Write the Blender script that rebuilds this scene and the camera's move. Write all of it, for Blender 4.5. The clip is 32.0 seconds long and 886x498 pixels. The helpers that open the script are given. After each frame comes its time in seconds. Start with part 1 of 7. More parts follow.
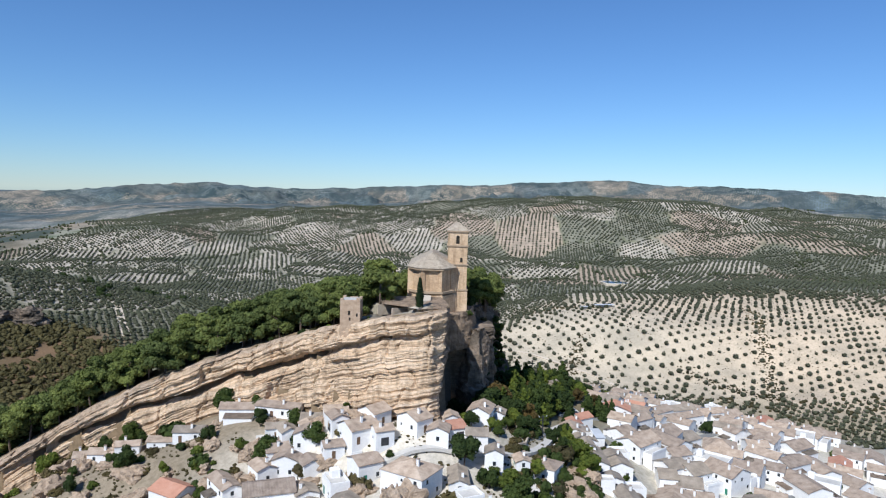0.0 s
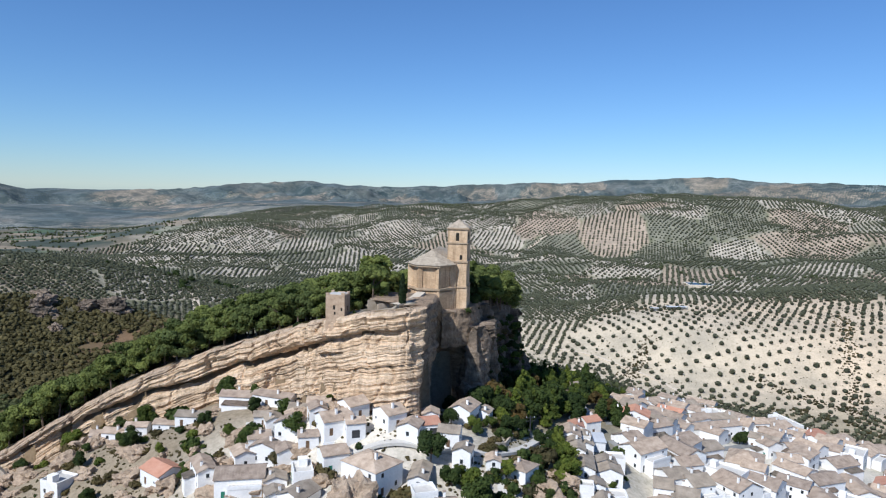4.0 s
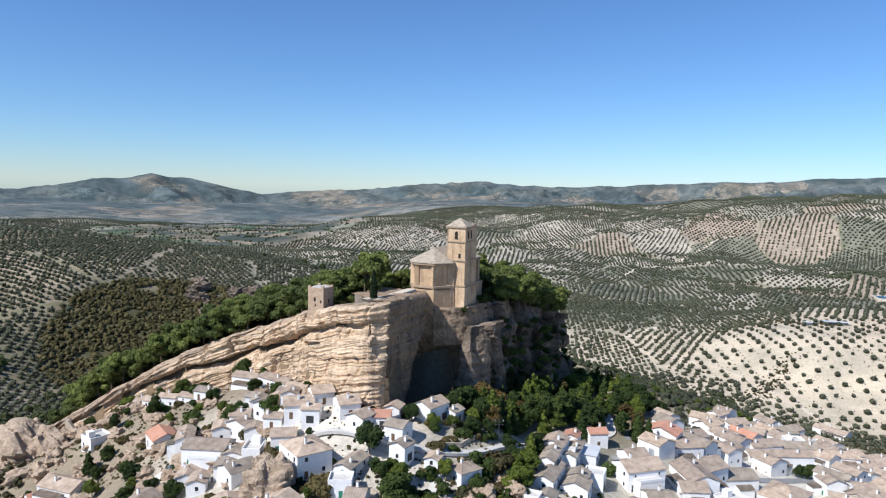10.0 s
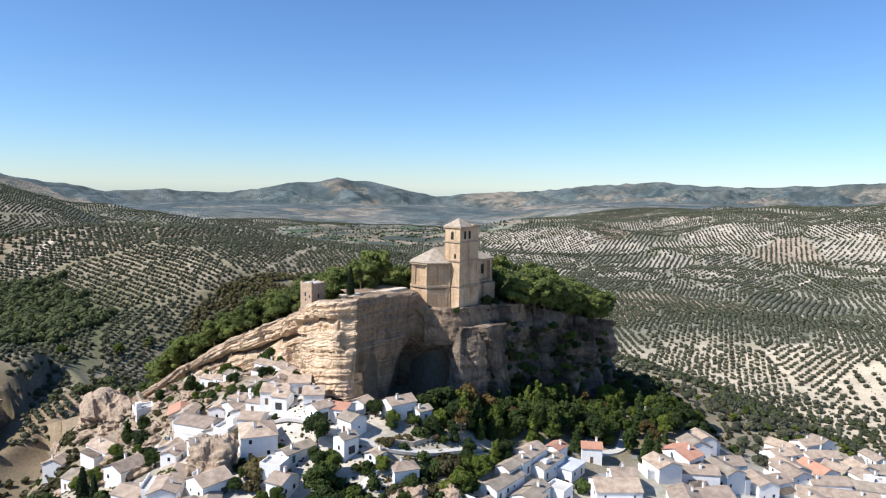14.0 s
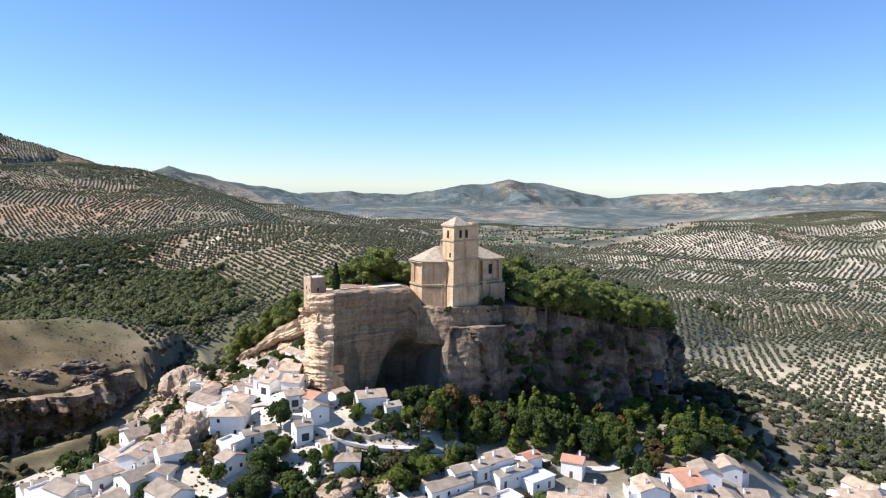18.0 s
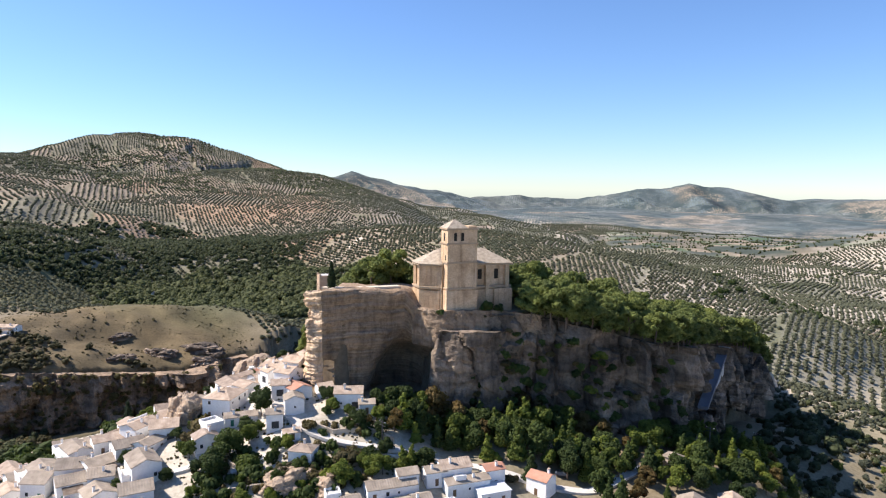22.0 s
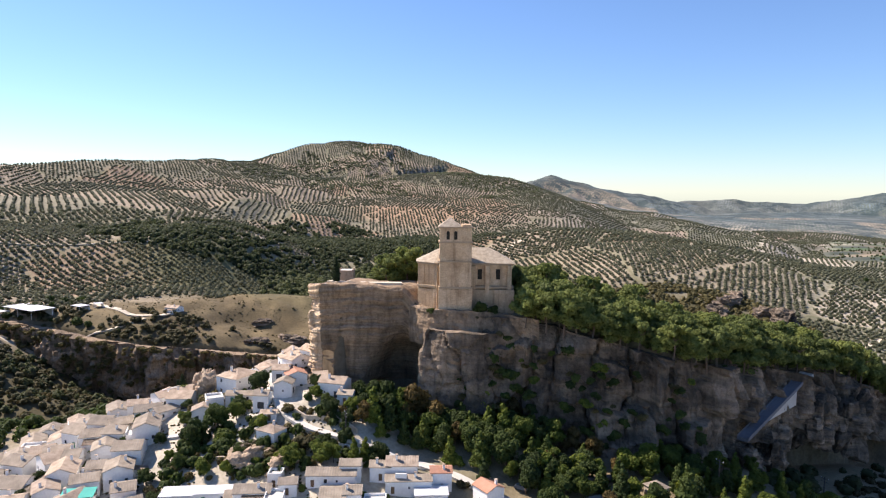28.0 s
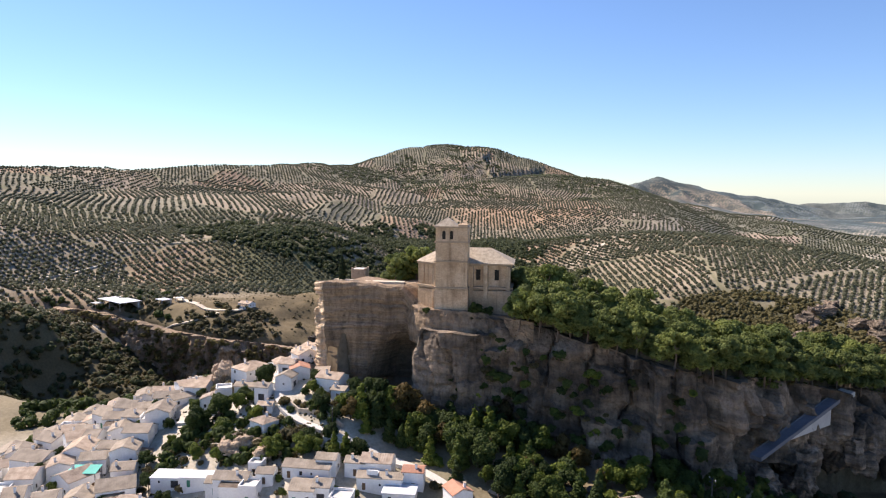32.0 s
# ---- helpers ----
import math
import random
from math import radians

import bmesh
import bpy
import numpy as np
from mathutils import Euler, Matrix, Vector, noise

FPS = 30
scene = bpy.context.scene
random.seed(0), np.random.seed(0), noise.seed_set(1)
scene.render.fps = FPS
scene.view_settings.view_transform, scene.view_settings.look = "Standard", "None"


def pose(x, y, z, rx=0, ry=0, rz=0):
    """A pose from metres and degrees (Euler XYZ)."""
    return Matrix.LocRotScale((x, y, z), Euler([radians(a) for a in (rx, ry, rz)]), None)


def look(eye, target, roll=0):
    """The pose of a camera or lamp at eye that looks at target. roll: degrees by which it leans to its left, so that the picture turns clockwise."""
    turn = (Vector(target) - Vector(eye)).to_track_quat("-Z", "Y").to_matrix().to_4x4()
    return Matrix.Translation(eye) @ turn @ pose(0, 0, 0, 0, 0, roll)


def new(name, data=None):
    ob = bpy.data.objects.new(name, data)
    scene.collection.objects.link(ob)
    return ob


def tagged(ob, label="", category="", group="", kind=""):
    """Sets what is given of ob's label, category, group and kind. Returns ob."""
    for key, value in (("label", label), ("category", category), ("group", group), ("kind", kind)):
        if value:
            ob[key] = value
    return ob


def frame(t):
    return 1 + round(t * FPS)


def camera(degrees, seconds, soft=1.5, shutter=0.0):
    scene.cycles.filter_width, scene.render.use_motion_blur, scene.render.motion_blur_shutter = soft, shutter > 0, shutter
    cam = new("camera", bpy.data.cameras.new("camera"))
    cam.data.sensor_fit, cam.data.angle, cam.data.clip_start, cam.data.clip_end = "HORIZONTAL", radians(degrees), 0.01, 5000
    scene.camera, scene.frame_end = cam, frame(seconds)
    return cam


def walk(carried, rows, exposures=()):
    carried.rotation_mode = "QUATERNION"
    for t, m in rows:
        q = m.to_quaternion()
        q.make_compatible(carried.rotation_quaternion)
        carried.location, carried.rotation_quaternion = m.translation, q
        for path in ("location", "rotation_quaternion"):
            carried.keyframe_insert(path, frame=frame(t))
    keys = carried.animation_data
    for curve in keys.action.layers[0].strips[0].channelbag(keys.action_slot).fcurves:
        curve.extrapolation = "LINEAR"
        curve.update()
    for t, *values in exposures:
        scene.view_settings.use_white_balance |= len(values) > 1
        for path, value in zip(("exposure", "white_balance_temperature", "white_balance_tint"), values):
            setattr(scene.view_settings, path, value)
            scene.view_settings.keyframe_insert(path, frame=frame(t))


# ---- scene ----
cam = camera(67.7, 32.0, soft=1.2)
METRES, EYE, TILT, LEAN, TURN = 400.0, 100.0, 0.0, 0.0, 0.0
ROWS = [
    (0.0, 0.0, 0.0, 0.0, 0.12, -4.53, -1.58),
    (0.5, 0.0103, 0.0, 0.0001, 1.13, -4.61, -1.56),
    (1.0, 0.0206, -0.0, 0.0003, 2.14, -4.68, -1.55),
    (1.5, 0.031, 0.0002, 0.0005, 3.13, -4.71, -1.53),
    (2.0, 0.0413, 0.0006, 0.0007, 4.16, -4.76, -1.52),
    (2.5, 0.0517, 0.0012, 0.0008, 5.2, -4.75, -1.51),
    (3.0, 0.062, 0.0021, 0.0011, 6.2, -4.78, -1.5),
    (3.5, 0.0722, 0.0035, 0.0012, 7.22, -4.85, -1.49),
    (5.5, 0.1138, 0.009, 0.0022, 11.28, -5.06, -1.38),
    (6.0, 0.1241, 0.0109, 0.0023, 12.28, -5.1, -1.37),
    (6.5, 0.1344, 0.0129, 0.0025, 13.31, -5.12, -1.37),
    (7.0, 0.1446, 0.0152, 0.0025, 14.32, -5.15, -1.36),
    (7.5, 0.1547, 0.0177, 0.0026, 15.35, -5.18, -1.34),
    (8.0, 0.1707, 0.022, 0.0027, 16.99, -5.19, -1.32),
    (8.5, 0.1873, 0.0269, 0.0032, 18.7, -5.23, -1.31),
    (9.0, 0.2043, 0.0326, 0.0034, 20.46, -5.23, -1.28),
    (9.5, 0.2203, 0.0386, 0.0036, 22.15, -5.23, -1.25),
    (10.0, 0.2375, 0.0458, 0.0038, 24.02, -5.27, -1.4),
    (10.5, 0.2551, 0.0538, 0.0037, 25.91, -5.27, -1.36),
    (11.0, 0.2733, 0.063, 0.0042, 27.9, -5.34, -1.2),
    (11.5, 0.291, 0.0723, 0.0047, 29.82, -5.36, -1.14),
    (12.0, 0.3086, 0.0829, 0.0051, 31.79, -5.39, -1.13),
    (12.5, 0.3252, 0.0936, 0.0052, 33.69, -5.4, -1.11),
    (13.0, 0.3424, 0.1052, 0.0052, 35.68, -5.41, -1.09),
    (13.5, 0.358, 0.117, 0.0054, 37.59, -5.42, -1.08),
    (14.0, 0.3739, 0.1296, 0.0054, 39.53, -5.42, -1.0),
    (14.5, 0.3886, 0.1425, 0.0053, 41.44, -5.43, -0.96),
    (16.5, 0.4441, 0.2001, 0.005, 49.2, -5.47, -0.72),
    (17.0, 0.457, 0.2159, 0.0048, 51.19, -5.45, -0.76),
    (17.5, 0.4689, 0.2314, 0.0047, 53.07, -5.46, -0.72),
    (18.0, 0.4806, 0.2479, 0.0046, 55.03, -5.48, -0.71),
    (18.5, 0.4913, 0.2641, 0.0046, 56.94, -5.5, -0.67),
    (19.0, 0.5019, 0.2812, 0.0049, 58.92, -5.47, -0.64),
    (19.5, 0.5116, 0.2982, 0.0052, 60.82, -5.45, -0.6),
    (20.0, 0.5209, 0.3163, 0.0055, 62.81, -5.42, -0.59),
    (20.5, 0.5293, 0.3339, 0.0056, 64.72, -5.38, -0.64),
    (21.0, 0.5375, 0.3527, 0.0055, 66.71, -5.36, -0.71),
    (21.5, 0.5446, 0.3701, 0.0053, 68.57, -5.34, -0.75),
    (22.0, 0.5512, 0.3885, 0.0052, 70.51, -5.32, -0.81),
    (22.5, 0.5575, 0.4079, 0.0049, 72.5, -5.3, -0.83),
    (23.0, 0.5625, 0.4269, 0.0047, 74.45, -5.31, -0.84),
    (23.5, 0.5673, 0.4465, 0.0047, 76.42, -5.32, -0.87),
    (24.0, 0.571, 0.4658, 0.0041, 78.35, -5.29, -0.83),
    (24.5, 0.5746, 0.4858, 0.004, 80.35, -5.27, -0.81),
    (25.0, 0.5764, 0.4997, 0.0037, 81.73, -5.26, -0.8),
    (25.5, 0.5775, 0.5112, 0.0034, 82.87, -5.26, -0.81),
    (27.5, 0.5807, 0.558, 0.0027, 87.48, -5.23, -0.77),
    (28.0, 0.5809, 0.5697, 0.0025, 88.63, -5.22, -0.75),
    (28.5, 0.5809, 0.5814, 0.0024, 89.79, -5.2, -0.72),
    (29.0, 0.5806, 0.5932, 0.0021, 90.94, -5.17, -0.71),
    (29.5, 0.58, 0.6048, 0.0019, 92.08, -5.16, -0.69),
    (30.0, 0.5792, 0.6164, 0.0015, 93.25, -5.13, -0.68),
    (30.5, 0.5782, 0.6281, 0.0013, 94.39, -5.13, -0.63),
    (31.0, 0.5769, 0.6397, 0.0011, 95.55, -5.11, -0.61),
    (31.5, 0.5753, 0.6514, 0.001, 96.71, -5.1, -0.58),
    (32.0, 0.5735, 0.663, 0.0007, 97.86, -5.08, -0.57),
]
walk(cam, [(t, pose(0, 0, EYE, TILT, LEAN, TURN) @ pose(METRES * x, METRES * y, METRES * z, 90 + pitch, roll, yaw)) for t, x, y, z, yaw, pitch, roll in ROWS],
     [(0.0, 0.10, 5650, 10), (4.0, 0.12, 5650, 10), (9.0, 0.27, 5750, 11), (13.0, 0.46, 5950, 12), (17.0, 0.73, 6150, 14), (22.0, 0.86, 6450, 17), (28.0, 0.86, 6750, 19), (32.0, 0.83, 6850, 20)])

# ---- sky and sun ----
SUN_AZ, SUN_EL = radians(209.0), radians(46.0)  # azimuth clockwise from +y
world = bpy.data.worlds.new("world")
scene.world = world
world.use_nodes = True
wn = world.node_tree.nodes
sky = wn.new("ShaderNodeTexSky")
sky.sky_type = "NISHITA"
sky.sun_disc = False
sky.sun_elevation, sky.sun_rotation = SUN_EL, SUN_AZ
sky.air_density, sky.dust_density, sky.ozone_density = 1.0, 0.0, 5.0
wn["Background"].inputs["Strength"].default_value = 0.09
tint = wn.new("ShaderNodeMix")
tint.data_type, tint.blend_type = "RGBA", "MULTIPLY"
tint.inputs["Factor"].default_value, tint.inputs["B"].default_value = 1.0, (0.80, 0.94, 1.08, 1)
world.node_tree.links.new(sky.outputs["Color"], tint.inputs["A"])
world.node_tree.links.new(tint.outputs["Result"], wn["Background"].inputs["Color"])
sun = new("sun", bpy.data.lights.new("sun", "SUN"))
sun.data.energy, sun.data.angle, sun.data.color = 5.0, radians(0.53), (1.0, 0.94, 0.84)
to_sun = Vector((math.sin(SUN_AZ) * math.cos(SUN_EL), math.cos(SUN_AZ) * math.cos(SUN_EL), math.sin(SUN_EL)))
sun.matrix_world = look(to_sun * 600, (0, 0, 0))


# ---- materials ----
def shader(name, rough=0.85):
    m = bpy.data.materials.new(name)
    m.use_nodes = True
    n, l = m.node_tree.nodes, m.node_tree.links
    b = n["Principled BSDF"]
    b.inputs["Roughness"].default_value = rough
    b.inputs["Specular IOR Level"].default_value = 0.25
    return m, n, l, b


def noise_node(n, l, where, scale, detail=4.0, rough=0.55):
    t = n.new("ShaderNodeTexNoise")
    t.inputs["Scale"].default_value, t.inputs["Detail"].default_value, t.inputs["Roughness"].default_value = scale, detail, rough
    l.new(where, t.inputs["Vector"])
    return t.outputs["Fac"]


def ramp_node(n, l, fac, stops):
    r = n.new("ShaderNodeValToRGB")
    e = r.color_ramp.elements
    while len(e) < len(stops):
        e.new(0.5)
    for k, (p, c) in zip(e, stops):
        k.position, k.color = p, (*c, 1)
    l.new(fac, r.inputs["Fac"])
    return r.outputs["Color"]


def mix_node(n, l, kind, fac, a, b):
    m = n.new("ShaderNodeMix")
    m.data_type, m.blend_type = "RGBA", kind
    for socket, v in ((m.inputs["Factor"], fac), (m.inputs["A"], a), (m.inputs["B"], b)):
        if isinstance(v, (int, float)):
            socket.default_value = v
        elif isinstance(v, tuple):
            socket.default_value = (*v, 1)
        else:
            l.new(v, socket)
    return m.outputs["Result"]


def bump_node(n, l, b, height, strength, distance):
    k = n.new("ShaderNodeBump")
    k.inputs["Strength"].default_value, k.inputs["Distance"].default_value = strength, distance
    l.new(height, k.inputs["Height"])
    l.new(k.outputs["Normal"], b.inputs["Normal"])


def surface(name, dark, mid, light, coarse, fine, rough=0.85, bump=0.4, depth=0.05, vary=0.0, stretch=(1, 1, 1), metal=0.0):
    """A surface of three tones mottled at two scales, with fine relief; vary: tone from one object to the next."""
    m, n, l, b = shader(name, rough)
    g = n.new("ShaderNodeNewGeometry").outputs["Position"]
    mp = n.new("ShaderNodeMapping")
    mp.inputs["Scale"].default_value = stretch
    l.new(g, mp.inputs["Vector"])
    at = mp.outputs["Vector"]
    big = noise_node(n, l, at, coarse, 5)
    small = noise_node(n, l, at, fine, 6, 0.65)
    c = ramp_node(n, l, big, [(0.3, dark), (0.5, mid), (0.72, light)])
    c2 = ramp_node(n, l, small, [(0.25, tuple(0.72 * v for v in mid)), (0.6, mid), (0.85, tuple(min(1, 1.2 * v) for v in light))])
    c = mix_node(n, l, "MIX", 0.45, c, c2)
    if vary:
        o = n.new("ShaderNodeObjectInfo").outputs["Random"]
        tone = ramp_node(n, l, o, [(0, (1 - vary,) * 3), (1, (1 + vary * 0.3, 1 + vary * 0.2, 1))])
        c = mix_node(n, l, "MULTIPLY", 1.0, c, tone)
    l.new(c, b.inputs["Base Color"])
    b.inputs["Metallic"].default_value = metal
    if bump:
        bump_node(n, l, b, small, bump, depth)
    return m


def rock_material(name, tones, lichen=0.5, crust=None):
    """Bedded sandstone: thin layers along the mesh's own bedding, lichen stains, pits and streaks."""
    m, n, l, b = shader(name, 0.93)
    g = n.new("ShaderNodeNewGeometry").outputs["Position"]
    sep = n.new("ShaderNodeSeparateXYZ")
    l.new(g, sep.inputs[0])
    bed = n.new("ShaderNodeAttribute")
    bed.attribute_name = "bed"
    com = n.new("ShaderNodeCombineXYZ")
    l.new(sep.outputs["X"], com.inputs["X"])
    l.new(sep.outputs["Y"], com.inputs["Y"])
    l.new(bed.outputs["Fac"], com.inputs["Z"])
    mp = n.new("ShaderNodeMapping")
    mp.inputs["Scale"].default_value = (0.03, 0.03, 1.25)
    l.new(com.outputs[0], mp.inputs["Vector"])
    beds = noise_node(n, l, mp.outputs["Vector"], 1.0, 7, 0.62)
    streak = n.new("ShaderNodeMapping")
    streak.inputs["Scale"].default_value = (0.5, 0.5, 0.07)
    l.new(g, streak.inputs["Vector"])
    runs = noise_node(n, l, streak.outputs["Vector"], 1.0, 5, 0.6)
    stain = noise_node(n, l, g, 0.07, 6, 0.62)
    grain = noise_node(n, l, g, 0.9, 9, 0.72)
    c = ramp_node(n, l, beds, [(0.3, tones[0]), (0.46, tones[1]), (0.66, tones[2])])
    c = mix_node(n, l, "MIX", ramp_node(n, l, stain, [(0.46, (0, 0, 0)), (0.66, (lichen,) * 3)]), c, tones[3])
    c = mix_node(n, l, "MULTIPLY", 0.55, c, ramp_node(n, l, runs, [(0.34, (0.35, 0.33, 0.31)), (0.55, (1, 1, 1))]))
    c = mix_node(n, l, "MULTIPLY", 0.7, c, ramp_node(n, l, grain, [(0.32, (0.42, 0.39, 0.36)), (0.5, (1, 1, 1))]))
    if crust:
        sum_node = n.new("ShaderNodeMath")
        sum_node.operation = "MULTIPLY_ADD"
        sum_node.inputs[1].default_value = 14.0
        l.new(stain, sum_node.inputs[0])
        l.new(bed.outputs["Fac"], sum_node.inputs[2])
        band = n.new("ShaderNodeMapRange")
        band.inputs["From Min"].default_value, band.inputs["From Max"].default_value = -0.6, 3.4
        l.new(sum_node.outputs[0], band.inputs["Value"])
        c = mix_node(n, l, "MIX", mix_node(n, l, "MULTIPLY", 1.0, band.outputs["Result"], (0.8, 0.8, 0.8)), c, mix_node(n, l, "MULTIPLY", 0.9, crust, ramp_node(n, l, grain, [(0.3, (0.45, 0.43, 0.4)), (0.6, (1.15, 1.12, 1.1))])))
    l.new(c, b.inputs["Base Color"])
    add = n.new("ShaderNodeMath")
    add.operation = "MULTIPLY_ADD"
    add.inputs[1].default_value = 1.3
    l.new(grain, add.inputs[0])
    l.new(beds, add.inputs[2])
    bump_node(n, l, b, add.outputs[0], 1.0, 0.6)
    return m


def foliage(name, dark, light, scale=0.5, vary=0.35):
    m, n, l, b = shader(name, 0.75)
    g = n.new("ShaderNodeNewGeometry").outputs["Position"]
    c = ramp_node(n, l, noise_node(n, l, g, scale, 4, 0.65), [(0.32, dark), (0.7, light)])
    o = n.new("ShaderNodeObjectInfo").outputs["Random"]
    c = mix_node(n, l, "MULTIPLY", 1.0, c, ramp_node(n, l, o, [(0, (1 - vary,) * 3), (1, (1 + vary, 1 + 0.6 * vary, 1))]))
    l.new(c, b.inputs["Base Color"])
    t = n.new("ShaderNodeBsdfTranslucent")
    l.new(c, t.inputs["Color"])
    mx = n.new("ShaderNodeMixShader")
    mx.inputs[0].default_value = 0.42
    l.new(b.outputs[0], mx.inputs[1])
    l.new(t.outputs[0], mx.inputs[2])
    l.new(mx.outputs[0], n["Material Output"].inputs["Surface"])
    return m


def ground_material():
    """Soil whose tone follows the fields, with dry grass, stones and, on far slopes, rows of small crowns."""
    m, n, l, b = shader("soil", 0.95)
    g = n.new("ShaderNodeNewGeometry").outputs["Position"]
    a = n.new("ShaderNodeAttribute")
    a.attribute_name = "soil"
    k = n.new("ShaderNodeAttribute")
    k.attribute_name = "grove"
    big = noise_node(n, l, g, 0.035, 6, 0.6)
    fine = noise_node(n, l, g, 0.7, 7, 0.7)
    c = mix_node(n, l, "MULTIPLY", 1.0, a.outputs["Color"], ramp_node(n, l, big, [(0.3, (0.74, 0.74, 0.72)), (0.6, (1.08, 1.05, 1.0))]))
    c = mix_node(n, l, "MULTIPLY", 0.8, c, ramp_node(n, l, fine, [(0.3, (0.6, 0.6, 0.55)), (0.6, (1.1, 1.1, 1.1))]))
    mp = n.new("ShaderNodeMapping")
    mp.inputs["Rotation"].default_value = (0, 0, 0.5)
    l.new(g, mp.inputs["Vector"])
    v = n.new("ShaderNodeTexVoronoi")
    v.voronoi_dimensions = "2D"
    v.inputs["Scale"].default_value, v.inputs["Randomness"].default_value = 0.075, 0.35
    l.new(mp.outputs["Vector"], v.inputs["Vector"])
    dots = ramp_node(n, l, v.outputs["Distance"], [(0.34, (1, 1, 1)), (0.42, (0, 0, 0))])
    f = mix_node(n, l, "MULTIPLY", 1.0, dots, k.outputs["Color"])
    c = mix_node(n, l, "MIX", f, c, (0.085, 0.105, 0.085))
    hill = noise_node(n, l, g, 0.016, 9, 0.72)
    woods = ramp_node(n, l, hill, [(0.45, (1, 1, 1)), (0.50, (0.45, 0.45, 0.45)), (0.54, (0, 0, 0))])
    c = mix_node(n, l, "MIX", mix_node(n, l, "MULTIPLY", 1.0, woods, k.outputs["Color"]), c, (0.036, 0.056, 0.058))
    l.new(c, b.inputs["Base Color"])
    bump_node(n, l, b, fine, 0.5, 0.25)
    return m


SOIL = ground_material()
ROCK = rock_material("sandstone", [(0.56, 0.375, 0.22), (0.71, 0.52, 0.34), (0.79, 0.63, 0.455), (0.45, 0.32, 0.205)], 0.5, (0.41, 0.32, 0.235))
# weathered rock; its near-black tones and wide stains also paint in the cliff's shade
ROCK_EAST = rock_material("weathered_shade_toned_sandstone", [(0.085, 0.071, 0.056), (0.195, 0.152, 0.112), (0.44, 0.335, 0.24), (0.04, 0.038, 0.033)], 0.86)
# brown rock, its tones lowered further for the prow's shaded flank
ROCK_PROW = rock_material("brown_shade_toned_sandstone", [(0.27, 0.19, 0.122), (0.36, 0.258, 0.168), (0.46, 0.34, 0.232), (0.11, 0.092, 0.072)], 0.75)


def ashlar_material():
    """Warm sandstone blocks in courses, with rain streaks and sooty stains."""
    m, n, l, b = shader("ashlar", 0.9)
    g = n.new("ShaderNodeNewGeometry").outputs["Position"]
    mp = n.new("ShaderNodeMapping")
    mp.inputs["Scale"].default_value = (0.55, 0.55, 0.05)
    l.new(g, mp.inputs["Vector"])
    runs = noise_node(n, l, mp.outputs["Vector"], 1.0, 5, 0.65)
    big = noise_node(n, l, g, 0.17, 6, 0.62)
    fine = noise_node(n, l, g, 2.2, 6, 0.7)
    course = n.new("ShaderNodeMapping")
    course.inputs["Scale"].default_value = (0.8, 0.8, 1.9)
    l.new(g, course.inputs["Vector"])
    blocks = noise_node(n, l, course.outputs["Vector"], 1.0, 3, 0.5)
    c = ramp_node(n, l, big, [(0.3, (0.44, 0.305, 0.185)), (0.5, (0.58, 0.42, 0.265)), (0.7, (0.66, 0.51, 0.35))])
    c = mix_node(n, l, "MULTIPLY", 0.8, c, ramp_node(n, l, blocks, [(0.35, (0.88, 0.86, 0.84)), (0.6, (1.04, 1.03, 1.02))]))
    c = mix_node(n, l, "MULTIPLY", 0.6, c, ramp_node(n, l, runs, [(0.36, (0.5, 0.46, 0.42)), (0.5, (1, 1, 1))]))
    c = mix_node(n, l, "MULTIPLY", 0.6, c, ramp_node(n, l, fine, [(0.3, (0.6, 0.57, 0.54)), (0.6, (1.05, 1.05, 1.05))]))
    l.new(c, b.inputs["Base Color"])
    bump_node(n, l, b, fine, 0.7, 0.1)
    return m


ASHLAR = ashlar_material()
ASHLAR_DARK = surface("ashlar_moulding", (0.30, 0.22, 0.14), (0.40, 0.30, 0.20), (0.50, 0.39, 0.27), 0.5, 3.0, 0.9, 0.5, 0.08)
BRICK = surface("old_brick", (0.27, 0.185, 0.12), (0.43, 0.315, 0.215), (0.54, 0.42, 0.31), 0.9, 3.0, 0.9, 0.6, 0.08)
TILE_CHURCH = surface("church_tiles", (0.20, 0.165, 0.12), (0.38, 0.315, 0.235), (0.55, 0.47, 0.36), 0.9, 3.5, 0.9, 0.6, 0.1)
LIME = surface("limewash", (0.75, 0.73, 0.70), (0.85, 0.835, 0.81), (0.88, 0.87, 0.85), 0.35, 1.7, 0.9, 0.25, 0.03, vary=0.08)
RUBBLE = surface("rubble_wall", (0.33, 0.27, 0.20), (0.46, 0.38, 0.29), (0.58, 0.50, 0.40), 0.5, 2.2, 0.95, 0.8, 0.15)
TILES = surface("clay_tiles", (0.20, 0.15, 0.115), (0.425, 0.335, 0.26), (0.60, 0.50, 0.41), 0.5, 2.6, 0.9, 0.9, 0.14, vary=0.3)
TILES_RED = surface("red_tiles", (0.38, 0.19, 0.12), (0.48, 0.25, 0.17), (0.55, 0.33, 0.24), 0.4, 3.0, 0.9, 0.6, 0.1, vary=0.2)
# grey tiles, lowered in tone to carry the dimness of backlit roofs
TILES_GREY = surface("old_grey_backlit_tiles", (0.17, 0.14, 0.11), (0.31, 0.26, 0.205), (0.46, 0.395, 0.325), 0.4, 3.0, 0.9, 0.7, 0.1, vary=0.2)
CONCRETE = surface("concrete", (0.40, 0.38, 0.35), (0.50, 0.48, 0.44), (0.58, 0.56, 0.52), 0.2, 1.5, 0.9, 0.3, 0.04)
PAVING = surface("pale_paving", (0.46, 0.43, 0.38), (0.56, 0.53, 0.48), (0.64, 0.62, 0.57), 0.15, 1.2, 0.9, 0.3, 0.04)
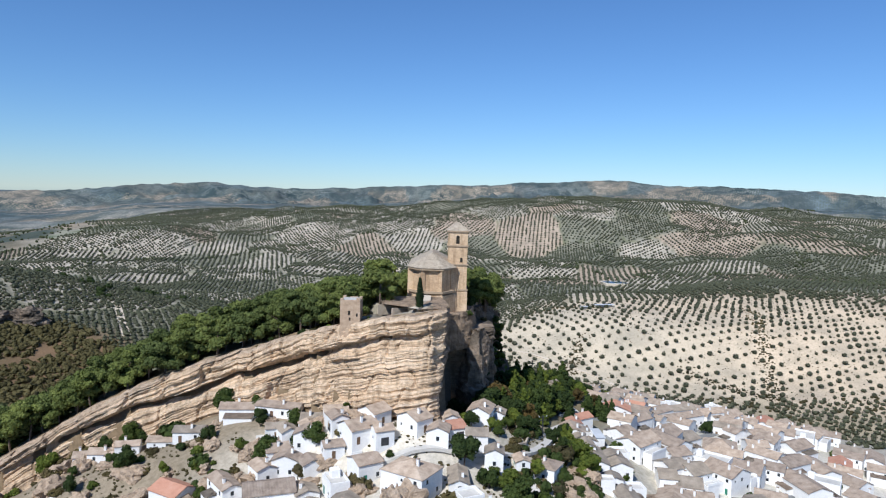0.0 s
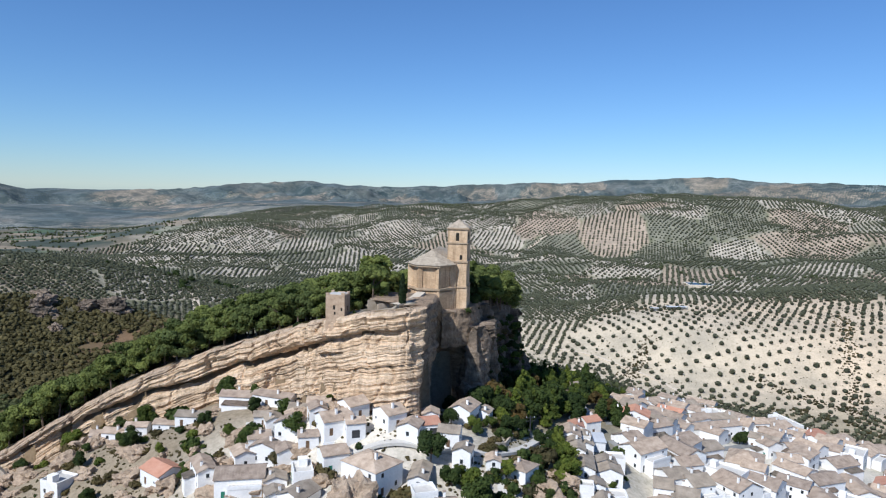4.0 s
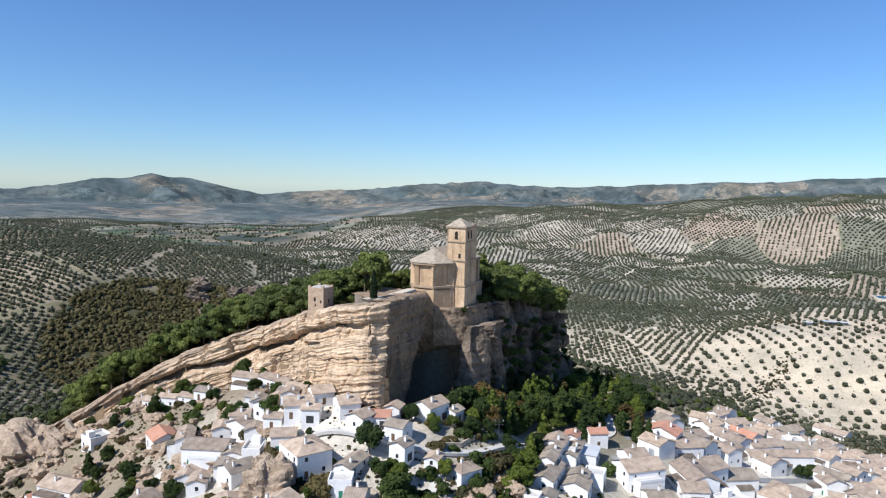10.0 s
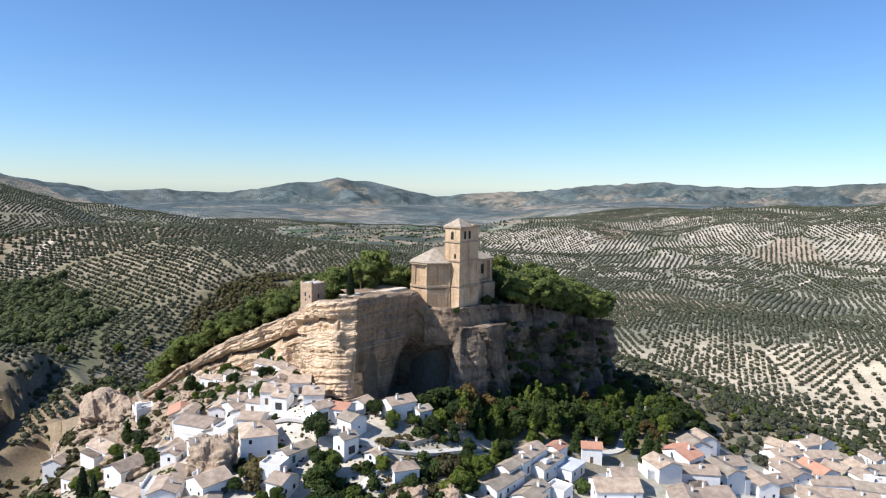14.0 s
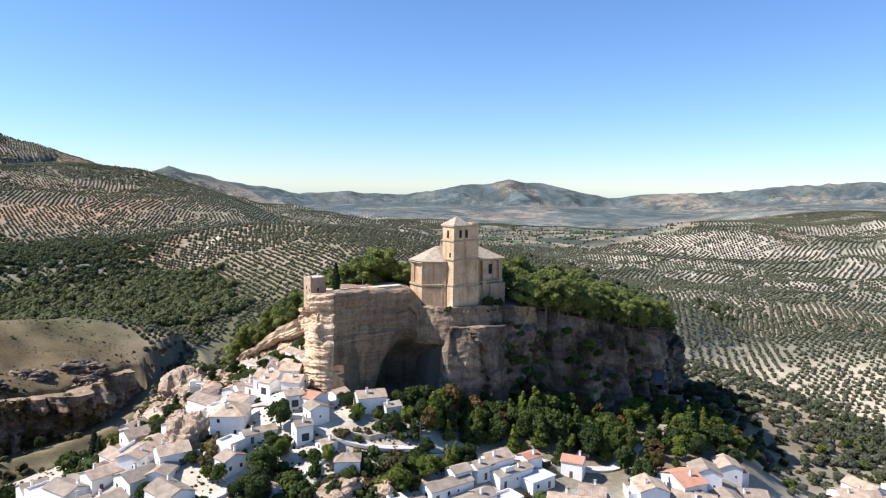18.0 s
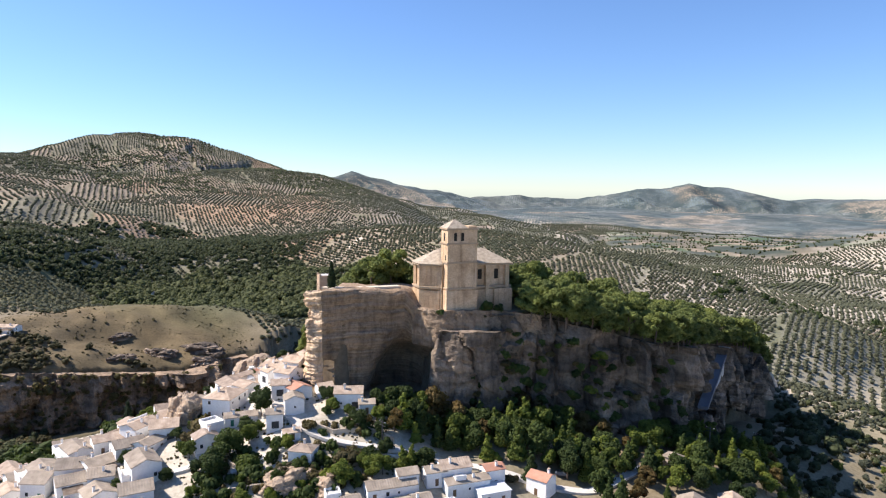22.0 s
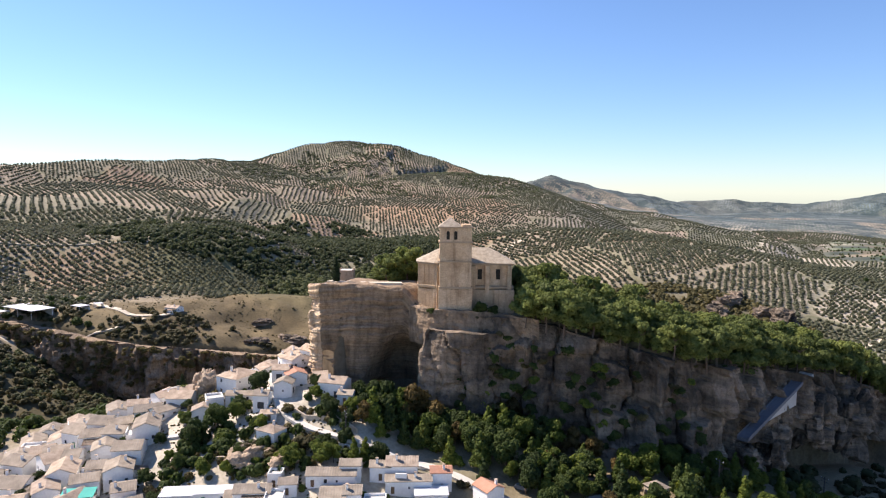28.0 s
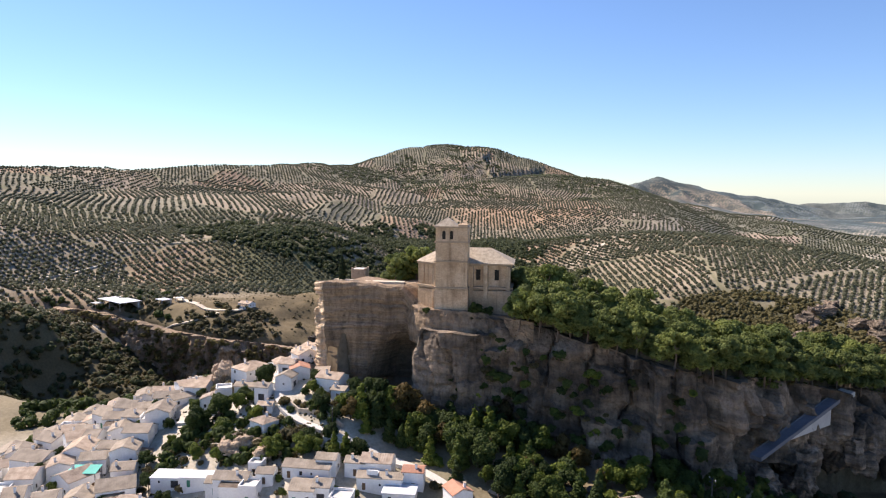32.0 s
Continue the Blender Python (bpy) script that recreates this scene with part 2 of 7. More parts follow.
DIRT_ROAD = surface("dirt_track", (0.50, 0.42, 0.31), (0.60, 0.51, 0.39), (0.68, 0.60, 0.48), 0.1, 0.8, 0.95, 0.3, 0.05)
GLASS_DARK = surface("window_glass", (0.02, 0.025, 0.03), (0.03, 0.035, 0.04), (0.05, 0.055, 0.06), 0.5, 2.0, 0.15, 0, 0)
VOID = surface("dark_opening", (0.02, 0.018, 0.015), (0.03, 0.026, 0.02), (0.04, 0.035, 0.03), 0.5, 2.0, 0.95, 0, 0)
TIMBER = surface("timber", (0.10, 0.06, 0.035), (0.16, 0.10, 0.06), (0.22, 0.15, 0.09), 0.8, 4.0, 0.8, 0.3, 0.03)
DOOR_GREEN = surface("green_paint", (0.03, 0.14, 0.09), (0.04, 0.18, 0.12), (0.05, 0.22, 0.15), 0.8, 4.0, 0.6, 0.1, 0.02)
SHEET = surface("sheet_metal", (0.45, 0.46, 0.47), (0.56, 0.57, 0.58), (0.64, 0.65, 0.66), 0.3, 2.0, 0.5, 0.1, 0.02)
GREEN_SHEET = surface("green_awning", (0.02, 0.30, 0.24), (0.03, 0.37, 0.30), (0.05, 0.42, 0.35), 0.3, 2.0, 0.6, 0.1, 0.02)
BARK = surface("bark", (0.09, 0.065, 0.045), (0.15, 0.11, 0.08), (0.21, 0.16, 0.12), 0.8, 5.0, 0.95, 0.5, 0.05)
IRON = surface("dark_iron", (0.03, 0.03, 0.032), (0.05, 0.05, 0.052), (0.08, 0.078, 0.075), 1.0, 5.0, 0.6, 0.1, 0.01)
PINE = foliage("pine_needles", (0.068, 0.100, 0.028), (0.235, 0.290, 0.090), 0.35)
DARK_LEAF = foliage("dark_leaves", (0.026, 0.050, 0.014), (0.085, 0.125, 0.034), 0.6)
BRIGHT_LEAF = foliage("bright_leaves", (0.055, 0.095, 0.016), (0.175, 0.220, 0.042), 0.6)
RUST_LEAF = foliage("rusty_leaves", (0.060, 0.055, 0.018), (0.180, 0.125, 0.045), 0.5)
CYPRESS = foliage("cypress_needles", (0.012, 0.024, 0.010), (0.035, 0.055, 0.018), 0.8, 0.1)
OLIVE = foliage("olive_leaves", (0.078, 0.090, 0.060), (0.160, 0.178, 0.122), 0.25, 0.3)
SCRUB = foliage("dry_scrub", (0.060, 0.062, 0.024), (0.170, 0.140, 0.070), 0.6)
WATER = surface("pond_water", (0.03, 0.10, 0.22), (0.04, 0.13, 0.27), (0.05, 0.15, 0.30), 0.1, 0.5, 0.2, 0.05, 0.02)
HEATH = foliage("heath", (0.078, 0.076, 0.034), (0.190, 0.175, 0.085), 0.12)
WOOD_LEAF = foliage("oak_leaves", (0.046, 0.064, 0.030), (0.130, 0.158, 0.074), 0.08)
ASPHALT = surface("worn_asphalt", (0.16, 0.16, 0.16), (0.23, 0.23, 0.22), (0.31, 0.30, 0.29), 0.15, 1.5, 0.9, 0.2, 0.03)
BLUE_CONCRETE = surface("ramp_concrete", (0.12, 0.125, 0.14), (0.165, 0.17, 0.19), (0.22, 0.225, 0.24), 0.2, 1.5, 0.85, 0.2, 0.03)
CAR_PAINT = surface("car_paint", (0.10, 0.12, 0.16), (0.14, 0.17, 0.22), (0.18, 0.21, 0.27), 0.5, 2.0, 0.3, 0, 0, vary=0.8)
# ---- landforms: height of the ground, metres ----
def hash_noise(x, y, seed=0):
    """Smooth value noise in -1..1 for arrays."""
    xi, yi = np.floor(x).astype(np.int64), np.floor(y).astype(np.int64)
    fx, fy = x - xi, y - yi
    fx, fy = fx * fx * (3 - 2 * fx), fy * fy * (3 - 2 * fy)

    def corner(a, b):
        n = (a * 374761393 + b * 668265263 + seed * 974634777) & 0x7FFFFFFF
        n = ((n ^ (n >> 13)) * 1274126177) & 0x7FFFFFFF
        n = ((n ^ (n >> 16)) * 668265263) & 0x7FFFFFFF
        return ((n >> 7) & 0xFFFF) / 32767.5 - 1.0

    a, b, c, d = corner(xi, yi), corner(xi + 1, yi), corner(xi, yi + 1), corner(xi + 1, yi + 1)
    return (a * (1 - fx) + b * fx) * (1 - fy) + (c * (1 - fx) + d * fx) * fy


def fbm(x, y, octaves=4, seed=0):
    total, amp = 0.0, 1.0
    for k in range(octaves):
        total = total + amp * hash_noise(x * 2 ** k + 17.3 * k, y * 2 ** k - 9.1 * k, seed + k)
        amp *= 0.5
    return total / 1.9


# x, y, height, reach of each knoll, slope, terrace and valley floor
TOWN_LAND = [
    (-56, 204, 32, 10), (-68, 204, 30, 10), (-80, 199, 25, 10), (-92, 199, 20.5, 10), (-104, 197, 17, 10), (-24, 187, 38, 7), (-8, 183, 37, 7),
    (-10, 165, 30, 22), (0, 180, 36, 18), (-30, 168, 25, 22), (-45, 163, 18, 20), (-60, 190, 27, 18), (-50, 198, 31, 12),
    (-102, 196, 12, 16), (-80, 185, 16, 18), (-135, 185, 2, 18), (20, 164, 23, 18), (35, 184, 21, 16), (12, 188, 33.5, 10), (15, 199, 32, 8), (22, 206, 30, 8), (30, 200, 27, 14),
    (40, 215, 19, 16), (56, 235, 17, 18), (78, 233, 8, 22)]
LOW_LAND = [
    (122, 288, -4, 22), (116, 262, -3, 20), (152, 320, -8, 26), (170, 345, -18, 26), (117, 409, -26, 32), (200, 380, -38, 32), (30, 132, 11, 20), (0, 145, 24, 16), (-40, 130, 8, 22), (-90, 150, -8, 28), (60, 180, 8, 22), (60, 140, 6, 28),
    (95, 200, -2, 38), (110, 240, -4, 38), (60, 265, 15, 16), (53, 292, 14, 14), (32, 280, 18, 14), (26, 250, 23, 12), (30, 320, 14, 18),
    (45, 315, 12, 18), (75, 275, 7, 20), (88, 330, -9, 26), (85, 375, -16, 28)]
EDGE_LAND = [
    (50, 380, -14, 30), (215, 300, -22, 40), (180, 240, -20, 50), (170, 460, -50, 40), (0, 60, 0, 60), (150, 120, -10, 70),
    (-30, 300, 10, 45), (-100, 280, -15, 50), (-60, 400, -20, 60), (0, 430, -22, 50), (-5, 400, -8, 22), (10, 378, -2, 20), (-70, 470, -24, 40), (-200, 300, -45, 70), (-250, 420, -55, 80)]
GORGE_LAND = [
    (-205, 100, -60, 45), (-150, 60, -55, 38), (-130, 110, -32, 26), (-220, 180, -60, 32), (-300, 10, 5, 40), (-340, -80, 4, 60),
    (-335, 115, 5, 42), (-305, 155, -12, 26), (-284, 128, -16, 18), (-275, 90, -10, 18), (-264, 40, -2, 20), (-509, -116, 45, 90), (-480, 120, -25, 75), (-560, 300, -32, 100)]
OLIVE_LAND = [
    (-480, 575, 19, 80), (-600, 500, 38, 90), (-700, 420, 55, 130), (-350, 560, -20, 80), (240, 555, -70, 60), (190, 731, -24, 60), (246, 744, -28, 60),
    (200, 840, -20, 70), (450, 800, -20, 110), (42, 811, -50, 70), (100, 600, -66, 60), (0, 650, -62, 70), (520, 600, -60, 90),
    (330, 480, -66, 70), (150, 1060, -62, 120), (520, 850, -10, 90), (600, 1150, -30, 150)]
FAR_LAND = [
    (-1185, 198, 52, 220), (-900, 200, 0, 150), (-1500, 150, 95, 240), (-1000, -700, 120, 300), (-600, -350, 75, 200), (-1900, 100, 150, 200),
    (-3000, 600, 60, 350), (-900, 900, -60, 250), (-1600, 1700, -60, 450), (-430, 2260, 36, 300), (0, 2400, 50, 300), (-2600, 1500, -20, 400), (-2300, 2900, -20, 400),
    (700, 2500, 95, 300), (560, 2380, 120, 220), (280, 2250, 88, 200), (1340, 2200, 62, 250), (-700, 1900, 5, 220), (0, 1300, -62, 250), (-500, 1300, -66, 250), (1300, 1500, 20, 400), (-900, 3300, 30, 400), (900, 3500, 90, 400)]
BACK_LAND = [(2500, 1500, 60, 700), (500, -1500, 0, 1200), (-2500, -3000, 100, 1500), (2500, -2000, 0, 1500), (-4200, 2000, 0, 500), (-1500, 4600, 60, 500), (1200, 4700, 90, 500)]
# crests of the far hills: x, y, height along each
WEST_HILL = [(-760, -720, 136), (-1036, -573, 139), (-1355, -381, 152), (-1801, -297, 182), (-2027, -204, 229), (-2251, -59, 281), (-2265, 108, 256), (-2216, 319, 186), (-2055, 469, 130)]
NEXT_HILL = [(-3333, 727, 128), (-3601, 944, 185), (-3542, 1211, 122), (-3546, 1540, 78)]
PEAKS = [(-3698, 1700, 40), (-3647, 2046, 66), (-3558, 2405, 46), (-3350, 2710, 100), (-3194, 2984, 145), (-3049, 3145, 129), (-2721, 3456, 30)]
RANGE = [(-2798, 3406, 25), (-2228, 3817, 85), (-1540, 4168, 152), (-950, 4345, 134), (-516, 4420, 153), (5, 4455, 184), (426, 4430, 196), (1075, 4318, 238), (1475, 4198, 211), (1922, 4013, 207), (2261, 3833, 188), (2465, 3705, 167)]
LANDS = TOWN_LAND + LOW_LAND + EDGE_LAND + GORGE_LAND + OLIVE_LAND + FAR_LAND + BACK_LAND

# the crag's rim: x, y, height of the edge, height of the foot, width of the top behind it
RIM = [
    (-182, 198, -12, -16, 4), (-160, 199, 0, -8, 8), (-132, 204, 17, 5, 14), (-110, 209, 30, 12, 20), (-95, 211, 37, 17, 24), (-78, 212, 44, 25, 30),
    (-60, 210, 50, 31, 38), (-46, 206, 55.5, 34, 48), (-30, 194, 61.5, 39, 55), (-15, 189, 64.5, 40, 42), (-3, 186, 66.5, 40, 30), (2, 190, 67.2, 39, 26),
    (2.5, 207, 67, 34, 24), (0.5, 219.5, 66.2, 32, 18), (3, 224, 60.5, 31, 18), (7, 229, 58.5, 30, 20)]
RIM_EAST = [
    (11, 235, 58, 28, 22), (13, 247, 58, 25, 22), (15, 258, 57.5, 23, 24), (19.5, 270, 55.5, 21, 26), (22, 285, 52, 19, 26), (23, 300, 48, 16, 26), (23, 318, 44, 14, 26),
    (13, 334, 41, 15, 26), (-1, 352, 37, 18, 24), (-15, 371, 31.5, 15, 18), (-23, 388, 29, 9, 16), (-33, 408, 24, 3, 14), (-48, 430, 14, -4, 12), (-68, 455, -2, -14, 8)]


# the rim of the dry hill over the gorge: x, y, edge, foot
GORGE_RIM = [(-262, -130, 0, -5), (-255, -80, -2, -14), (-243, -40, -6, -32), (-232, -10, -9, -48), (-226, 25, -12, -56), (-238, 55, -17, -58), (-252, 85, -23, -60), (-262, 115, -28, -60), (-266, 140, -30, -58), (-280, 162, -28, -54), (-305, 185, -30, -50)]


def polyline_at(points, x, y):
    """Distance left of a polyline (right is negative) and its values at the nearest point."""
    pts = np.array(points, float)
    best = np.full(np.shape(x), 1e9)
    signed, info = np.zeros(np.shape(x)), np.zeros(np.shape(x) + (pts.shape[1] - 2,))
    for a, b in zip(pts[:-1], pts[1:]):
        d = b[:2] - a[:2]
        k = np.clip(((x - a[0]) * d[0] + (y - a[1]) * d[1]) / (d @ d), 0, 1)
        dx, dy = x - a[0] - k * d[0], y - a[1] - k * d[1]
        dist = np.hypot(dx, dy)
        near = dist < best - 1e-6
        best = np.where(near, dist, best)
        signed = np.where(near, np.where(d[0] * dy - d[1] * dx >= 0, dist, -dist), signed)
        info = np.where(near[..., None], a[2:] + k[..., None] * (b - a)[2:], info)
    return signed, info


def land(x, y):
    x, y = np.asarray(x, float), np.asarray(y, float)
    top, under = np.zeros(x.shape), np.full(x.shape, 1e-12)
    for a, b, z, r in LANDS:
        w = np.exp(-np.minimum(((x - a) ** 2 + (y - b) ** 2) / (1.35 * r) ** 2, 60.0)) * (100.0 / r) ** 2 + 1e-9 / (1 + ((x - a) ** 2 + (y - b) ** 2) * 1e-5) ** 2
        top, under = top + w * z, under + w
    base = top / under
    away = np.hypot(x - 0, y - 220)
    rough = np.clip((away - 250) / 1500, 0, 1)
    base = base + fbm(x / 320, y / 320, 4, 3) * 18 * rough + fbm(x / 900, y / 900, 4, 8) * 14 * np.clip((away - 2300) / 1500, 0, 1)
    base = base + fbm(x / 14, y / 14, 3, 5) * 0.9
    hills = np.clip((y - 950) / 350, 0, 1) * np.clip((2900 - y) / 500, 0, 1) * np.clip((x + 1000) / 400, 0, 1)
    base = base + hills * (26 * fbm(x / 190, y / 190, 4, 23) - 22 * np.abs(fbm(x / 260, y / 260, 3, 27)) + 5)
    base = base + fbm(x / 30, y / 30, 3, 9) * 4.5 * np.exp(-((x + 330) / 110) ** 2 - ((y - 90) / 110) ** 2)
    for crest, fall, gully in ((WEST_HILL, 0.20, 0.16), (NEXT_HILL, 0.22, 0.45), (PEAKS, 0.26, 0.85), (RANGE, 0.18, 0.7)):
        dist, info = polyline_at(crest, x, y)
        dist = np.abs(dist) * (1 + 0.25 * fbm(x / 260, y / 260, 4, 12))
        base = np.maximum(base, info[..., 0] - fall * dist + fbm(x / 170, y / 170, 6, 15) * 15 - np.abs(fbm(x / 300, y / 300, 5, 19)) * np.minimum(dist, 260) * gully)
    dist, info = polyline_at(GORGE_RIM, x, y)
    dist = dist - 7.0
    base = np.where((dist < 0) & (dist > -70), np.minimum(base, info[..., 1] - 0.25 * dist), base)
    dome = info[..., 0] + 0.5 + 15 * (1 - np.exp(-np.maximum(dist, 0) / 26))
    share = np.clip(1 - dist / 85, 0, 1) ** 2 * (3 - 2 * np.clip(1 - dist / 85, 0, 1))
    base = np.where(dist >= 0, base * (1 - share) + dome * share, base)
    base = base + np.where(dist > 2, np.clip(dist / 15, 0, 1) * np.exp(-((x + 300) / 90) ** 2 - ((y - 80) / 130) ** 2), 0) * (5.0 * fbm(x / 38, y / 38, 4, 33) - 7.0 * np.clip(fbm(x / 30, y / 22, 3, 36) - 0.25, 0, 1))
    signed, info = polyline_at(RIM + RIM_EAST, x, y)
    rim, width = info[..., 0], info[..., 2]
    rising = np.clip((y - 255) / 15, 0, 1) * 0.26 * np.minimum(np.maximum(signed - 2, 0), 18)
    crag = rim + rising - np.where(x < -25, 0.36, 0.55) * np.maximum(0, signed - width) + fbm(x / 6, y / 6, 3, 6) * 0.5
    shell = 2.2 + 17.0 * ((x > -20) & (y > 199) & (y < 232)) + 3.2 * ((y >= 232) & (x > -70))
    return np.where(signed > shell, np.maximum(base, crag), base)


def ground(x, y):
    return float(land(np.array([x]), np.array([y]))[0])


# ---- mesh helpers ----
def mesh_object(name, verts, faces, material, parent=None, smooth=False):
    me = bpy.data.meshes.new(name)
    me.from_pydata(verts if isinstance(verts, list) else verts.tolist(), [], faces if isinstance(faces, list) else faces.tolist())
    me.materials.append(material)
    if smooth:
        me.polygons.foreach_set("use_smooth", [True] * len(me.polygons))
    ob = new(name, me)
    if parent is not None:
        ob.parent = parent
    return ob


def part(name, bm, material, parent, label=""):
    me = bpy.data.meshes.new(name)
    bm.to_mesh(me)
    bm.free()
    me.materials.append(material)
    ob = new(name, me)
    ob.parent = parent
    return tagged(ob, label)


def thing(name, m, label, category, group="", kind=""):
    ob = new(name)
    ob.empty_display_size = 0.5
    ob.matrix_world = m
    return tagged(ob, label, category, group, kind)


def box(bm, x0, x1, y0, y1, z0, z1, bevel=0.0):
    v = [bm.verts.new(p) for p in ((x0, y0, z0), (x1, y0, z0), (x1, y1, z0), (x0, y1, z0), (x0, y0, z1), (x1, y0, z1), (x1, y1, z1), (x0, y1, z1))]
    made = [bm.faces.new([v[i] for i in q]) for q in ((3, 2, 1, 0), (4, 5, 6, 7), (0, 1, 5, 4), (1, 2, 6, 5), (2, 3, 7, 6), (3, 0, 4, 7))]
    if bevel:
        bmesh.ops.bevel(bm, geom=list({e for f in made for e in f.edges}), offset=bevel, segments=1, affect="EDGES")
    return bm


def block(x0, x1, y0, y1, z0, z1, bevel=0.0):
    return box(bmesh.new(), x0, x1, y0, y1, z0, z1, bevel)


def prism(plan, z0, z1, bm=None):
    """An upright prism over a plan that runs anticlockwise."""
    bm = bm or bmesh.new()
    low, high = [bm.verts.new((x, y, z0)) for x, y in plan], [bm.verts.new((x, y, z1)) for x, y in plan]
    bm.faces.new(low[::-1])
    bm.faces.new(high)
    for i in range(len(plan)):
        j = (i + 1) % len(plan)
        bm.faces.new((low[i], low[j], high[j], high[i]))
    return bm


# ---- the ground: one sheet to the horizon ----
def spread(lo, hi, step, far, grow_down, grow_up):
    """Steps along one side of the sheet: even in the middle, wider and wider beyond it."""
    mid = list(np.arange(lo, hi + 0.1, step))
    up, s = [mid[-1]], step
    while up[-1] < far:
        s *= 1 + grow_up
        up.append(up[-1] + s)
    down, s = [mid[0]], step
    while down[-1] > -far:
        s *= 1 + grow_down
        down.append(down[-1] - s)
    return np.array(down[:0:-1] + mid + up[1:])


def field_cells(x, y, size=150.0, seed=21):
    """The olive field that a place belongs to: its number in 0..1, and the way to its edge."""
    wx, wy = x + fbm(x / 90, y / 90, 2, 31) * 35, y + fbm(x / 90 + 50, y / 90, 2, 32) * 35
    ci, cj = np.floor(wx / size), np.floor(wy / size)
    best, second, ident = np.full(np.shape(x), 1e9), np.full(np.shape(x), 1e9), np.zeros(np.shape(x))
    for a in (-1, 0, 1):
        for b in (-1, 0, 1):
            i, j = ci + a, cj + b
            px = (i + 0.5 + 0.42 * hash_noise(i + 0.0, j + 0.0, seed)) * size
            py = (j + 0.5 + 0.42 * hash_noise(i + 0.0, j + 0.0, seed + 1)) * size
            d = np.hypot(wx - px, wy - py)
            second = np.minimum(second, np.maximum(best, d))
            near = d < best
            ident = np.where(near, hash_noise(i + 0.0, j + 0.0, seed + 2) * 0.5 + 0.5, ident)
            best = np.minimum(best, d)
    return ident, second - best


def blend(c, other, w):
    return c * (1 - w[..., None]) + np.array(other) * w[..., None]


def region(x, y, cx, cy, rx, ry, soft=0.35):
    d = np.hypot((x - cx) / rx, (y - cy) / ry) + fbm(x / 40, y / 40, 3, 44) * 0.18
    return np.clip((1 + soft - d) / (2 * soft), 0, 1)


def plain(x, y):
    """The flat farmland in the far valley."""
    return region(x, y, -1350, 1650, 420, 420, 0.15)


def soil_tone(x, y):
    ident, edge = field_cells(x, y)
    pale, green, red = np.array((0.44, 0.40, 0.335)), np.array((0.21, 0.208, 0.16)), np.array((0.37, 0.305, 0.24))
    west = (np.clip((-x - 120) / 250, 0, 1) * np.clip((700 - y) / 300, 0, 1))[..., None]
    pale = pale * (1 - west) + np.array((0.305, 0.255, 0.19)) * west
    green = green * (1 - west) + np.array((0.215, 0.20, 0.145)) * west
    red = red * (1 - west) + np.array((0.32, 0.235, 0.165)) * west
    k = ident[..., None]
    c = np.where(k < 0.40, pale, np.where(k < 0.72, green, np.where(k < 0.86, 0.6 * pale + 0.4 * green, red)))
    c = blend(c, (0.12, 0.13, 0.06), np.clip(1 - edge / 9, 0, 1) * 0.7)
    c = blend(c, (0.36, 0.255, 0.17), region(x, y, -1185, 215, 110, 130))
    c = blend(c, (0.59, 0.485, 0.36), region(x, y, 330, 690, 290, 170))
    c = blend(c, (0.53, 0.46, 0.355), region(x, y, 70, 650, 200, 150))
    c = blend(c, (0.36, 0.31, 0.22), region(x, y, 150, 480, 220, 70))
    c = blend(c, (0.13, 0.12, 0.065), region(x, y, -90, 340, 170, 120))
    c = blend(c, (0.155, 0.118, 0.064), region(x, y, -310, 110, 95, 95))
    c = blend(c, (0.15, 0.13, 0.075), region(x, y, -190, 90, 75, 110))
    c = blend(c, (0.078, 0.074, 0.038), region(x, y, -335, 450, 110, 120))
    c = blend(c, (0.19, 0.125, 0.072), region(x, y, -292, 500, 42, 62))
    c = blend(c, (0.30, 0.26, 0.19), region(x, y, -480, 540, 70, 75))
    c = blend(c, (0.12, 0.115, 0.065), region(x, y, -55, 440, 60, 45))
    c = blend(c, (0.10, 0.11, 0.05), region(x, y, -500, 190, 140, 170))
    c = blend(c, (0.275, 0.228, 0.165), region(x, y, -70, 175, 110, 40))
    c = blend(c, (0.46, 0.41, 0.33), region(x, y, 40, 170, 70, 50))
    c = blend(c, (0.60, 0.55, 0.475), region(x, y, -15, 170, 48, 24))
    c = blend(c, (0.62, 0.585, 0.52), region(x, y, 132, 260, 62, 110))
    c = blend(c, (0.22, 0.18, 0.115), region(x, y, 45, 300, 35, 60))
    c = blend(c, (0.46, 0.43, 0.37), region(x, y, 25, 110, 60, 35))
    c = blend(c, (0.155, 0.12, 0.068), region(x, y, -270, 10, 60, 85))
    c = blend(c, (0.105, 0.09, 0.05), region(x, y, -175, -25, 75, 110))
    c = blend(c, (0.27, 0.205, 0.145), region(x, y, -262, -128, 36, 44))
    c = blend(c, (0.24, 0.205, 0.135), region(x, y, 5, 405, 60, 62))
    c = blend(c, (0.12, 0.12, 0.06), region(x, y, -480, 0, 110, 80))
    c = blend(c, (0.20, 0.168, 0.11), region(x, y, -55, 25, 70, 65))
    dry = region(x, y, -295, 60, 110, 150)[..., None]
    c = c * (1 + dry * (0.55 * fbm(x / 16, y / 16, 4, 39)[..., None] - 0.05))
    tiles = field_cells(x, y, 75.0, 81)[0][..., None]
    plots = np.where(tiles < 0.25, np.array((0.27, 0.225, 0.165)), np.where(tiles < 0.5, np.array((0.085, 0.125, 0.065)), np.where(tiles < 0.72, np.array((0.15, 0.135, 0.10)), np.array((0.06, 0.075, 0.06)))))
    flat = plain(x, y)[..., None]
    c = c * (1 - flat) + plots * flat
    rim = polyline_at(RIM + RIM_EAST, x, y)[0]
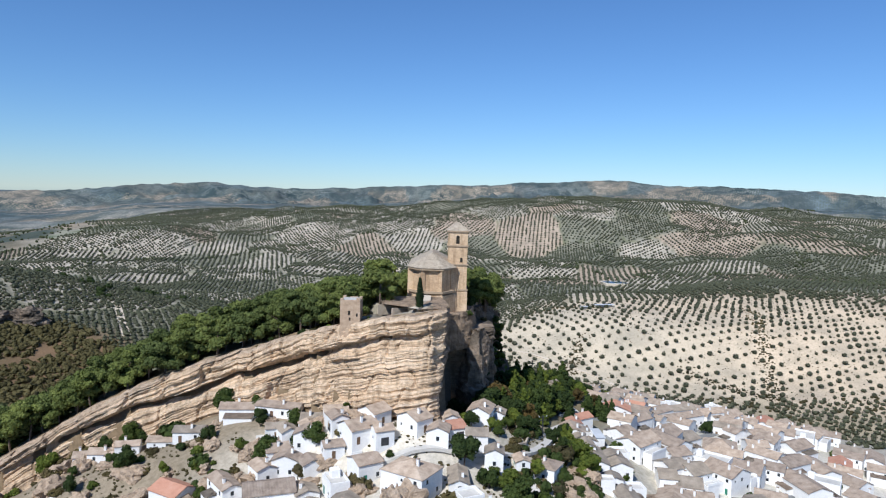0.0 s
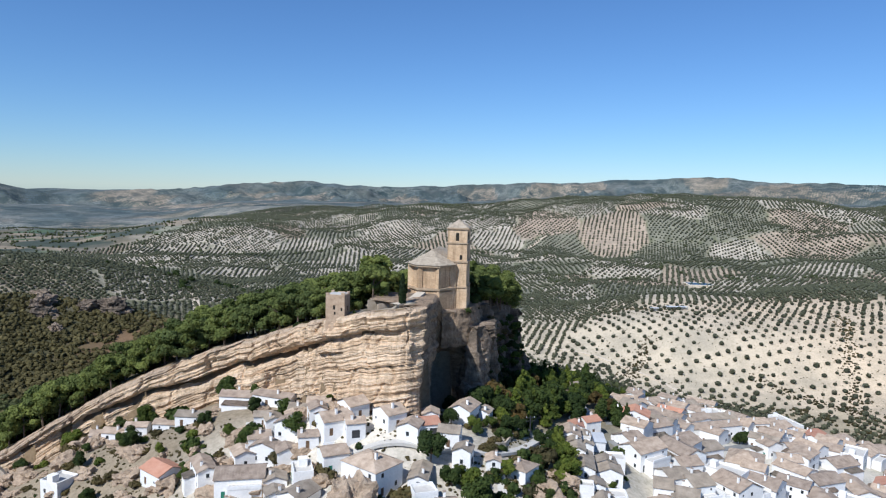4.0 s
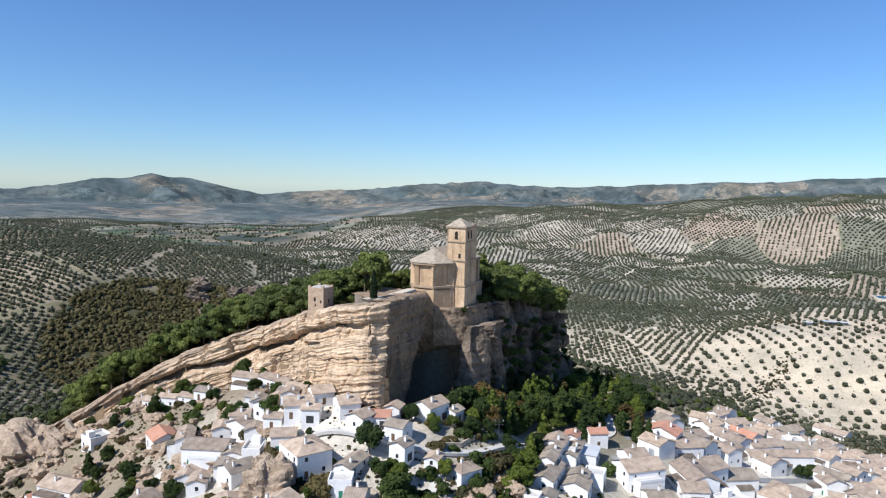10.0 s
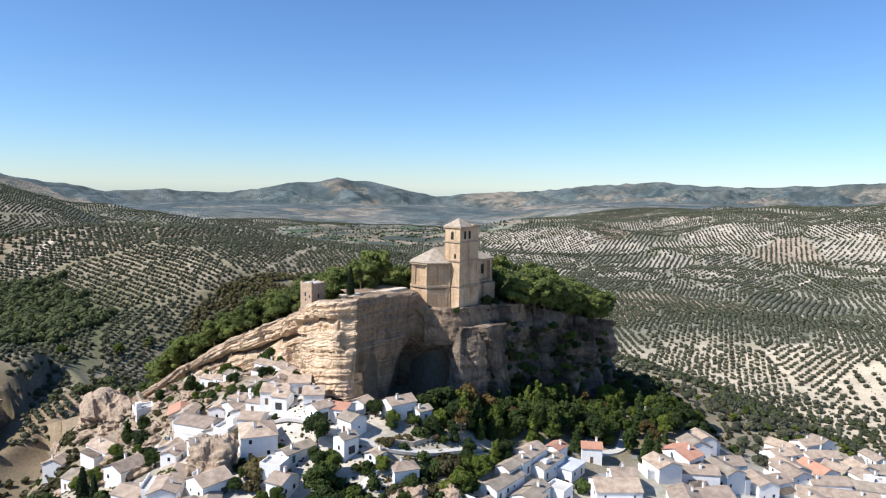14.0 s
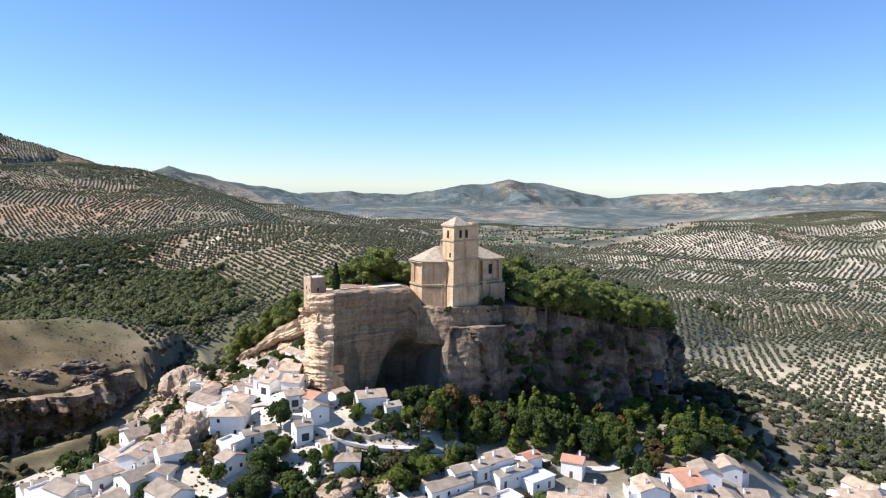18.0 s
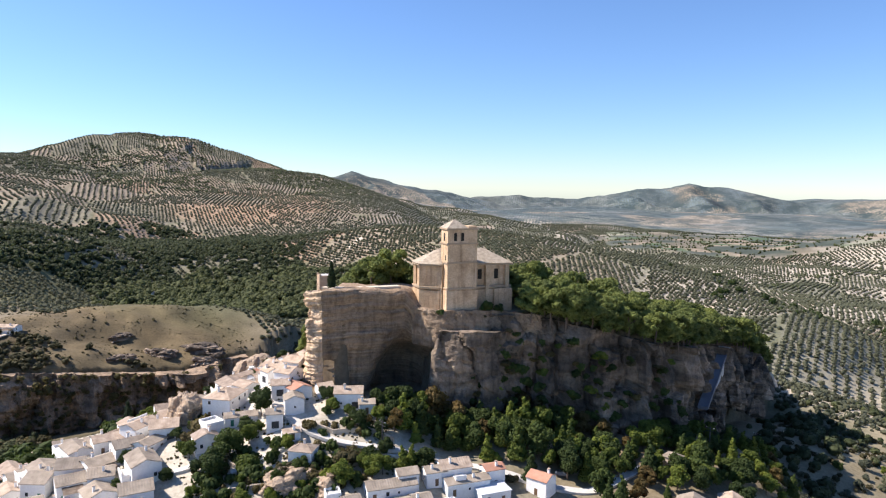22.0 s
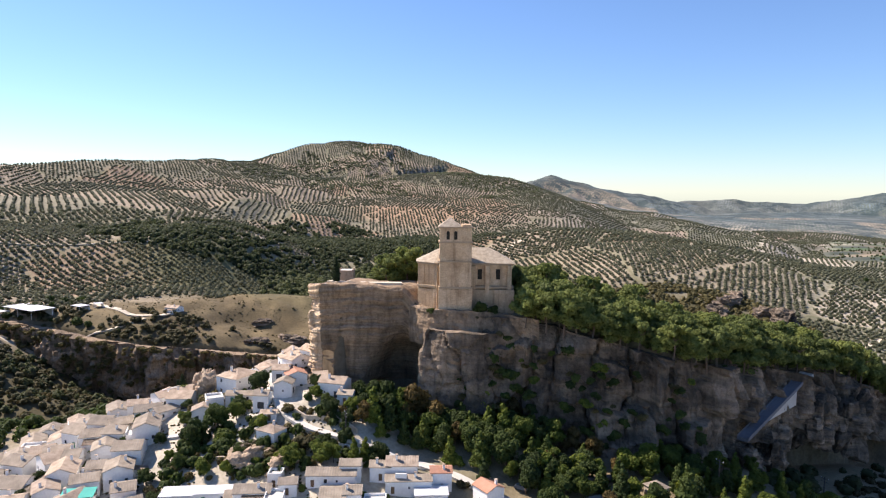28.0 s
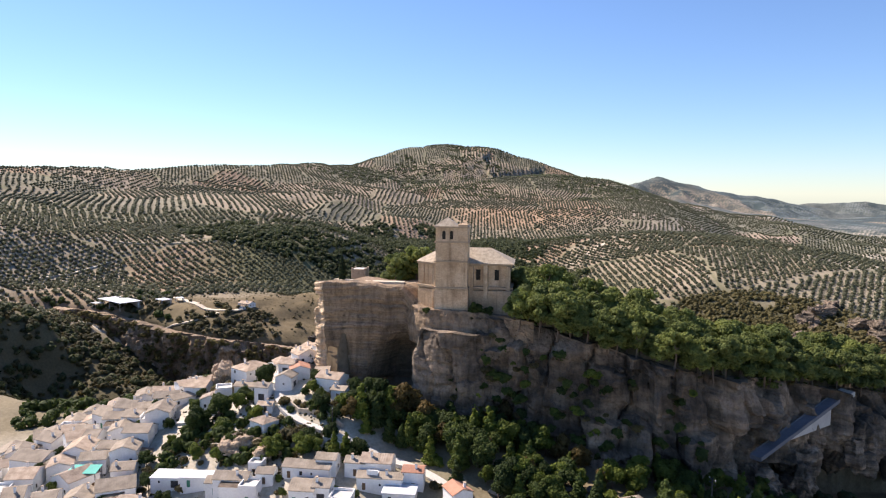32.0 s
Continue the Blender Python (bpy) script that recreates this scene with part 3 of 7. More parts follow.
    c = blend(c, (0.20, 0.145, 0.09), np.clip(1.6 - np.abs(rim - 1.5) / 4, 0, 1))
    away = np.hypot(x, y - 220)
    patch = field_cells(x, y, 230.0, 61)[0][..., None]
    # distant patches lean blue-grey: aerial haze painted into the soil colour
    hazed_wild = np.where(patch < 0.25, np.array((0.30, 0.25, 0.20)), np.where(patch < 0.6, np.array((0.085, 0.118, 0.140)), np.array((0.130, 0.150, 0.155))))
    hazed_wild = hazed_wild * (1 + 0.75 * fbm(x / 110, y / 110, 5, 55)[..., None])
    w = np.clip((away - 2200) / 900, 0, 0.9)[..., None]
    return c * (1 - w) + np.clip(hazed_wild, 0.02, 1) * w


gx, gy = spread(-235, 150, 2.5, 4700, 0.0125, 0.017), spread(85, 400, 2.5, 4700, 0.022, 0.0115)
X, Y = np.meshgrid(gx, gy)
Z = land(X, Y)
count_x, count_y = len(gx), len(gy)


def ground(x, y):
    """The height of the sheet at a place, between its corners."""
    i, j = min(max(int(np.searchsorted(gx, x)) - 1, 0), count_x - 2), min(max(int(np.searchsorted(gy, y)) - 1, 0), count_y - 2)
    u, v = (x - gx[i]) / (gx[i + 1] - gx[i]), (y - gy[j]) / (gy[j + 1] - gy[j])
    return float((Z[j, i] * (1 - u) + Z[j, i + 1] * u) * (1 - v) + (Z[j + 1, i] * (1 - u) + Z[j + 1, i + 1] * u) * v)


def sheet(x, y):
    """The same for many places at once."""
    i, j = np.clip(np.searchsorted(gx, x) - 1, 0, count_x - 2), np.clip(np.searchsorted(gy, y) - 1, 0, count_y - 2)
    u, v = (x - gx[i]) / (gx[i + 1] - gx[i]), (y - gy[j]) / (gy[j + 1] - gy[j])
    return (Z[j, i] * (1 - u) + Z[j, i + 1] * u) * (1 - v) + (Z[j + 1, i] * (1 - u) + Z[j + 1, i + 1] * u) * v


corner = (np.arange(count_y - 1)[:, None] * count_x + np.arange(count_x - 1)[None, :]).ravel()
quads = np.stack([corner, corner + 1, corner + count_x + 1, corner + count_x], 1)
ground_mesh = bpy.data.meshes.new("ground")
ground_mesh.vertices.add(X.size)
ground_mesh.vertices.foreach_set("co", np.stack([X.ravel(), Y.ravel(), Z.ravel()], 1).astype(np.float32).ravel())
ground_mesh.loops.add(quads.size)
ground_mesh.loops.foreach_set("vertex_index", quads.astype(np.int32).ravel())
ground_mesh.polygons.add(len(quads))
ground_mesh.polygons.foreach_set("loop_start", (np.arange(len(quads)) * 4).astype(np.int32))
ground_mesh.polygons.foreach_set("use_smooth", np.ones(len(quads), bool))
ground_mesh.update(calc_edges=True)
tone = np.ones((X.size, 4), np.float32)
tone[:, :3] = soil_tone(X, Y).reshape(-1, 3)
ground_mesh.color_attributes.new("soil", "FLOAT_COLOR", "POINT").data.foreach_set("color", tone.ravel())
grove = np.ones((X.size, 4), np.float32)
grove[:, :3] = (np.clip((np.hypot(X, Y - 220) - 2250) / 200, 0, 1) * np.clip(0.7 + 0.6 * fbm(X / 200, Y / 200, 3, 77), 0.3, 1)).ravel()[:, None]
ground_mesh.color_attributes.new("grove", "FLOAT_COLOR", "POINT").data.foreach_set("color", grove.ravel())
ground_mesh.materials.append(SOIL)
tagged(new("ground", ground_mesh), "dry hilly ground with pale olive fields and scrub", "ground", kind="structure")


# ---- the crag: cliff faces lofted along its rim ----
def noise3(p, octaves=4):
    return noise.fractal(p, 1.0, 2.0, octaves)


def bedding(me, values):
    """The height within the rock's own layers, for its material."""
    me.attributes.new("bed", "FLOAT", "POINT").data.foreach_set("value", np.array(values, np.float32))


def knee(q):
    """Rounds the head of a slab over its length, 0 to 1."""
    return -max(0.0, 0.25 - q) * 3.0


def cliff(name, points, material, label, bulge, step=0.8, seed=0.0, depth=2.2, cap=6.0, level=0.0, flute=0.0, layer=1.0, relief=1.0, blocks=0.0, columns=0.0):
    """A cliff along rim points (x, y, top, foot), outside to the right of their way, with bedded ledges and a cap over the edge.
    level: 0 beds follow the rim, 1 beds lie level; flute: upright ribs; columns: tall slabs with clefts between them."""
    pts = np.array(points, float)
    seg = np.hypot(*(pts[1:, :2] - pts[:-1, :2]).T)
    along = np.concatenate([[0], np.cumsum(seg)])
    n = max(3, int(along[-1] / step))
    s = np.linspace(0, along[-1], n)
    p = np.stack([np.interp(s, along, pts[:, k]) for k in range(4)], 1)
    for _ in range(2):
        p[1:-1, :2] = (p[:-2, :2] + 2 * p[1:-1, :2] + p[2:, :2]) / 4
    t = np.gradient(p[:, :2], axis=0)
    t /= np.linalg.norm(t, axis=1)[:, None] + 1e-9
    out = np.stack([t[:, 1], -t[:, 0]], 1)
    rows = max(6, int((p[:, 2] - p[:, 3]).max() / (step * 0.75)))
    verts, faces, beds = [], [], []
    for i in range(n):
        x, y, top, foot = p[i]
        foot -= 4.0
        high = max(top - foot, 1.0)
        fade = min(1.0, high / 14.0)
        col = [(-cap, top - 0.9), (-cap * 0.4, top + 0.3)]
        for r in range(rows + 1):
            col.append((None, top + 0.4 - high * r / rows))
        wander = 2.5 * noise3(Vector((s[i] * 0.025, seed, 0.0)), 3)
        for r, (d, z) in enumerate(col):
            under = top - z
            bed = -under * (1 - level) + z * level + wander
            if d is None:
                k = under / high
                ledge = noise3(Vector((s[i] * 0.016 + seed, 0.0, bed * 0.30)), 3)
                thin = noise3(Vector((s[i] * 0.05, seed, bed * 1.1)), 3)
                lump = noise3(Vector((x * 0.055, y * 0.055, z * 0.045 + seed)), 4)
                d = bulge(k) * fade + depth * fade * (0.6 * layer * relief * ledge + 0.3 * layer * relief * thin + 0.9 * lump)
                if blocks:
                    shift = 1.6 * noise3(Vector((s[i] * 0.07, seed, bed * 0.12)), 3)
                    d += blocks * fade * (1.1 * noise.cell(Vector((s[i] * 0.10 + shift, seed, bed * 0.26 * max(layer, 0.35) + 0.6 * shift))) + 0.22 * noise.cell(Vector((s[i] * 0.13 + 2 * shift, seed + 5.0, bed * 0.85 * max(layer, 0.35) + shift))) - 0.8)
                if columns:
                    u = s[i] * 0.085 + 0.8 * noise3(Vector((s[i] * 0.03, seed + 2.0, z * 0.035)), 3)
                    tier = math.floor(k * 2.3 + 0.8 * noise.cell(Vector((math.floor(u) + 0.5, seed + 9.0, 0.5))) + 0.5 * noise3(Vector((s[i] * 0.06, seed, 4.0)), 2))
                    slab = noise.cell(Vector((math.floor(u) + 0.5, tier + 0.5, seed + 0.5)))
                    part_way = u - math.floor(u)
                    lean = noise.cell(Vector((math.floor(u) + 0.5, tier + 7.5, seed + 1.5))) - 0.5
                    d += columns * fade * (2.4 * slab - 0.4 + 1.6 * lean * (part_way - 0.5) - 1.4 * math.exp(-(min(part_way, 1 - part_way) / 0.07) ** 2) + 0.5 * knee(k * 2.3 - math.floor(k * 2.3)))
                if flute:
                    d += flute * fade * (abs(noise3(Vector((s[i] * 0.085, seed + 3.0, z * 0.012)), 3)) * 2 - 0.6)
                d += 0.35 * noise3(Vector((x * 0.6, y * 0.6, z * 0.6)), 3)
            z += 0.5 * noise3(Vector((x * 0.25, y * 0.25, seed)), 3)
            verts.append((x + out[i, 0] * d, y + out[i, 1] * d, z))
            beds.append(bed * layer)
    m = rows + 3
    for i in range(n - 1):
        for r in range(m - 1):
            a = i * m + r
            faces.append((a, a + 1, a + m + 1, a + m))
    ob = mesh_object(name, verts, faces, material)
    bedding(ob.data, beds)
    return tagged(ob, label, "cliff", kind="structure")


def boulder(name, x, y, z, rx, ry, rz, material, label, seed=0.0, turn=0.0, sharp=0.35, category="rock", flat=0.0):
    bm = bmesh.new()
    bmesh.ops.create_icosphere(bm, subdivisions=5 if max(rx, ry, rz) > 5 else 3, radius=1.0)
    for v in bm.verts:
        q = v.co.copy()
        k = 0.91 + 0.57 * sharp * noise.cell(q * 2.3 + Vector((seed, 1.0, 0))) + sharp * noise3(q * 1.3 + Vector((seed, 0, 0)), 5) + 0.10 * noise3(Vector((q.x, q.y, q.z * 5)) + Vector((0, seed, 0)), 3)
        m = max(abs(q.x), abs(q.y), abs(q.z))
        q = q * k * (1 + 0.30 * (1 / m - 1))
        if flat and q.z > flat:
            q.z = flat + (q.z - flat) * 0.15
        v.co = (q.x * rx, q.y * ry, q.z * rz)
    me = bpy.data.meshes.new(name)
    bm.to_mesh(me)
    bm.free()
    me.materials.append(material)
    bedding(me, [0.4 * v.co.z for v in me.vertices])
    ob = new(name, me)
    ob.matrix_world = pose(x, y, z, 0, 0, turn)
    return tagged(ob, label, category)


def prow_face(points, material, label, flank, flank_label, step=0.6, row=0.36):
    """The bedded face along the rim: a massive cap bed over a notch, thin straight layers below it, a sharp corner and, past it, a deep cave."""
    pts = np.array([p[:4] for p in points], float)
    along = np.concatenate([[0], np.cumsum(np.hypot(*(pts[1:, :2] - pts[:-1, :2]).T))])
    n = int(along[-1] / step)
    s = np.linspace(0, along[-1], n)
    p = np.stack([np.interp(s, along, pts[:, k]) for k in range(4)], 1)
    p[1:-1, :2] = (p[:-2, :2] + 2 * p[1:-1, :2] + p[2:, :2]) / 4
    t = np.gradient(p[:, :2], axis=0)
    for _ in range(3):
        t[1:-1] = (t[:-2] + 2 * t[1:-1] + t[2:]) / 4
    t /= np.linalg.norm(t, axis=1)[:, None] + 1e-9
    out = np.stack([t[:, 1], -t[:, 0]], 1)
    rows = int((p[:, 2] - p[:, 3] + 4).max() / row)
    verts, beds = [], []
    ease = lambda v: min(1.0, max(0.0, v)) ** 2 * (3 - 2 * min(1.0, max(0.0, v)))
    for i in range(n):
        x, y, top, foot = p[i]
        high = max(top - foot + 4.0, 1.0)
        fade = min(1.0, high / 14.0)
        side = ease((s[i] - 189.0) / 5.0)
        thick = float(np.interp(s[i], (40, 90, 140, 175, 195), (3.5, 7.0, 8.0, 5.5, 4.5))) + 1.6 * noise3(Vector((s[i] * 0.045, 5.0, 0)), 3)
        open_cut = float(np.interp(s[i], (50, 75, 135, 165, 188), (0.5, 3.4, 3.6, 1.2, 0.7)))
        cap = 10.0 + 11.0 * ease((s[i] - 198.0) / 6.0) * ease((236.0 - s[i]) / 6.0)
        edge = 0.7 * noise3(Vector((s[i] * 0.15, 2.0, 0)), 3)
        for r in range(-2, rows + 1):
            z = top + (edge - 0.6 if r == -2 else edge) if r < 0 else top + edge - high * r / rows
            under = max(0.0, top + edge - z)
            k = under / high
            bed = -under - 0.05 * s[i] + 0.6 * noise3(Vector((s[i] * 0.02, 1.0, 0)), 2)
            if r < 0:
                d = -cap if r == -2 else -cap * 0.3
            else:
                low = under > thick
                band = noise3(Vector((s[i] * 0.008, 0.0, bed * 0.42)), 3)
                lam = noise3(Vector((s[i] * 0.02, 3.0, bed * 1.7)), 2)
                lump = noise3(Vector((x * 0.06, y * 0.06, z * 0.08)), 5)
                knob = noise3(Vector((s[i] * 0.06, 8.0, bed * 0.7)), 3)
                crack = s[i] * 0.075 + 0.25 * noise3(Vector((0, 6.0, z * 0.1)), 2) + 0.5 * noise.cell(Vector((0.5, 0.5, math.floor(bed * 0.2) + 0.5)))
                crack = min(crack - math.floor(crack), math.ceil(crack) - crack)
                joint = noise.cell(Vector((s[i] * 0.085 + 0.5 * noise3(Vector((0, 4.0, z * 0.07)), 2), 1.0, math.floor(bed * 0.16))))
                d = 1.5 * lump + 0.55 * knob + (0.5 if low else 0.8) * band + (0.34 if low else 0.3) * lam + (0.8 if low else 1.1) * joint - 0.9 * math.exp(-(crack / 0.03) ** 2)
                d += -0.8 + 0.10 * (under - thick) if low else 0.7 - 1.4 * max(0.0, 1 - under / 2.2) ** 2
                d -= open_cut * math.exp(-((under - thick - 0.9) / 1.1) ** 2) * (1 - side)
                east = 0.3 - 3.0 * k + 1.6 * lump + 0.7 * knob + 0.45 * band + 0.15 * lam + 0.5 * joint - 1.2 * max(0.0, 1 - under / 1.8) ** 2
                start = 221.0 - 15.0 * k
                east -= 15.0 * ease((s[i] - start) / 13.0) * ease((238.0 - s[i]) / 6.0) * ease((k - 0.28) / 0.5)
                d = (d * (1 - side) + east * side) * fade + 0.16 * noise3(Vector((x * 0.5, y * 0.5, z * 0.9)), 3)
            verts.append((x + out[i, 0] * d, y + out[i, 1] * d, z + 0.05 * noise3(Vector((x * 0.3, y * 0.3, z * 0.3)), 2)))
            beds.append(-under + 0.5 * bed if r >= 0 else 0.0)
    m = rows + 3
    # past the corner the rock takes a darker copy, shade put into its colour
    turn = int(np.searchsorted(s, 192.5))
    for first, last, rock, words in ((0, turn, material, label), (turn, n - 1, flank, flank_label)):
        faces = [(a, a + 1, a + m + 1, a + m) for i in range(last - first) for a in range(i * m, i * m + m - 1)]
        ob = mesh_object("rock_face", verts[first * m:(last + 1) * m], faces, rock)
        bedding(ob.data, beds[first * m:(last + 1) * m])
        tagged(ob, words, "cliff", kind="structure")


prow_face(RIM + RIM_EAST[:1], ROCK, "pale bedded sandstone cliff ending in a tall prow", ROCK_PROW, "smooth flank of the prow over a deep cave, browned for shade")
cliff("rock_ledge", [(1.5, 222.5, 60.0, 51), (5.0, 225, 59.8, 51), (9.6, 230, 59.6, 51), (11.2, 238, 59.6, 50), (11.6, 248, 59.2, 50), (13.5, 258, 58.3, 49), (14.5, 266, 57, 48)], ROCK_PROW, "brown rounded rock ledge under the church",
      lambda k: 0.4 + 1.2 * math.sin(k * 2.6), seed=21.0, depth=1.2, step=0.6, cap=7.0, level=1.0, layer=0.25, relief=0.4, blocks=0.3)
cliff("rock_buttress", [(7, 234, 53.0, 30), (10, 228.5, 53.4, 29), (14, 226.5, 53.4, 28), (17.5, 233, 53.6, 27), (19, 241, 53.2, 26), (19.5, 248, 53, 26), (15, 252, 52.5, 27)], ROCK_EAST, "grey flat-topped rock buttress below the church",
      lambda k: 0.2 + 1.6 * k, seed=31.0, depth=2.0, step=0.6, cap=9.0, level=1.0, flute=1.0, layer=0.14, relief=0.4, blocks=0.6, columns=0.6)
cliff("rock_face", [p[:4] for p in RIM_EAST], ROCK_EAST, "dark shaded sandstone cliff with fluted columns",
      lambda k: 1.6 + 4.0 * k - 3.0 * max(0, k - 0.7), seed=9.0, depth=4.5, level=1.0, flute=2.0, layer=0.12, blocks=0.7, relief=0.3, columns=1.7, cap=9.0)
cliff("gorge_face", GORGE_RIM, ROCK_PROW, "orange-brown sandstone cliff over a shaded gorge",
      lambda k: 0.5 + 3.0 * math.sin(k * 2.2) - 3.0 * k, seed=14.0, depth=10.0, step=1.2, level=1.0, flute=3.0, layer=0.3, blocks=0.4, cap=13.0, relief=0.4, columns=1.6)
boulder("rock_outcrop", -150, 180, -6, 22, 12, 14, ROCK, "brown sandstone outcrop over the gorge", 6.0, -20, 0.16)
boulder("rock_outcrop", -9, 147, 24, 7, 5, 9, ROCK, "tall weathered rock between the houses", 8.0, 30, 0.22)
rock_rnd = random.Random(77)
for k in range(130):
    bx, by = rock_rnd.uniform(-150, -18), rock_rnd.uniform(135, 200)
    if polyline_at(RIM, np.array([bx]), np.array([by]))[0][0] < -2:
        br = rock_rnd.uniform(0.7, 3.4)
        boulder("rock", bx, by, ground(bx, by) + 0.1 * br, br * 1.5, br, br * 0.9, ROCK, "weathered tan rock on the dry slope", k * 1.7, k * 37, 0.4)
# dark rocks stand in for the shaded hollows of the hillside
for bx, by, br, bs in ((-290, 118, 7, 1.2), (-300, 148, 9, 3.1), (-278, 96, 6, 5.6), (-312, 92, 5, 7.3), (-285, 150, 6, 8.8)):
    boulder("rock_outcrop", bx, by, ground(bx, by) - 0.2 * br, br * 1.7, br, br * 0.6, ROCK_EAST, "dark rock standing in for a shaded hollow on the dry hill", bs, 60 + bs * 8, 0.4)
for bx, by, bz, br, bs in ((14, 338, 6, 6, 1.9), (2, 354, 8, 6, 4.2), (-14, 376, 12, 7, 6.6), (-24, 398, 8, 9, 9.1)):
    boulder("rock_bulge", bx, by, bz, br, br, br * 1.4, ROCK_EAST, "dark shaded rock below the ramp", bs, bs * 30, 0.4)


# ---- the church ----
def church():
    home = thing("church", pose(0, 0, 0), "roofed sandstone church with a square bell tower on a crag", "church")
    base, eave = 55.0, 75.2
    plan = [(-11.4, 231), (-7.4, 225.2), (0.2, 225.2), (4.2, 231), (4.2, 258), (-11.4, 258)]
    grown = lambda d: [(-3.6 + (x + 3.6) * (1 + d / 7.8), 241.6 + (y - 241.6) * (1 + d / 16.4)) for x, y in plan]
    part("wall", prism(grown(-0.75), base, eave), ASHLAR, home)
    part("string_course", prism(grown(0.45), 66.6, 67.3), ASHLAR_DARK, home)
    part("plinth", prism(grown(0.3), base - 1, 66.0), ASHLAR, home)
    part("cornice", prism(grown(0.6), 74.7, 75.4), ASHLAR_DARK, home)
    bm = bmesh.new()
    rim = [bm.verts.new((x, y, 75.4)) for x, y in grown(0.9)]
    a, b = bm.verts.new((-3.6, 233.5, 80.2)), bm.verts.new((-3.6, 250.5, 80.2))
    for tri in ((0, 1, a), (1, 2, a), (2, 3, a)):
        bm.faces.new((rim[tri[0]], rim[tri[1]], a))
    bm.faces.new((rim[3], rim[4], b, a))
    bm.faces.new((rim[4], rim[5], b))
    bm.faces.new((rim[5], rim[0], a, b))
    bm.faces.new(rim[::-1])
    part("roof", bm, TILE_CHURCH, home)
    for x, y, turn in ((-10.6, 231.6, 60), (-6.9, 226.2, 25), (-0.3, 226.2, -25), (3.6, 231.6, -60), (3.4, 249.2, -90), (3.4, 256.9, -90), (-10.6, 240, 90), (-10.6, 249, 90), (-10.6, 256.9, 90)):
        ob = part("buttress", block(-0.75, 0.75, -1.0, 1.4, base - 2, 74.6, 0.05), ASHLAR, home)
        ob.matrix_local = pose(x, y, 0, 0, 0, turn)
    for y in (246.6, 253.0):
        part("window", block(2.6, 3.62, y - 0.75, y + 0.75, 69.6, 73.2), VOID, home, "dark nave window")
    part("window", block(2.6, 3.62, 231.0, 232.0, 71.0, 72.6), VOID, home, "dark nave window")
    part("sacristy_wall", block(2.0, 5.6, 251.6, 258.6, base - 4, 66.2, 0.05), ASHLAR, home)
    part("corner_wall", block(2.0, 5.0, 243.2, 245.0, base - 4, 74.4, 0.05), ASHLAR, home)
    tower = part("tower", block(1.8, 8.7, 232.4, 243.3, base, 88.0, 0.04), ASHLAR, home, "tall square bell tower of sandstone blocks")
    for z, d in ((82.6, 0.35), (76.0, 0.4), (67.0, 0.4), (87.7, 0.45)):
        part("string_course", block(1.8 - d, 8.7 + d, 232.4 - d, 243.3 + d, z, z + 0.5), ASHLAR_DARK, tower)
    part("plinth", block(1.5, 9.0, 232.1, 243.6, base - 2, 66.6), ASHLAR, tower)
    bm = bmesh.new()
    r = [bm.verts.new(p) for p in ((1.3, 231.9, 88.2), (9.2, 231.9, 88.2), (9.2, 240, 88.2), (1.3, 240, 88.2))]
    top = bm.verts.new((5.2, 236, 91.2))
    for i in range(4):
        bm.faces.new((r[i], r[(i + 1) % 4], top))
    part("roof", bm, TILE_CHURCH, tower)
    part("parapet", block(1.9, 8.6, 240, 243.2, 88, 88.9, 0.1), ASHLAR, tower)

    def arch(x, y, z, w, h, face):
        pts = [(-w / 2, 0), (w / 2, 0)] + [(w / 2 * math.cos(a), h - w / 2 + w / 2 * math.sin(a)) for a in np.linspace(0, math.pi, 9)]
        bm = bmesh.new()
        f = [bm.verts.new((u, -0.03, v)) for u, v in pts]
        k = [bm.verts.new((u, 0.25, v)) for u, v in pts]
        bm.faces.new(f)
        for i in range(len(pts)):
            bm.faces.new((f[i], k[i], k[(i + 1) % len(pts)], f[(i + 1) % len(pts)]))
        ob = part("bell_opening", bm, VOID, tower, "dark arched bell opening")
        ob.matrix_local = pose(x, y, z, 0, 0, face)

    arch(5.2, 232.38, 83.6, 1.2, 2.9, 0)
    arch(8.72, 235.2, 83.8, 1.1, 2.9, 90)
    arch(8.72, 237.8, 83.8, 1.1, 2.9, 90)
    arch(6.6, 232.38, 77.0, 0.9, 1.7, 0)


church()


def fort():
    home = thing("watchtower", pose(-27.0, 196.6, 0), "small square ruined watchtower of weathered brick", "tower")
    part("wall", block(-3.0, 3.0, -2.9, 2.9, 57, 68.7, 0.1), BRICK, home)
    for x, y, w, h in ((-2.5, -2.6, 0.5, 0.5), (2.4, -2.6, 0.6, 0.7), (2.5, 2.6, 0.5, 0.4), (-2.4, 2.6, 0.5, 0.6), (0.4, 2.6, 1.2, 0.3)):
        part("merlon", block(x - w, x + w, y - 0.3, y + 0.3, 68.7, 68.7 + h, 0.05), BRICK, home)
    part("floor_slab", block(-2.5, 2.5, -2.25, 2.25, 68.6, 68.78), CONCRETE, home)
    for x, z, w, h in ((-0.3, 64.2, 0.35, 1.3), (2.0, 63.8, 0.25, 1.0), (-0.1, 62.6, 0.25, 0.9)):
        part("slit", block(x - w, x + w, -2.94, -2.7, z, z + h), VOID, home)
    part("slit", block(2.8, 3.04, -0.3, 0.3, 63.6, 65.0), VOID, home)


fort()


# ---- the village ----
def window_mesh(name, w, h, deep, material):
    bm = bmesh.new()
    box(bm, -w / 2, w / 2, -deep, 0.05, -h / 2, h / 2)
    me = bpy.data.meshes.new(name)
    bm.to_mesh(me)
    bm.free()
    me.materials.append(material)
    return me


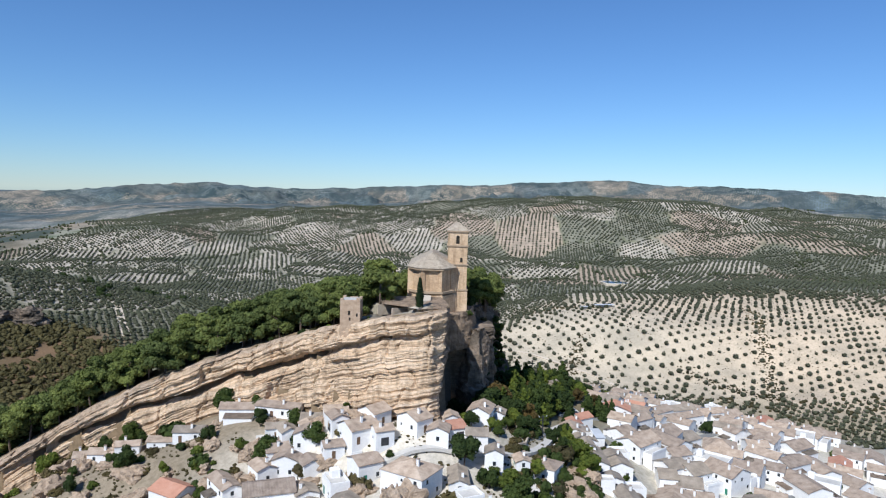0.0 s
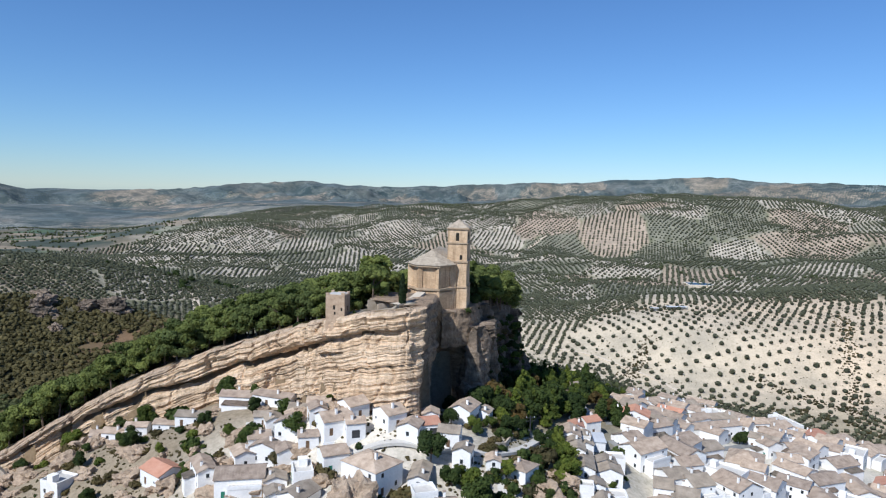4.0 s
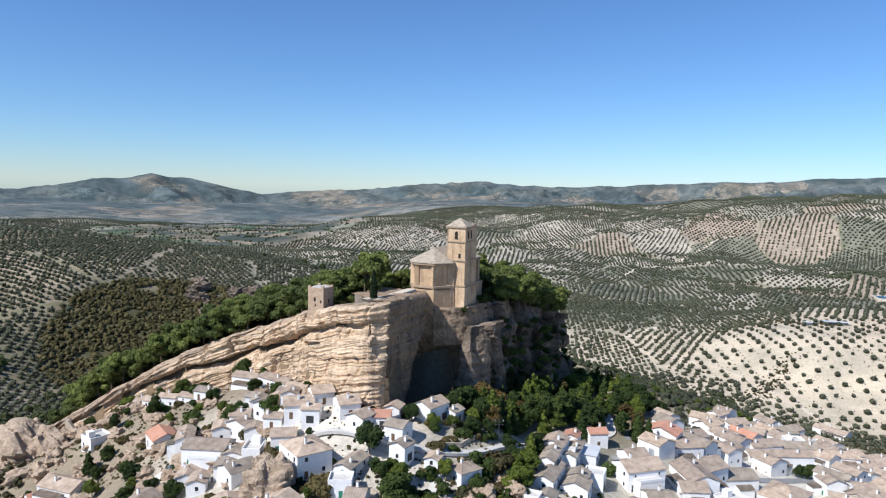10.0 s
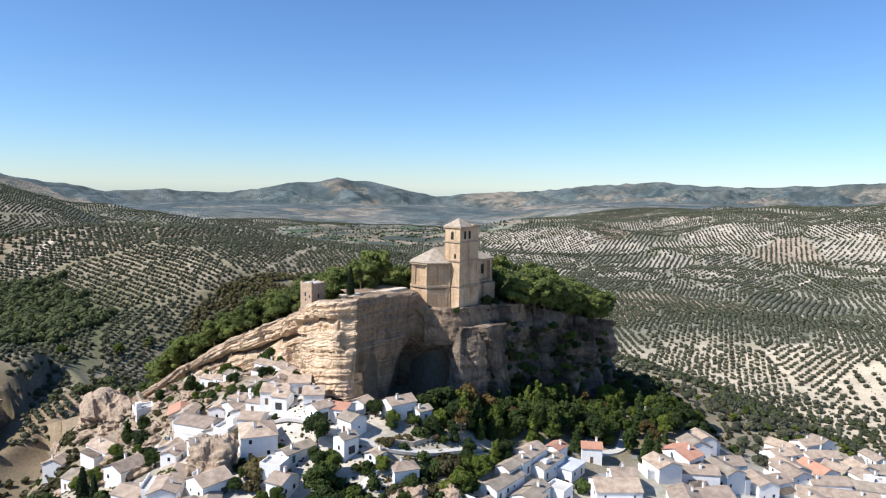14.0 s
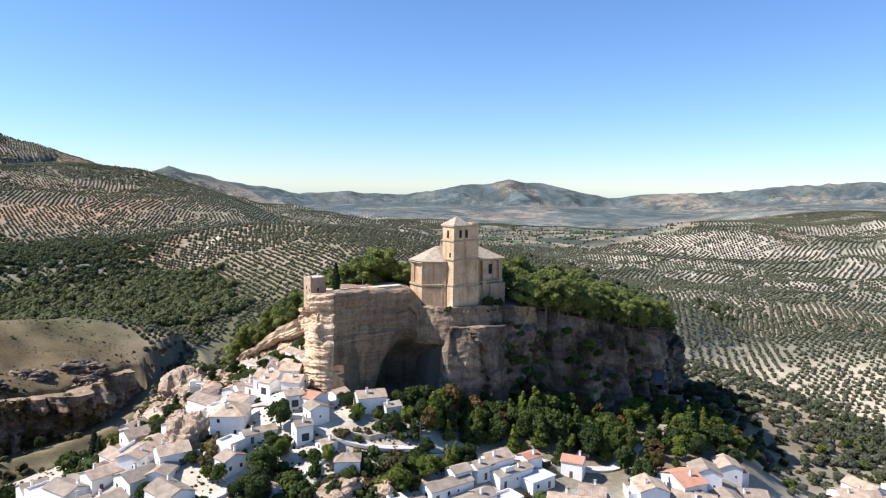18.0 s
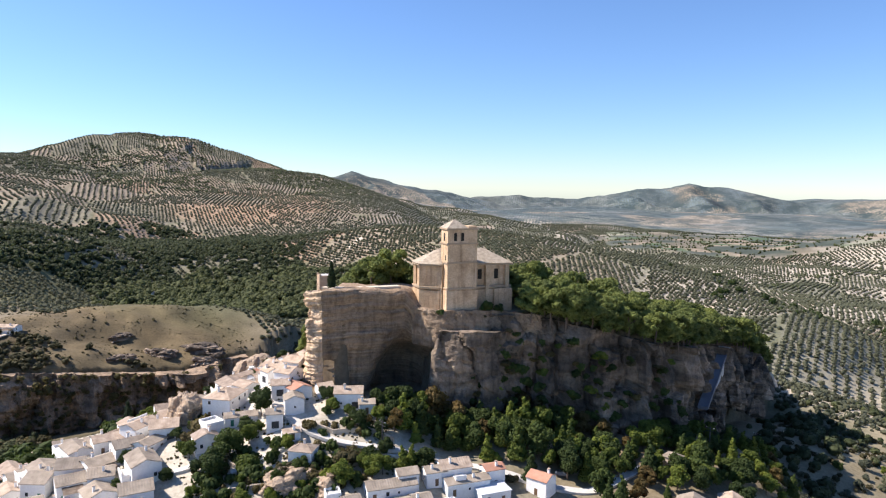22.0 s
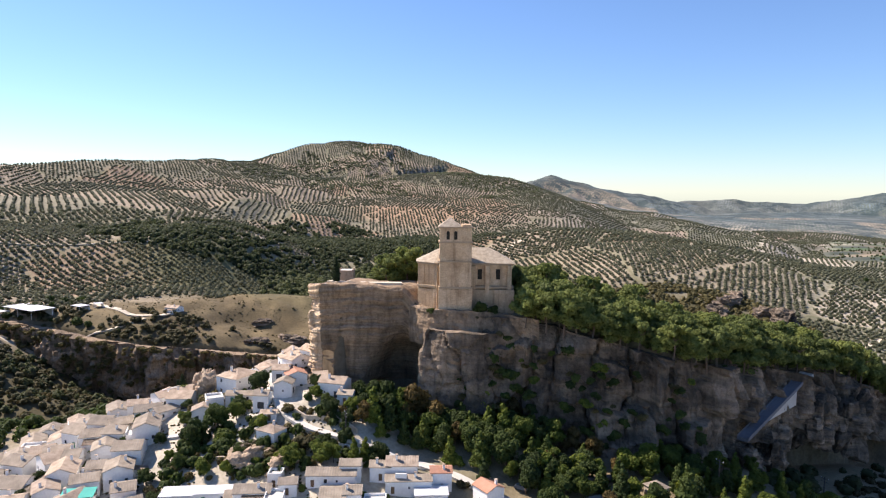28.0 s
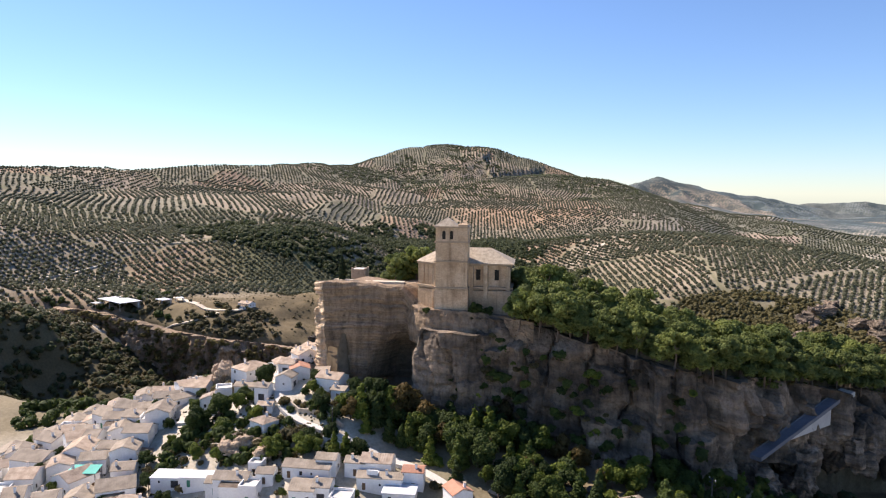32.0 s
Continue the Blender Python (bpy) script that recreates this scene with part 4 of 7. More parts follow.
PANE = window_mesh("pane", 0.85, 1.15, 0.03, GLASS_DARK)
PANE_SMALL = window_mesh("pane", 0.55, 0.65, 0.03, GLASS_DARK)
SILL = window_mesh("sill", 1.15, 0.12, 0.14, LIME)
DOOR_BROWN = window_mesh("door", 1.0, 2.05, 0.04, TIMBER)
DOOR_PAINTED = window_mesh("door", 1.0, 2.05, 0.04, DOOR_GREEN)
SHUTTER = window_mesh("door", 2.2, 2.2, 0.04, IRON)


def child(name, me, parent, m):
    ob = new(name, me)
    ob.parent = parent
    ob.matrix_local = m
    return ob


ROOF_LABEL = {0: "weathered clay tile roof", 1: "flat whitewashed roof", 2: "reddish clay tile roof", 3: "old greyish tile roof darkened as if backlit", 4: "pale flat sheet roof", 5: "hipped clay tile roof"}


def roof_mesh(w, d, z, rise, over, thick, hip=0.0):
    """Tiled slopes in courses of rolled tiles, meeting at a ridge along x."""
    bm = bmesh.new()
    for side in (-1, 1):
        cols = max(4, int((w + 2 * over) / 0.36))
        last = None
        for i in range(cols + 1):
            u = i / cols
            x = -w / 2 - over + (w + 2 * over) * u
            top_x = x if not hip else max(-w / 2 + hip, min(w / 2 - hip, x))
            sag = -0.10 * math.sin(u * math.pi) + 0.05 * noise.noise(Vector((x * 0.6, side * 3.0, w)))
            lift = 0.05 if i % 2 else 0.0
            pts = [bm.verts.new((top_x, 0, z + rise + sag + lift)), bm.verts.new((0.5 * (x + top_x), side * (d / 2 + over) * 0.5, z + rise * 0.5 + sag + lift - 0.03)),
                   bm.verts.new((x, side * (d / 2 + over), z - rise * over * 2 / d + lift)), bm.verts.new((x, side * (d / 2 + over), z - rise * over * 2 / d - thick)),
                   bm.verts.new((top_x, 0, z + rise + sag - thick))]
            if last:
                for k in range(4):
                    q = (last[k], pts[k], pts[k + 1], last[k + 1])
                    bm.faces.new(q if side < 0 else q[::-1])
            last = pts
    if hip:
        for s in (-1, 1):
            a = bm.verts.new((s * (w / 2 + over), -d / 2 - over, z - rise * over * 2 / d + 0.03))
            b = bm.verts.new((s * (w / 2 + over), d / 2 + over, z - rise * over * 2 / d + 0.03))
            c = bm.verts.new((s * (w / 2 - hip), 0, z + rise))
            bm.faces.new((a, b, c) if s > 0 else (b, a, c))
    bmesh.ops.remove_doubles(bm, verts=bm.verts, dist=0.002)
    bmesh.ops.recalc_face_normals(bm, faces=bm.faces)
    return bm


def house(x, y, w, d, h, yaw, kind):
    rnd = random.Random(int(x * 31 + y * 17))
    h *= 0.9 if x > 62 else 0.82
    if x > 62:
        w, d = w * 1.14, d * 1.08
    if kind == 1 and rnd.random() < 0.55:
        kind = rnd.choice((0, 0, 0, 3))
    # most beige roofs here turn grey: their backlit shade is put into the colour
    if kind == 0 and x < 70 and y < 150 and rnd.random() < 0.65:
        kind = 3
    c, s = math.cos(radians(yaw)), math.sin(radians(yaw))
    corners = [ground(x + c * a * w / 2 - s * b * d / 2, y + s * a * w / 2 + c * b * d / 2) for a in (-1, 1) for b in (-1, 1)]
    mid, low = sorted(corners + [ground(x, y)])[1] + 0.4, min(corners) - 1.5
    grounds = max(low + 1.5, mid - 1.5)
    what = "small whitewashed house" if w * d < 45 else "two-storey whitewashed village house" if h > 5.4 else "low whitewashed village house"
    home = thing("house", pose(x, y, mid, 0, 0, yaw), f"{what} with a {ROOF_LABEL[kind]}", "house", "village houses")
    low -= mid
    gable = kind in (0, 2, 3)
    rise = d * rnd.uniform(0.17, 0.23)
    bm = bmesh.new()
    box(bm, -w / 2, w / 2, -d / 2, d / 2, low, h)
    if gable:
        for e in (-w / 2, w / 2 - 0.25):
            v = [bm.verts.new((e + k, p, q)) for k in (0, 0.25) for p, q in ((-d / 2, h), (d / 2, h), (0, h + rise - 0.1))]
            bm.faces.new((v[0], v[2], v[1]))
            bm.faces.new((v[3], v[4], v[5]))
            for i in range(3):
                j = (i + 1) % 3
                bm.faces.new((v[i], v[j], v[j + 3], v[i + 3]))
    part("wall", bm, LIME, home)
    tiles = {0: TILES, 2: TILES_RED, 3: TILES_GREY, 5: TILES}
    if kind in tiles:
        part("roof", roof_mesh(w, d, h + 0.05, rise, 0.3, 0.16, d * 0.4 if kind == 5 else 0.0), tiles[kind], home, ROOF_LABEL[kind])
    elif kind == 1:
        part("roof", block(-w / 2 + 0.25, w / 2 - 0.25, -d / 2 + 0.25, d / 2 - 0.25, h - 0.2, h + 0.06), CONCRETE if rnd.random() < 0.5 else PAVING, home)
        for a, b, e, f in ((-w / 2, w / 2, -d / 2 - 0.02, -d / 2 + 0.22), (-w / 2, w / 2, d / 2 - 0.22, d / 2 + 0.02), (-w / 2 - 0.02, -w / 2 + 0.22, -d / 2, d / 2), (w / 2 - 0.22, w / 2 + 0.02, -d / 2, d / 2)):
            part("parapet", block(a, b, e, f, h + 0.01, h + 0.8), LIME, home)
        if w > 7 and rnd.random() < 0.6:
            part("stair_head", block(-w / 2 + 0.6, -w / 2 + 2.8, -0.9, 1.4, h, h + 2.2, 0.04), LIME, home)
    else:
        part("roof", block(-w / 2 - 0.3, w / 2 + 0.3, -d / 2 - 0.3, d / 2 + 0.3, h + 0.01, h + 0.16), SHEET, home, ROOF_LABEL[kind])
    floors = 2 if h > 5.4 else 1
    for side, length, reach in ((0, w, d), (1, d, w), (2, w, d), (3, d, w)):
        turn = pose(0, 0, 0, 0, 0, 90 * side)
        count = max(1, int(length / 3.4))
        door_at = rnd.randrange(count) if side in (0, 2) else -1
        for f in range(floors):
            zc = 1.7 + f * (h - 3.0 if floors == 2 else 0) * 0.98
            zc = min(zc, h - 0.9)
            for i in range(count):
                u = -length / 2 + length * (i + 0.5) / count + rnd.uniform(-0.3, 0.3)
                if f == 0 and i == door_at:
                    me = rnd.choice((DOOR_BROWN, DOOR_BROWN, DOOR_PAINTED, SHUTTER))
                    child("door", me, home, turn @ pose(u, -reach / 2, 1.05))
                elif rnd.random() < (0.8 if side in (0, 2) else 0.6):
                    win = child("window", PANE if rnd.random() < 0.7 else PANE_SMALL, home, turn @ pose(u, -reach / 2, zc))
                    if win.data is PANE and x < 60:
                        child("sill", SILL, win, pose(0, 0, -0.64))
    if kind not in (1, 4) and rnd.random() < 0.75:
        cx, cy = rnd.uniform(-0.35, 0.35) * w, rnd.choice((-1, 1)) * d * 0.2
        chimney = part("chimney", block(cx - 0.32, cx + 0.32, cy - 0.32, cy + 0.32, h, h + rise + 0.9, 0.03), LIME, home)
        part("cap", block(cx - 0.42, cx + 0.42, cy - 0.42, cy + 0.42, h + rise + 0.9, h + rise + 1.02), TILES, chimney)
    sides = [-1, 1] if x > 62 else [rnd.choice((-1, 1))]
    for side in sides:
        if kind not in (0, 2, 3) or w * d < 45 or rnd.random() > (0.72 if x > 62 else 0.5):
            continue
        bw, bd, bh = w * rnd.uniform(0.35, 0.75), rnd.uniform(2.0, 3.8), h * rnd.uniform(0.45, 0.75)
        bx = rnd.uniform(-0.2, 0.2) * w
        y0, y1 = (side * d / 2, side * (d / 2 + bd)) if side > 0 else (side * (d / 2 + bd), side * d / 2)
        annex = part("annex", block(bx - bw / 2, bx + bw / 2, y0, y1, low - 1, bh), LIME, home)
        if rnd.random() < 0.3:
            part("roof", block(bx - bw / 2 + 0.2, bx + bw / 2 - 0.2, y0 + 0.2, y1 - 0.2, bh - 0.1, bh + 0.05), PAVING, annex, "flat roof terrace")
            edge_y = y1 if side > 0 else y0
            part("parapet", block(bx - bw / 2, bx + bw / 2, edge_y - 0.12, edge_y + 0.12, bh, bh + 0.9), LIME, annex)
            continue
        bm = bmesh.new()
        v = [bm.verts.new(p) for p in ((bx - bw / 2 - 0.2, side * d / 2, bh + 0.75), (bx + bw / 2 + 0.2, side * d / 2, bh + 0.75), (bx + bw / 2 + 0.2, side * (d / 2 + bd + 0.25), bh + 0.05), (bx - bw / 2 - 0.2, side * (d / 2 + bd + 0.25), bh + 0.05))]
        face = bm.faces.new(v)
        bmesh.ops.solidify(bm, geom=[face], thickness=0.15)
        bmesh.ops.recalc_face_normals(bm, faces=bm.faces)
        part("roof", bm, rnd.choice((TILES, TILES, TILES_GREY)), annex)
    return home


# x, y, length, depth, height, turn, kind of roof
HOUSES_A = [
    (-62.5, 205.0, 12.5, 6, 4.6, 4, 0), (-49.8, 203.8, 14.5, 6, 4.2, -12, 0), (-76.2, 198.5, 9.1, 6, 4, 5, 3), (-84.4, 198.5, 8.8, 5, 3.5, 5, 1),
    (-103.1, 198.5, 8.1, 5, 4, 5, 0), (-95.5, 198.5, 7.0, 4.5, 5, 14, 1), (-109.5, 198.5, 5.0, 5, 4, 17, 0), (-70.5, 171.6, 10.0, 8, 5, -29, 2),
    (-42.7, 162.9, 12.6, 9, 6.5, 19, 0), (-38.1, 194.2, 6.0, 6, 4, 5, 3), (-30.1, 189.1, 6.8, 6, 5, 15, 0), (-18.2, 184.3, 6.6, 7, 4.5, 49, 0),
    (-6.5, 180.4, 6.2, 8, 4.8, 47, 0), 
]
HOUSES_B = [
    (3.2, 182.0, 7.5, 7, 4, 23, 2), (10.9, 180.0, 6.0, 6, 5, -1, 3), 
    (-21.9, 178.1, 8.8, 8, 5, 38, 0), (-18.7, 166.9, 6.9, 7, 6, 33, 0), (-6.2, 159.6, 9.8, 12, 8, 60, 5),
    
    
]
HOUSES_C = [
    (13.7, 153.2, 5.0, 7, 5, 15, 0), 
    (54.5, 246.0, 6.5, 6, 6, 33, 2), 
    (71.3, 228.2, 11.6, 9, 7, 41, 0), (68.4, 239.4, 6.6, 7, 5, 40, 0), (79.1, 216.3, 7.0, 8, 6, 26, 3), (85.7, 215.2, 6.9, 9, 7, 25, 3),
    (87.0, 235.6, 7.4, 8, 5, 23, 0), (87.1, 244.3, 13.4, 9, 6, -59, 0),
]
HOUSES_D = [
    (99.8, 263.6, 10.5, 9, 6, 31, 3), (81.6, 268.7, 10.9, 8, 6, 33, 0), (73.7, 258.3, 8.2, 8, 5, -33, 0), (85.5, 372.9, 10.4, 8, 5, -12, 0),
    (98.4, 381.9, 14.4, 9, 5, 37, 0), (109.1, 389.3, 10.0, 9, 5, 34, 3), (121.2, 396.8, 14.5, 10, 6, 33, 3), (161.6, 516.9, 18.2, 9, 6, -29, 0),
    (109.0, 359.4, 8.3, 7, 6, -16, 1), (110.6, 326.3, 12.1, 8, 5, 35, 0), (124.7, 346.0, 7.2, 8, 6, 16, 1), (115.9, 312.2, 22.9, 7, 6, 25, 1),
    (139.5, 356.3, 9.3, 8, 6, -47, 0), (141.4, 338.5, 11.2, 8, 6, 16, 0),
]
HOUSES_E = [
    (153.2, 342.1, 14.2, 8, 6, 38, 0), (203.7, 466.2, 20.6, 8, 6, -69, 1), (115.5, 263.3, 11.2, 14, 5, -22, 5), (131.7, 285.9, 6.0, 7, 6, -63, 0),
    (146.4, 317.5, 7.7, 8, 5, -46, 0), (142.0, 288.6, 7.1, 8, 6, 16, 0), (152.7, 298.6, 9.7, 8, 6, -52, 0), (163.8, 305.5, 8.3, 9, 6, -31, 0),
    (159.0, 286.5, 11.5, 9, 6, 29, 0), (133.7, 270.7, 7.7, 8, 6, -4, 1), (139.4, 254.3, 11.1, 9, 6, 27, 0), (100.7, 223.7, 10.7, 10, 7, -58, 0),
    (112.3, 234.4, 10.9, 10, 7, -36, 0), (74.5, 208.0, 5.0, 8, 6, -8, 1),
]
HOUSES_F = [
    (133.6, 232.7, 14.6, 9, 6, -80, 0), (162.8, 252.7, 11.4, 9, 6, -65, 0), (124.3, 335.7, 14.3, 8, 6, 20, 1), (80.9, 205.5, 6.8, 8, 7, -15, 3),
    (131.8, 258.6, 11.1, 8, 6, -49, 0), (112.4, 214.9, 8.5, 9, 6, -27, 0), (153.6, 258.6, 14.3, 8, 6, -86, 0),
    (82.0, 198.6, 6.6, 9, 6, -14, 0), (157.1, 235.0, 8.1, 9, 6, -63, 0), (-25.4, 108.2, 6.9, 8, 6, -77, 3), (-14.3, 119.4, 6.9, 8, 4, 82, 0),
    (4.6, 115.7, 7.5, 9, 6, 87, 0), (7.1, 123.5, 8.9, 8, 5, -59, 0),
]
HOUSES_G = [
    (3.9, 130.8, 8.7, 8, 5, -70, 0), (15.4, 125.1, 6.8, 8, 5, -86, 3), (-14.7, 103.4, 5.0, 8, 5, 85, 0), (6.0, 108.0, 7.2, 9, 6, 69, 0),
    (-41.0, 174.7, 5.2, 7, 6, -90, 0), (-36.9, 182.3, 5.3, 7, 6, -89, 0), 
    (74.7, 272.4, 7.6, 11, 6, 78, 2), (14.7, 100.1, 7.0, 9, 5, -66, 0), (24.9, 115.7, 5.0, 8, 5, -81, 0),
    (9.2, 83.2, 6.4, 10, 6, -53, 3), (5.4, 136.9, 8.4, 6, 4, -38, 3),
]
HOUSES_H = [
    (28.8, 135.2, 8.5, 8, 6.5, -81, 1), (34.3, 128.0, 5.5, 7, 5, -81, 3), (39.6, 104.9, 11.7, 9, 6, 87, 0), (52.3, 112.0, 8.1, 9, 6, -75, 0),
    (51.4, 128.1, 9.7, 9, 6, -22, 0), (47.1, 141.5, 6.5, 7, 5, -69, 3), 
    (56.0, 144.7, 10.5, 9, 6, -59, 0), 
    (64.8, 128.7, 5.6, 9, 6, -63, 0),
]
HOUSES_I = [
    (63.0, 117.8, 5.0, 9, 6, -64, 0), (21.6, 97.5, 8.9, 9, 6, 75, 0), (26.5, 109.5, 6.4, 9, 6, -44, 0), (-10.0, 135.2, 15.9, 7, 5, -42, 0),
    (-0.6, 141.0, 8.4, 8, 5, 90, 0), (-22.6, 152.3, 7.9, 7, 5, 71, 3), (-98.3, 157.6, 14.0, 9, 5, 5, 0), (-111.5, 156.8, 5.5, 8, 5, 67, 2),
    (-93.2, 146.7, 11.7, 9, 5, 16, 0), (-43.9, 139.3, 8.7, 8, 5, -79, 0), (-106.3, 175.6, 7.3, 7, 5, 77, 1), (-130.8, 152.0, 7.8, 8, 5, -52, 0),
    (-55.2, 166.3, 11.1, 5, 7, -51, 0), (86.3, 169.9, 9.0, 8, 6, -32, 0),
]
HOUSES_J = [
    (83.8, 295.6, 8.4, 8, 5, 48, 0), (99.2, 321.8, 10.7, 8, 6.5, -36, 0), (168.4, 230.4, 10.8, 8, 6.5, -36, 2), (142.7, 402.3, 7.5, 7, 6, 48, 0),
    (102.9, 191.5, 9.3, 7, 6, -46, 1), (116.8, 413.6, 10.1, 7, 6.5, -44, 0), (119.2, 200.3, 7.3, 7, 6, 54, 0), (140.6, 309.0, 8.6, 7, 6.5, -37, 0),
    (128.6, 210.1, 9.1, 7, 6.5, -39, 0), (187.6, 293.1, 10.3, 8, 6.5, -40, 0), (90.0, 254.8, 10.8, 9, 6, 53, 0), (90.0, 364.5, 7.2, 7, 5, 52, 0),
    (191.6, 380.0, 7.4, 9, 6, -33, 3), (85.9, 281.1, 11.8, 7, 6, -31, 3),
]
HOUSES_K = [
    (156.5, 409.6, 9.4, 7, 6, 46, 0), (179.9, 245.0, 10.3, 8, 6, -36, 0), (145.8, 241.6, 10.1, 7, 6, -35, 1), (194.2, 339.5, 11.4, 8, 6, 56, 1),
    (115.1, 377.1, 8.4, 9, 6.5, -42, 1), (115.7, 252.7, 7.1, 7, 6, -30, 0), (204.3, 359.1, 9.4, 9, 6, 57, 0), (183.3, 337.4, 9.7, 8, 5, -43, 0),
    (66.3, 157.8, 12.0, 8, 6, 69, 0), (192.8, 280.4, 7.3, 8, 6.5, -31, 0), (98.2, 368.9, 7.4, 7, 6, 58, 0), (141.9, 278.2, 10.6, 8, 6.5, 51, 1),
    (155.6, 214.1, 11.3, 8, 6, 52, 0), (199.6, 330.9, 10.5, 8, 6, -29, 0),
]
HOUSES_L = [
    (135.8, 379.9, 10.6, 7, 6, -46, 0), (154.1, 320.5, 7.1, 7, 6, -34, 1), (88.6, 354.1, 8.7, 8, 6.5, 54, 0), (75.3, 283.2, 7.3, 8, 6, -42, 3),
    (101.3, 202.3, 9.4, 9, 6.5, 48, 3), (95.3, 405.2, 7.7, 8, 6, -29, 0), (167.7, 411.0, 8.3, 8, 5, 52, 1), (96.9, 304.5, 10.3, 7, 5, 61, 0),
    (173.8, 363.3, 11.2, 8, 5, -43, 0), (168.3, 333.7, 11.2, 7, 6.5, 57, 2), (175.1, 383.1, 10.8, 7, 6, -41, 0), (112.1, 295.3, 7.6, 8, 6, -41, 0),
    (189.4, 352.1, 11.7, 9, 6.5, 60, 0), (126.2, 243.2, 9.2, 8, 6.5, -34, 0),
]
HOUSES_M = [
    (129.3, 422.4, 9.6, 8, 6, 47, 0), (72.8, 299.8, 7.7, 7, 5, -41, 0), (182.4, 315.3, 9.7, 8, 6, 48, 0), (157.5, 360.5, 9.6, 7, 6.5, 48, 0),
    (163.5, 372.2, 10.9, 7, 6, -32, 0), (96.0, 290.1, 9.1, 7, 6, -41, 0), (134.4, 299.3, 10.4, 7, 5, -30, 1), (134.9, 332.9, 7.7, 7, 5, -36, 0),
    (92.1, 389.5, 7.8, 7, 6, 57, 0), (75.9, 167.8, 12.0, 7, 5, -31, 0), (95.9, 165.8, 11.0, 7, 6.5, -25, 0), (121.0, 353.8, 9.8, 8, 6, -41, 0),
    (105.6, 168.0, 8.9, 8, 6.5, -30, 0), 
]
HOUSES_N = [
    (162.2, 397.9, 9.0, 7, 6.5, 49, 0), (169.4, 266.2, 10.6, 8, 6.5, -36, 0), (136.0, 365.2, 11.1, 8, 6, 57, 1), (199.5, 295.4, 11.2, 9, 6, 59, 0),
    (171.3, 325.1, 8.1, 7, 6, -44, 0), (104.1, 346.1, 11.4, 9, 5, -34, 2), (70.3, 189.3, 9.3, 9, 6.5, 65, 0), (144.9, 217.5, 10.4, 8, 5, 48, 0),
    (134.8, 194.5, 11.7, 8, 6, 50, 0), (189.8, 362.9, 7.9, 8, 6, -42, 0), (172.5, 274.9, 9.6, 8, 6.5, 58, 2), (92.7, 184.6, 10.5, 8, 6.5, 74, 2),
    (173.9, 306.0, 10.9, 8, 6.5, 58, 1), (112.9, 177.4, 9.4, 8, 6.5, 56, 1),
]
HOUSES_O = [
    (203.3, 346.5, 10.1, 8, 6.5, 43, 0), (194.9, 303.4, 8.2, 7, 6, -32, 3), (145.9, 412.7, 10.4, 9, 6, -42, 0), (96.8, 333.0, 10.5, 9, 6, -39, 0),
    (100.7, 235.3, 10.7, 8, 6.5, -38, 1), (-28.6, 183.0, 6.2, 5, 5, -63, 0), (-45.0, 179.5, 6.3, 6, 5, 27, 0), (-15.1, 175.0, 5.2, 5, 5, 25, 0),
    (-37.7, 188.1, 5.1, 5, 5, -64, 0), (-34.1, 173.2, 5.6, 6, 5, -58, 0), (-43.6, 186.6, 5.9, 5, 5, -59, 1), (-28.6, 175.3, 5.5, 5.5, 4, 22, 0),
    (-47.1, 173.2, 7.0, 5.5, 5, -53, 0), (-48.0, 189.8, 5.5, 5, 4, 19, 1),
]
HOUSES_P = [
    
    (7.9, 155.1, 5.9, 5.5, 5, 25, 1), 
    (-25.4, 162.0, 7.4, 5, 5, -64, 1), (-33.3, 162.9, 5.4, 6, 3.5, -65, 1), (-33.2, 149.0, 6.7, 5, 4, -60, 1), (-40.3, 152.3, 6.8, 5.5, 4, -58, 0),
    (-30.3, 155.7, 5.1, 5, 4, -59, 3), (49.4, 94.0, 10.5, 8, 6, 26, 3),
]
HOUSES_Q = [
    (-0.8, 97.8, 8.1, 8, 5, 22, 0), (-6.8, 115.0, 9.9, 7, 6, 26, 3), (42.3, 128.2, 7.7, 7, 6, -69, 0), (-18.5, 94.4, 10.3, 7, 6, 28, 0),
    (26.7, 84.3, 10.8, 7, 5, 26, 0), (44.0, 117.6, 8.7, 7, 5, 28, 0), (40.3, 90.9, 8.5, 7, 6, -64, 1), (13.5, 116.6, 7.5, 8, 6, -74, 0),
    (-6.5, 84.4, 10.7, 8, 6, 28, 0), (61.3, 109.2, 8.2, 7, 6, -68, 1), (58.9, 97.8, 7.6, 7, 6, 26, 0), (17.5, 136.1, 10.7, 8, 6, 17, 3),
    (-9.1, 98.8, 7.4, 8, 6, -63, 0), (57.0, 84.8, 8.3, 8, 6, 18, 0),
]
HOUSES_R = [
    (13.8, 91.2, 7.4, 8, 6, 26, 3), (-17.8, 84.2, 8.6, 7, 6, 17, 0), (23.8, 125.4, 7.8, 8, 6, 22, 0), (37.8, 136.1, 8.2, 8, 6, 18, 0),
    (-16.5, 110.7, 8.9, 7, 6, 25, 1), (-2.7, 106.8, 8.8, 8, 6, 27, 0), (35.2, 118.0, 9.8, 8, 6, 17, 0), (-6.9, 123.9, 9.2, 7, 5, -72, 0),
    (5.9, 91.8, 7.0, 8, 6, 15, 1), (30.8, 92.0, 7.2, 8, 6, 28, 0), (18.7, 107.1, 7.3, 8, 6, -72, 3), (45.2, 84.7, 7.6, 8, 6, -69, 0),
    (61.3, 136.7, 7.8, 8, 5, 16, 0), (-18.1, 129.5, 8.2, 7, 5, 19, 0),
]
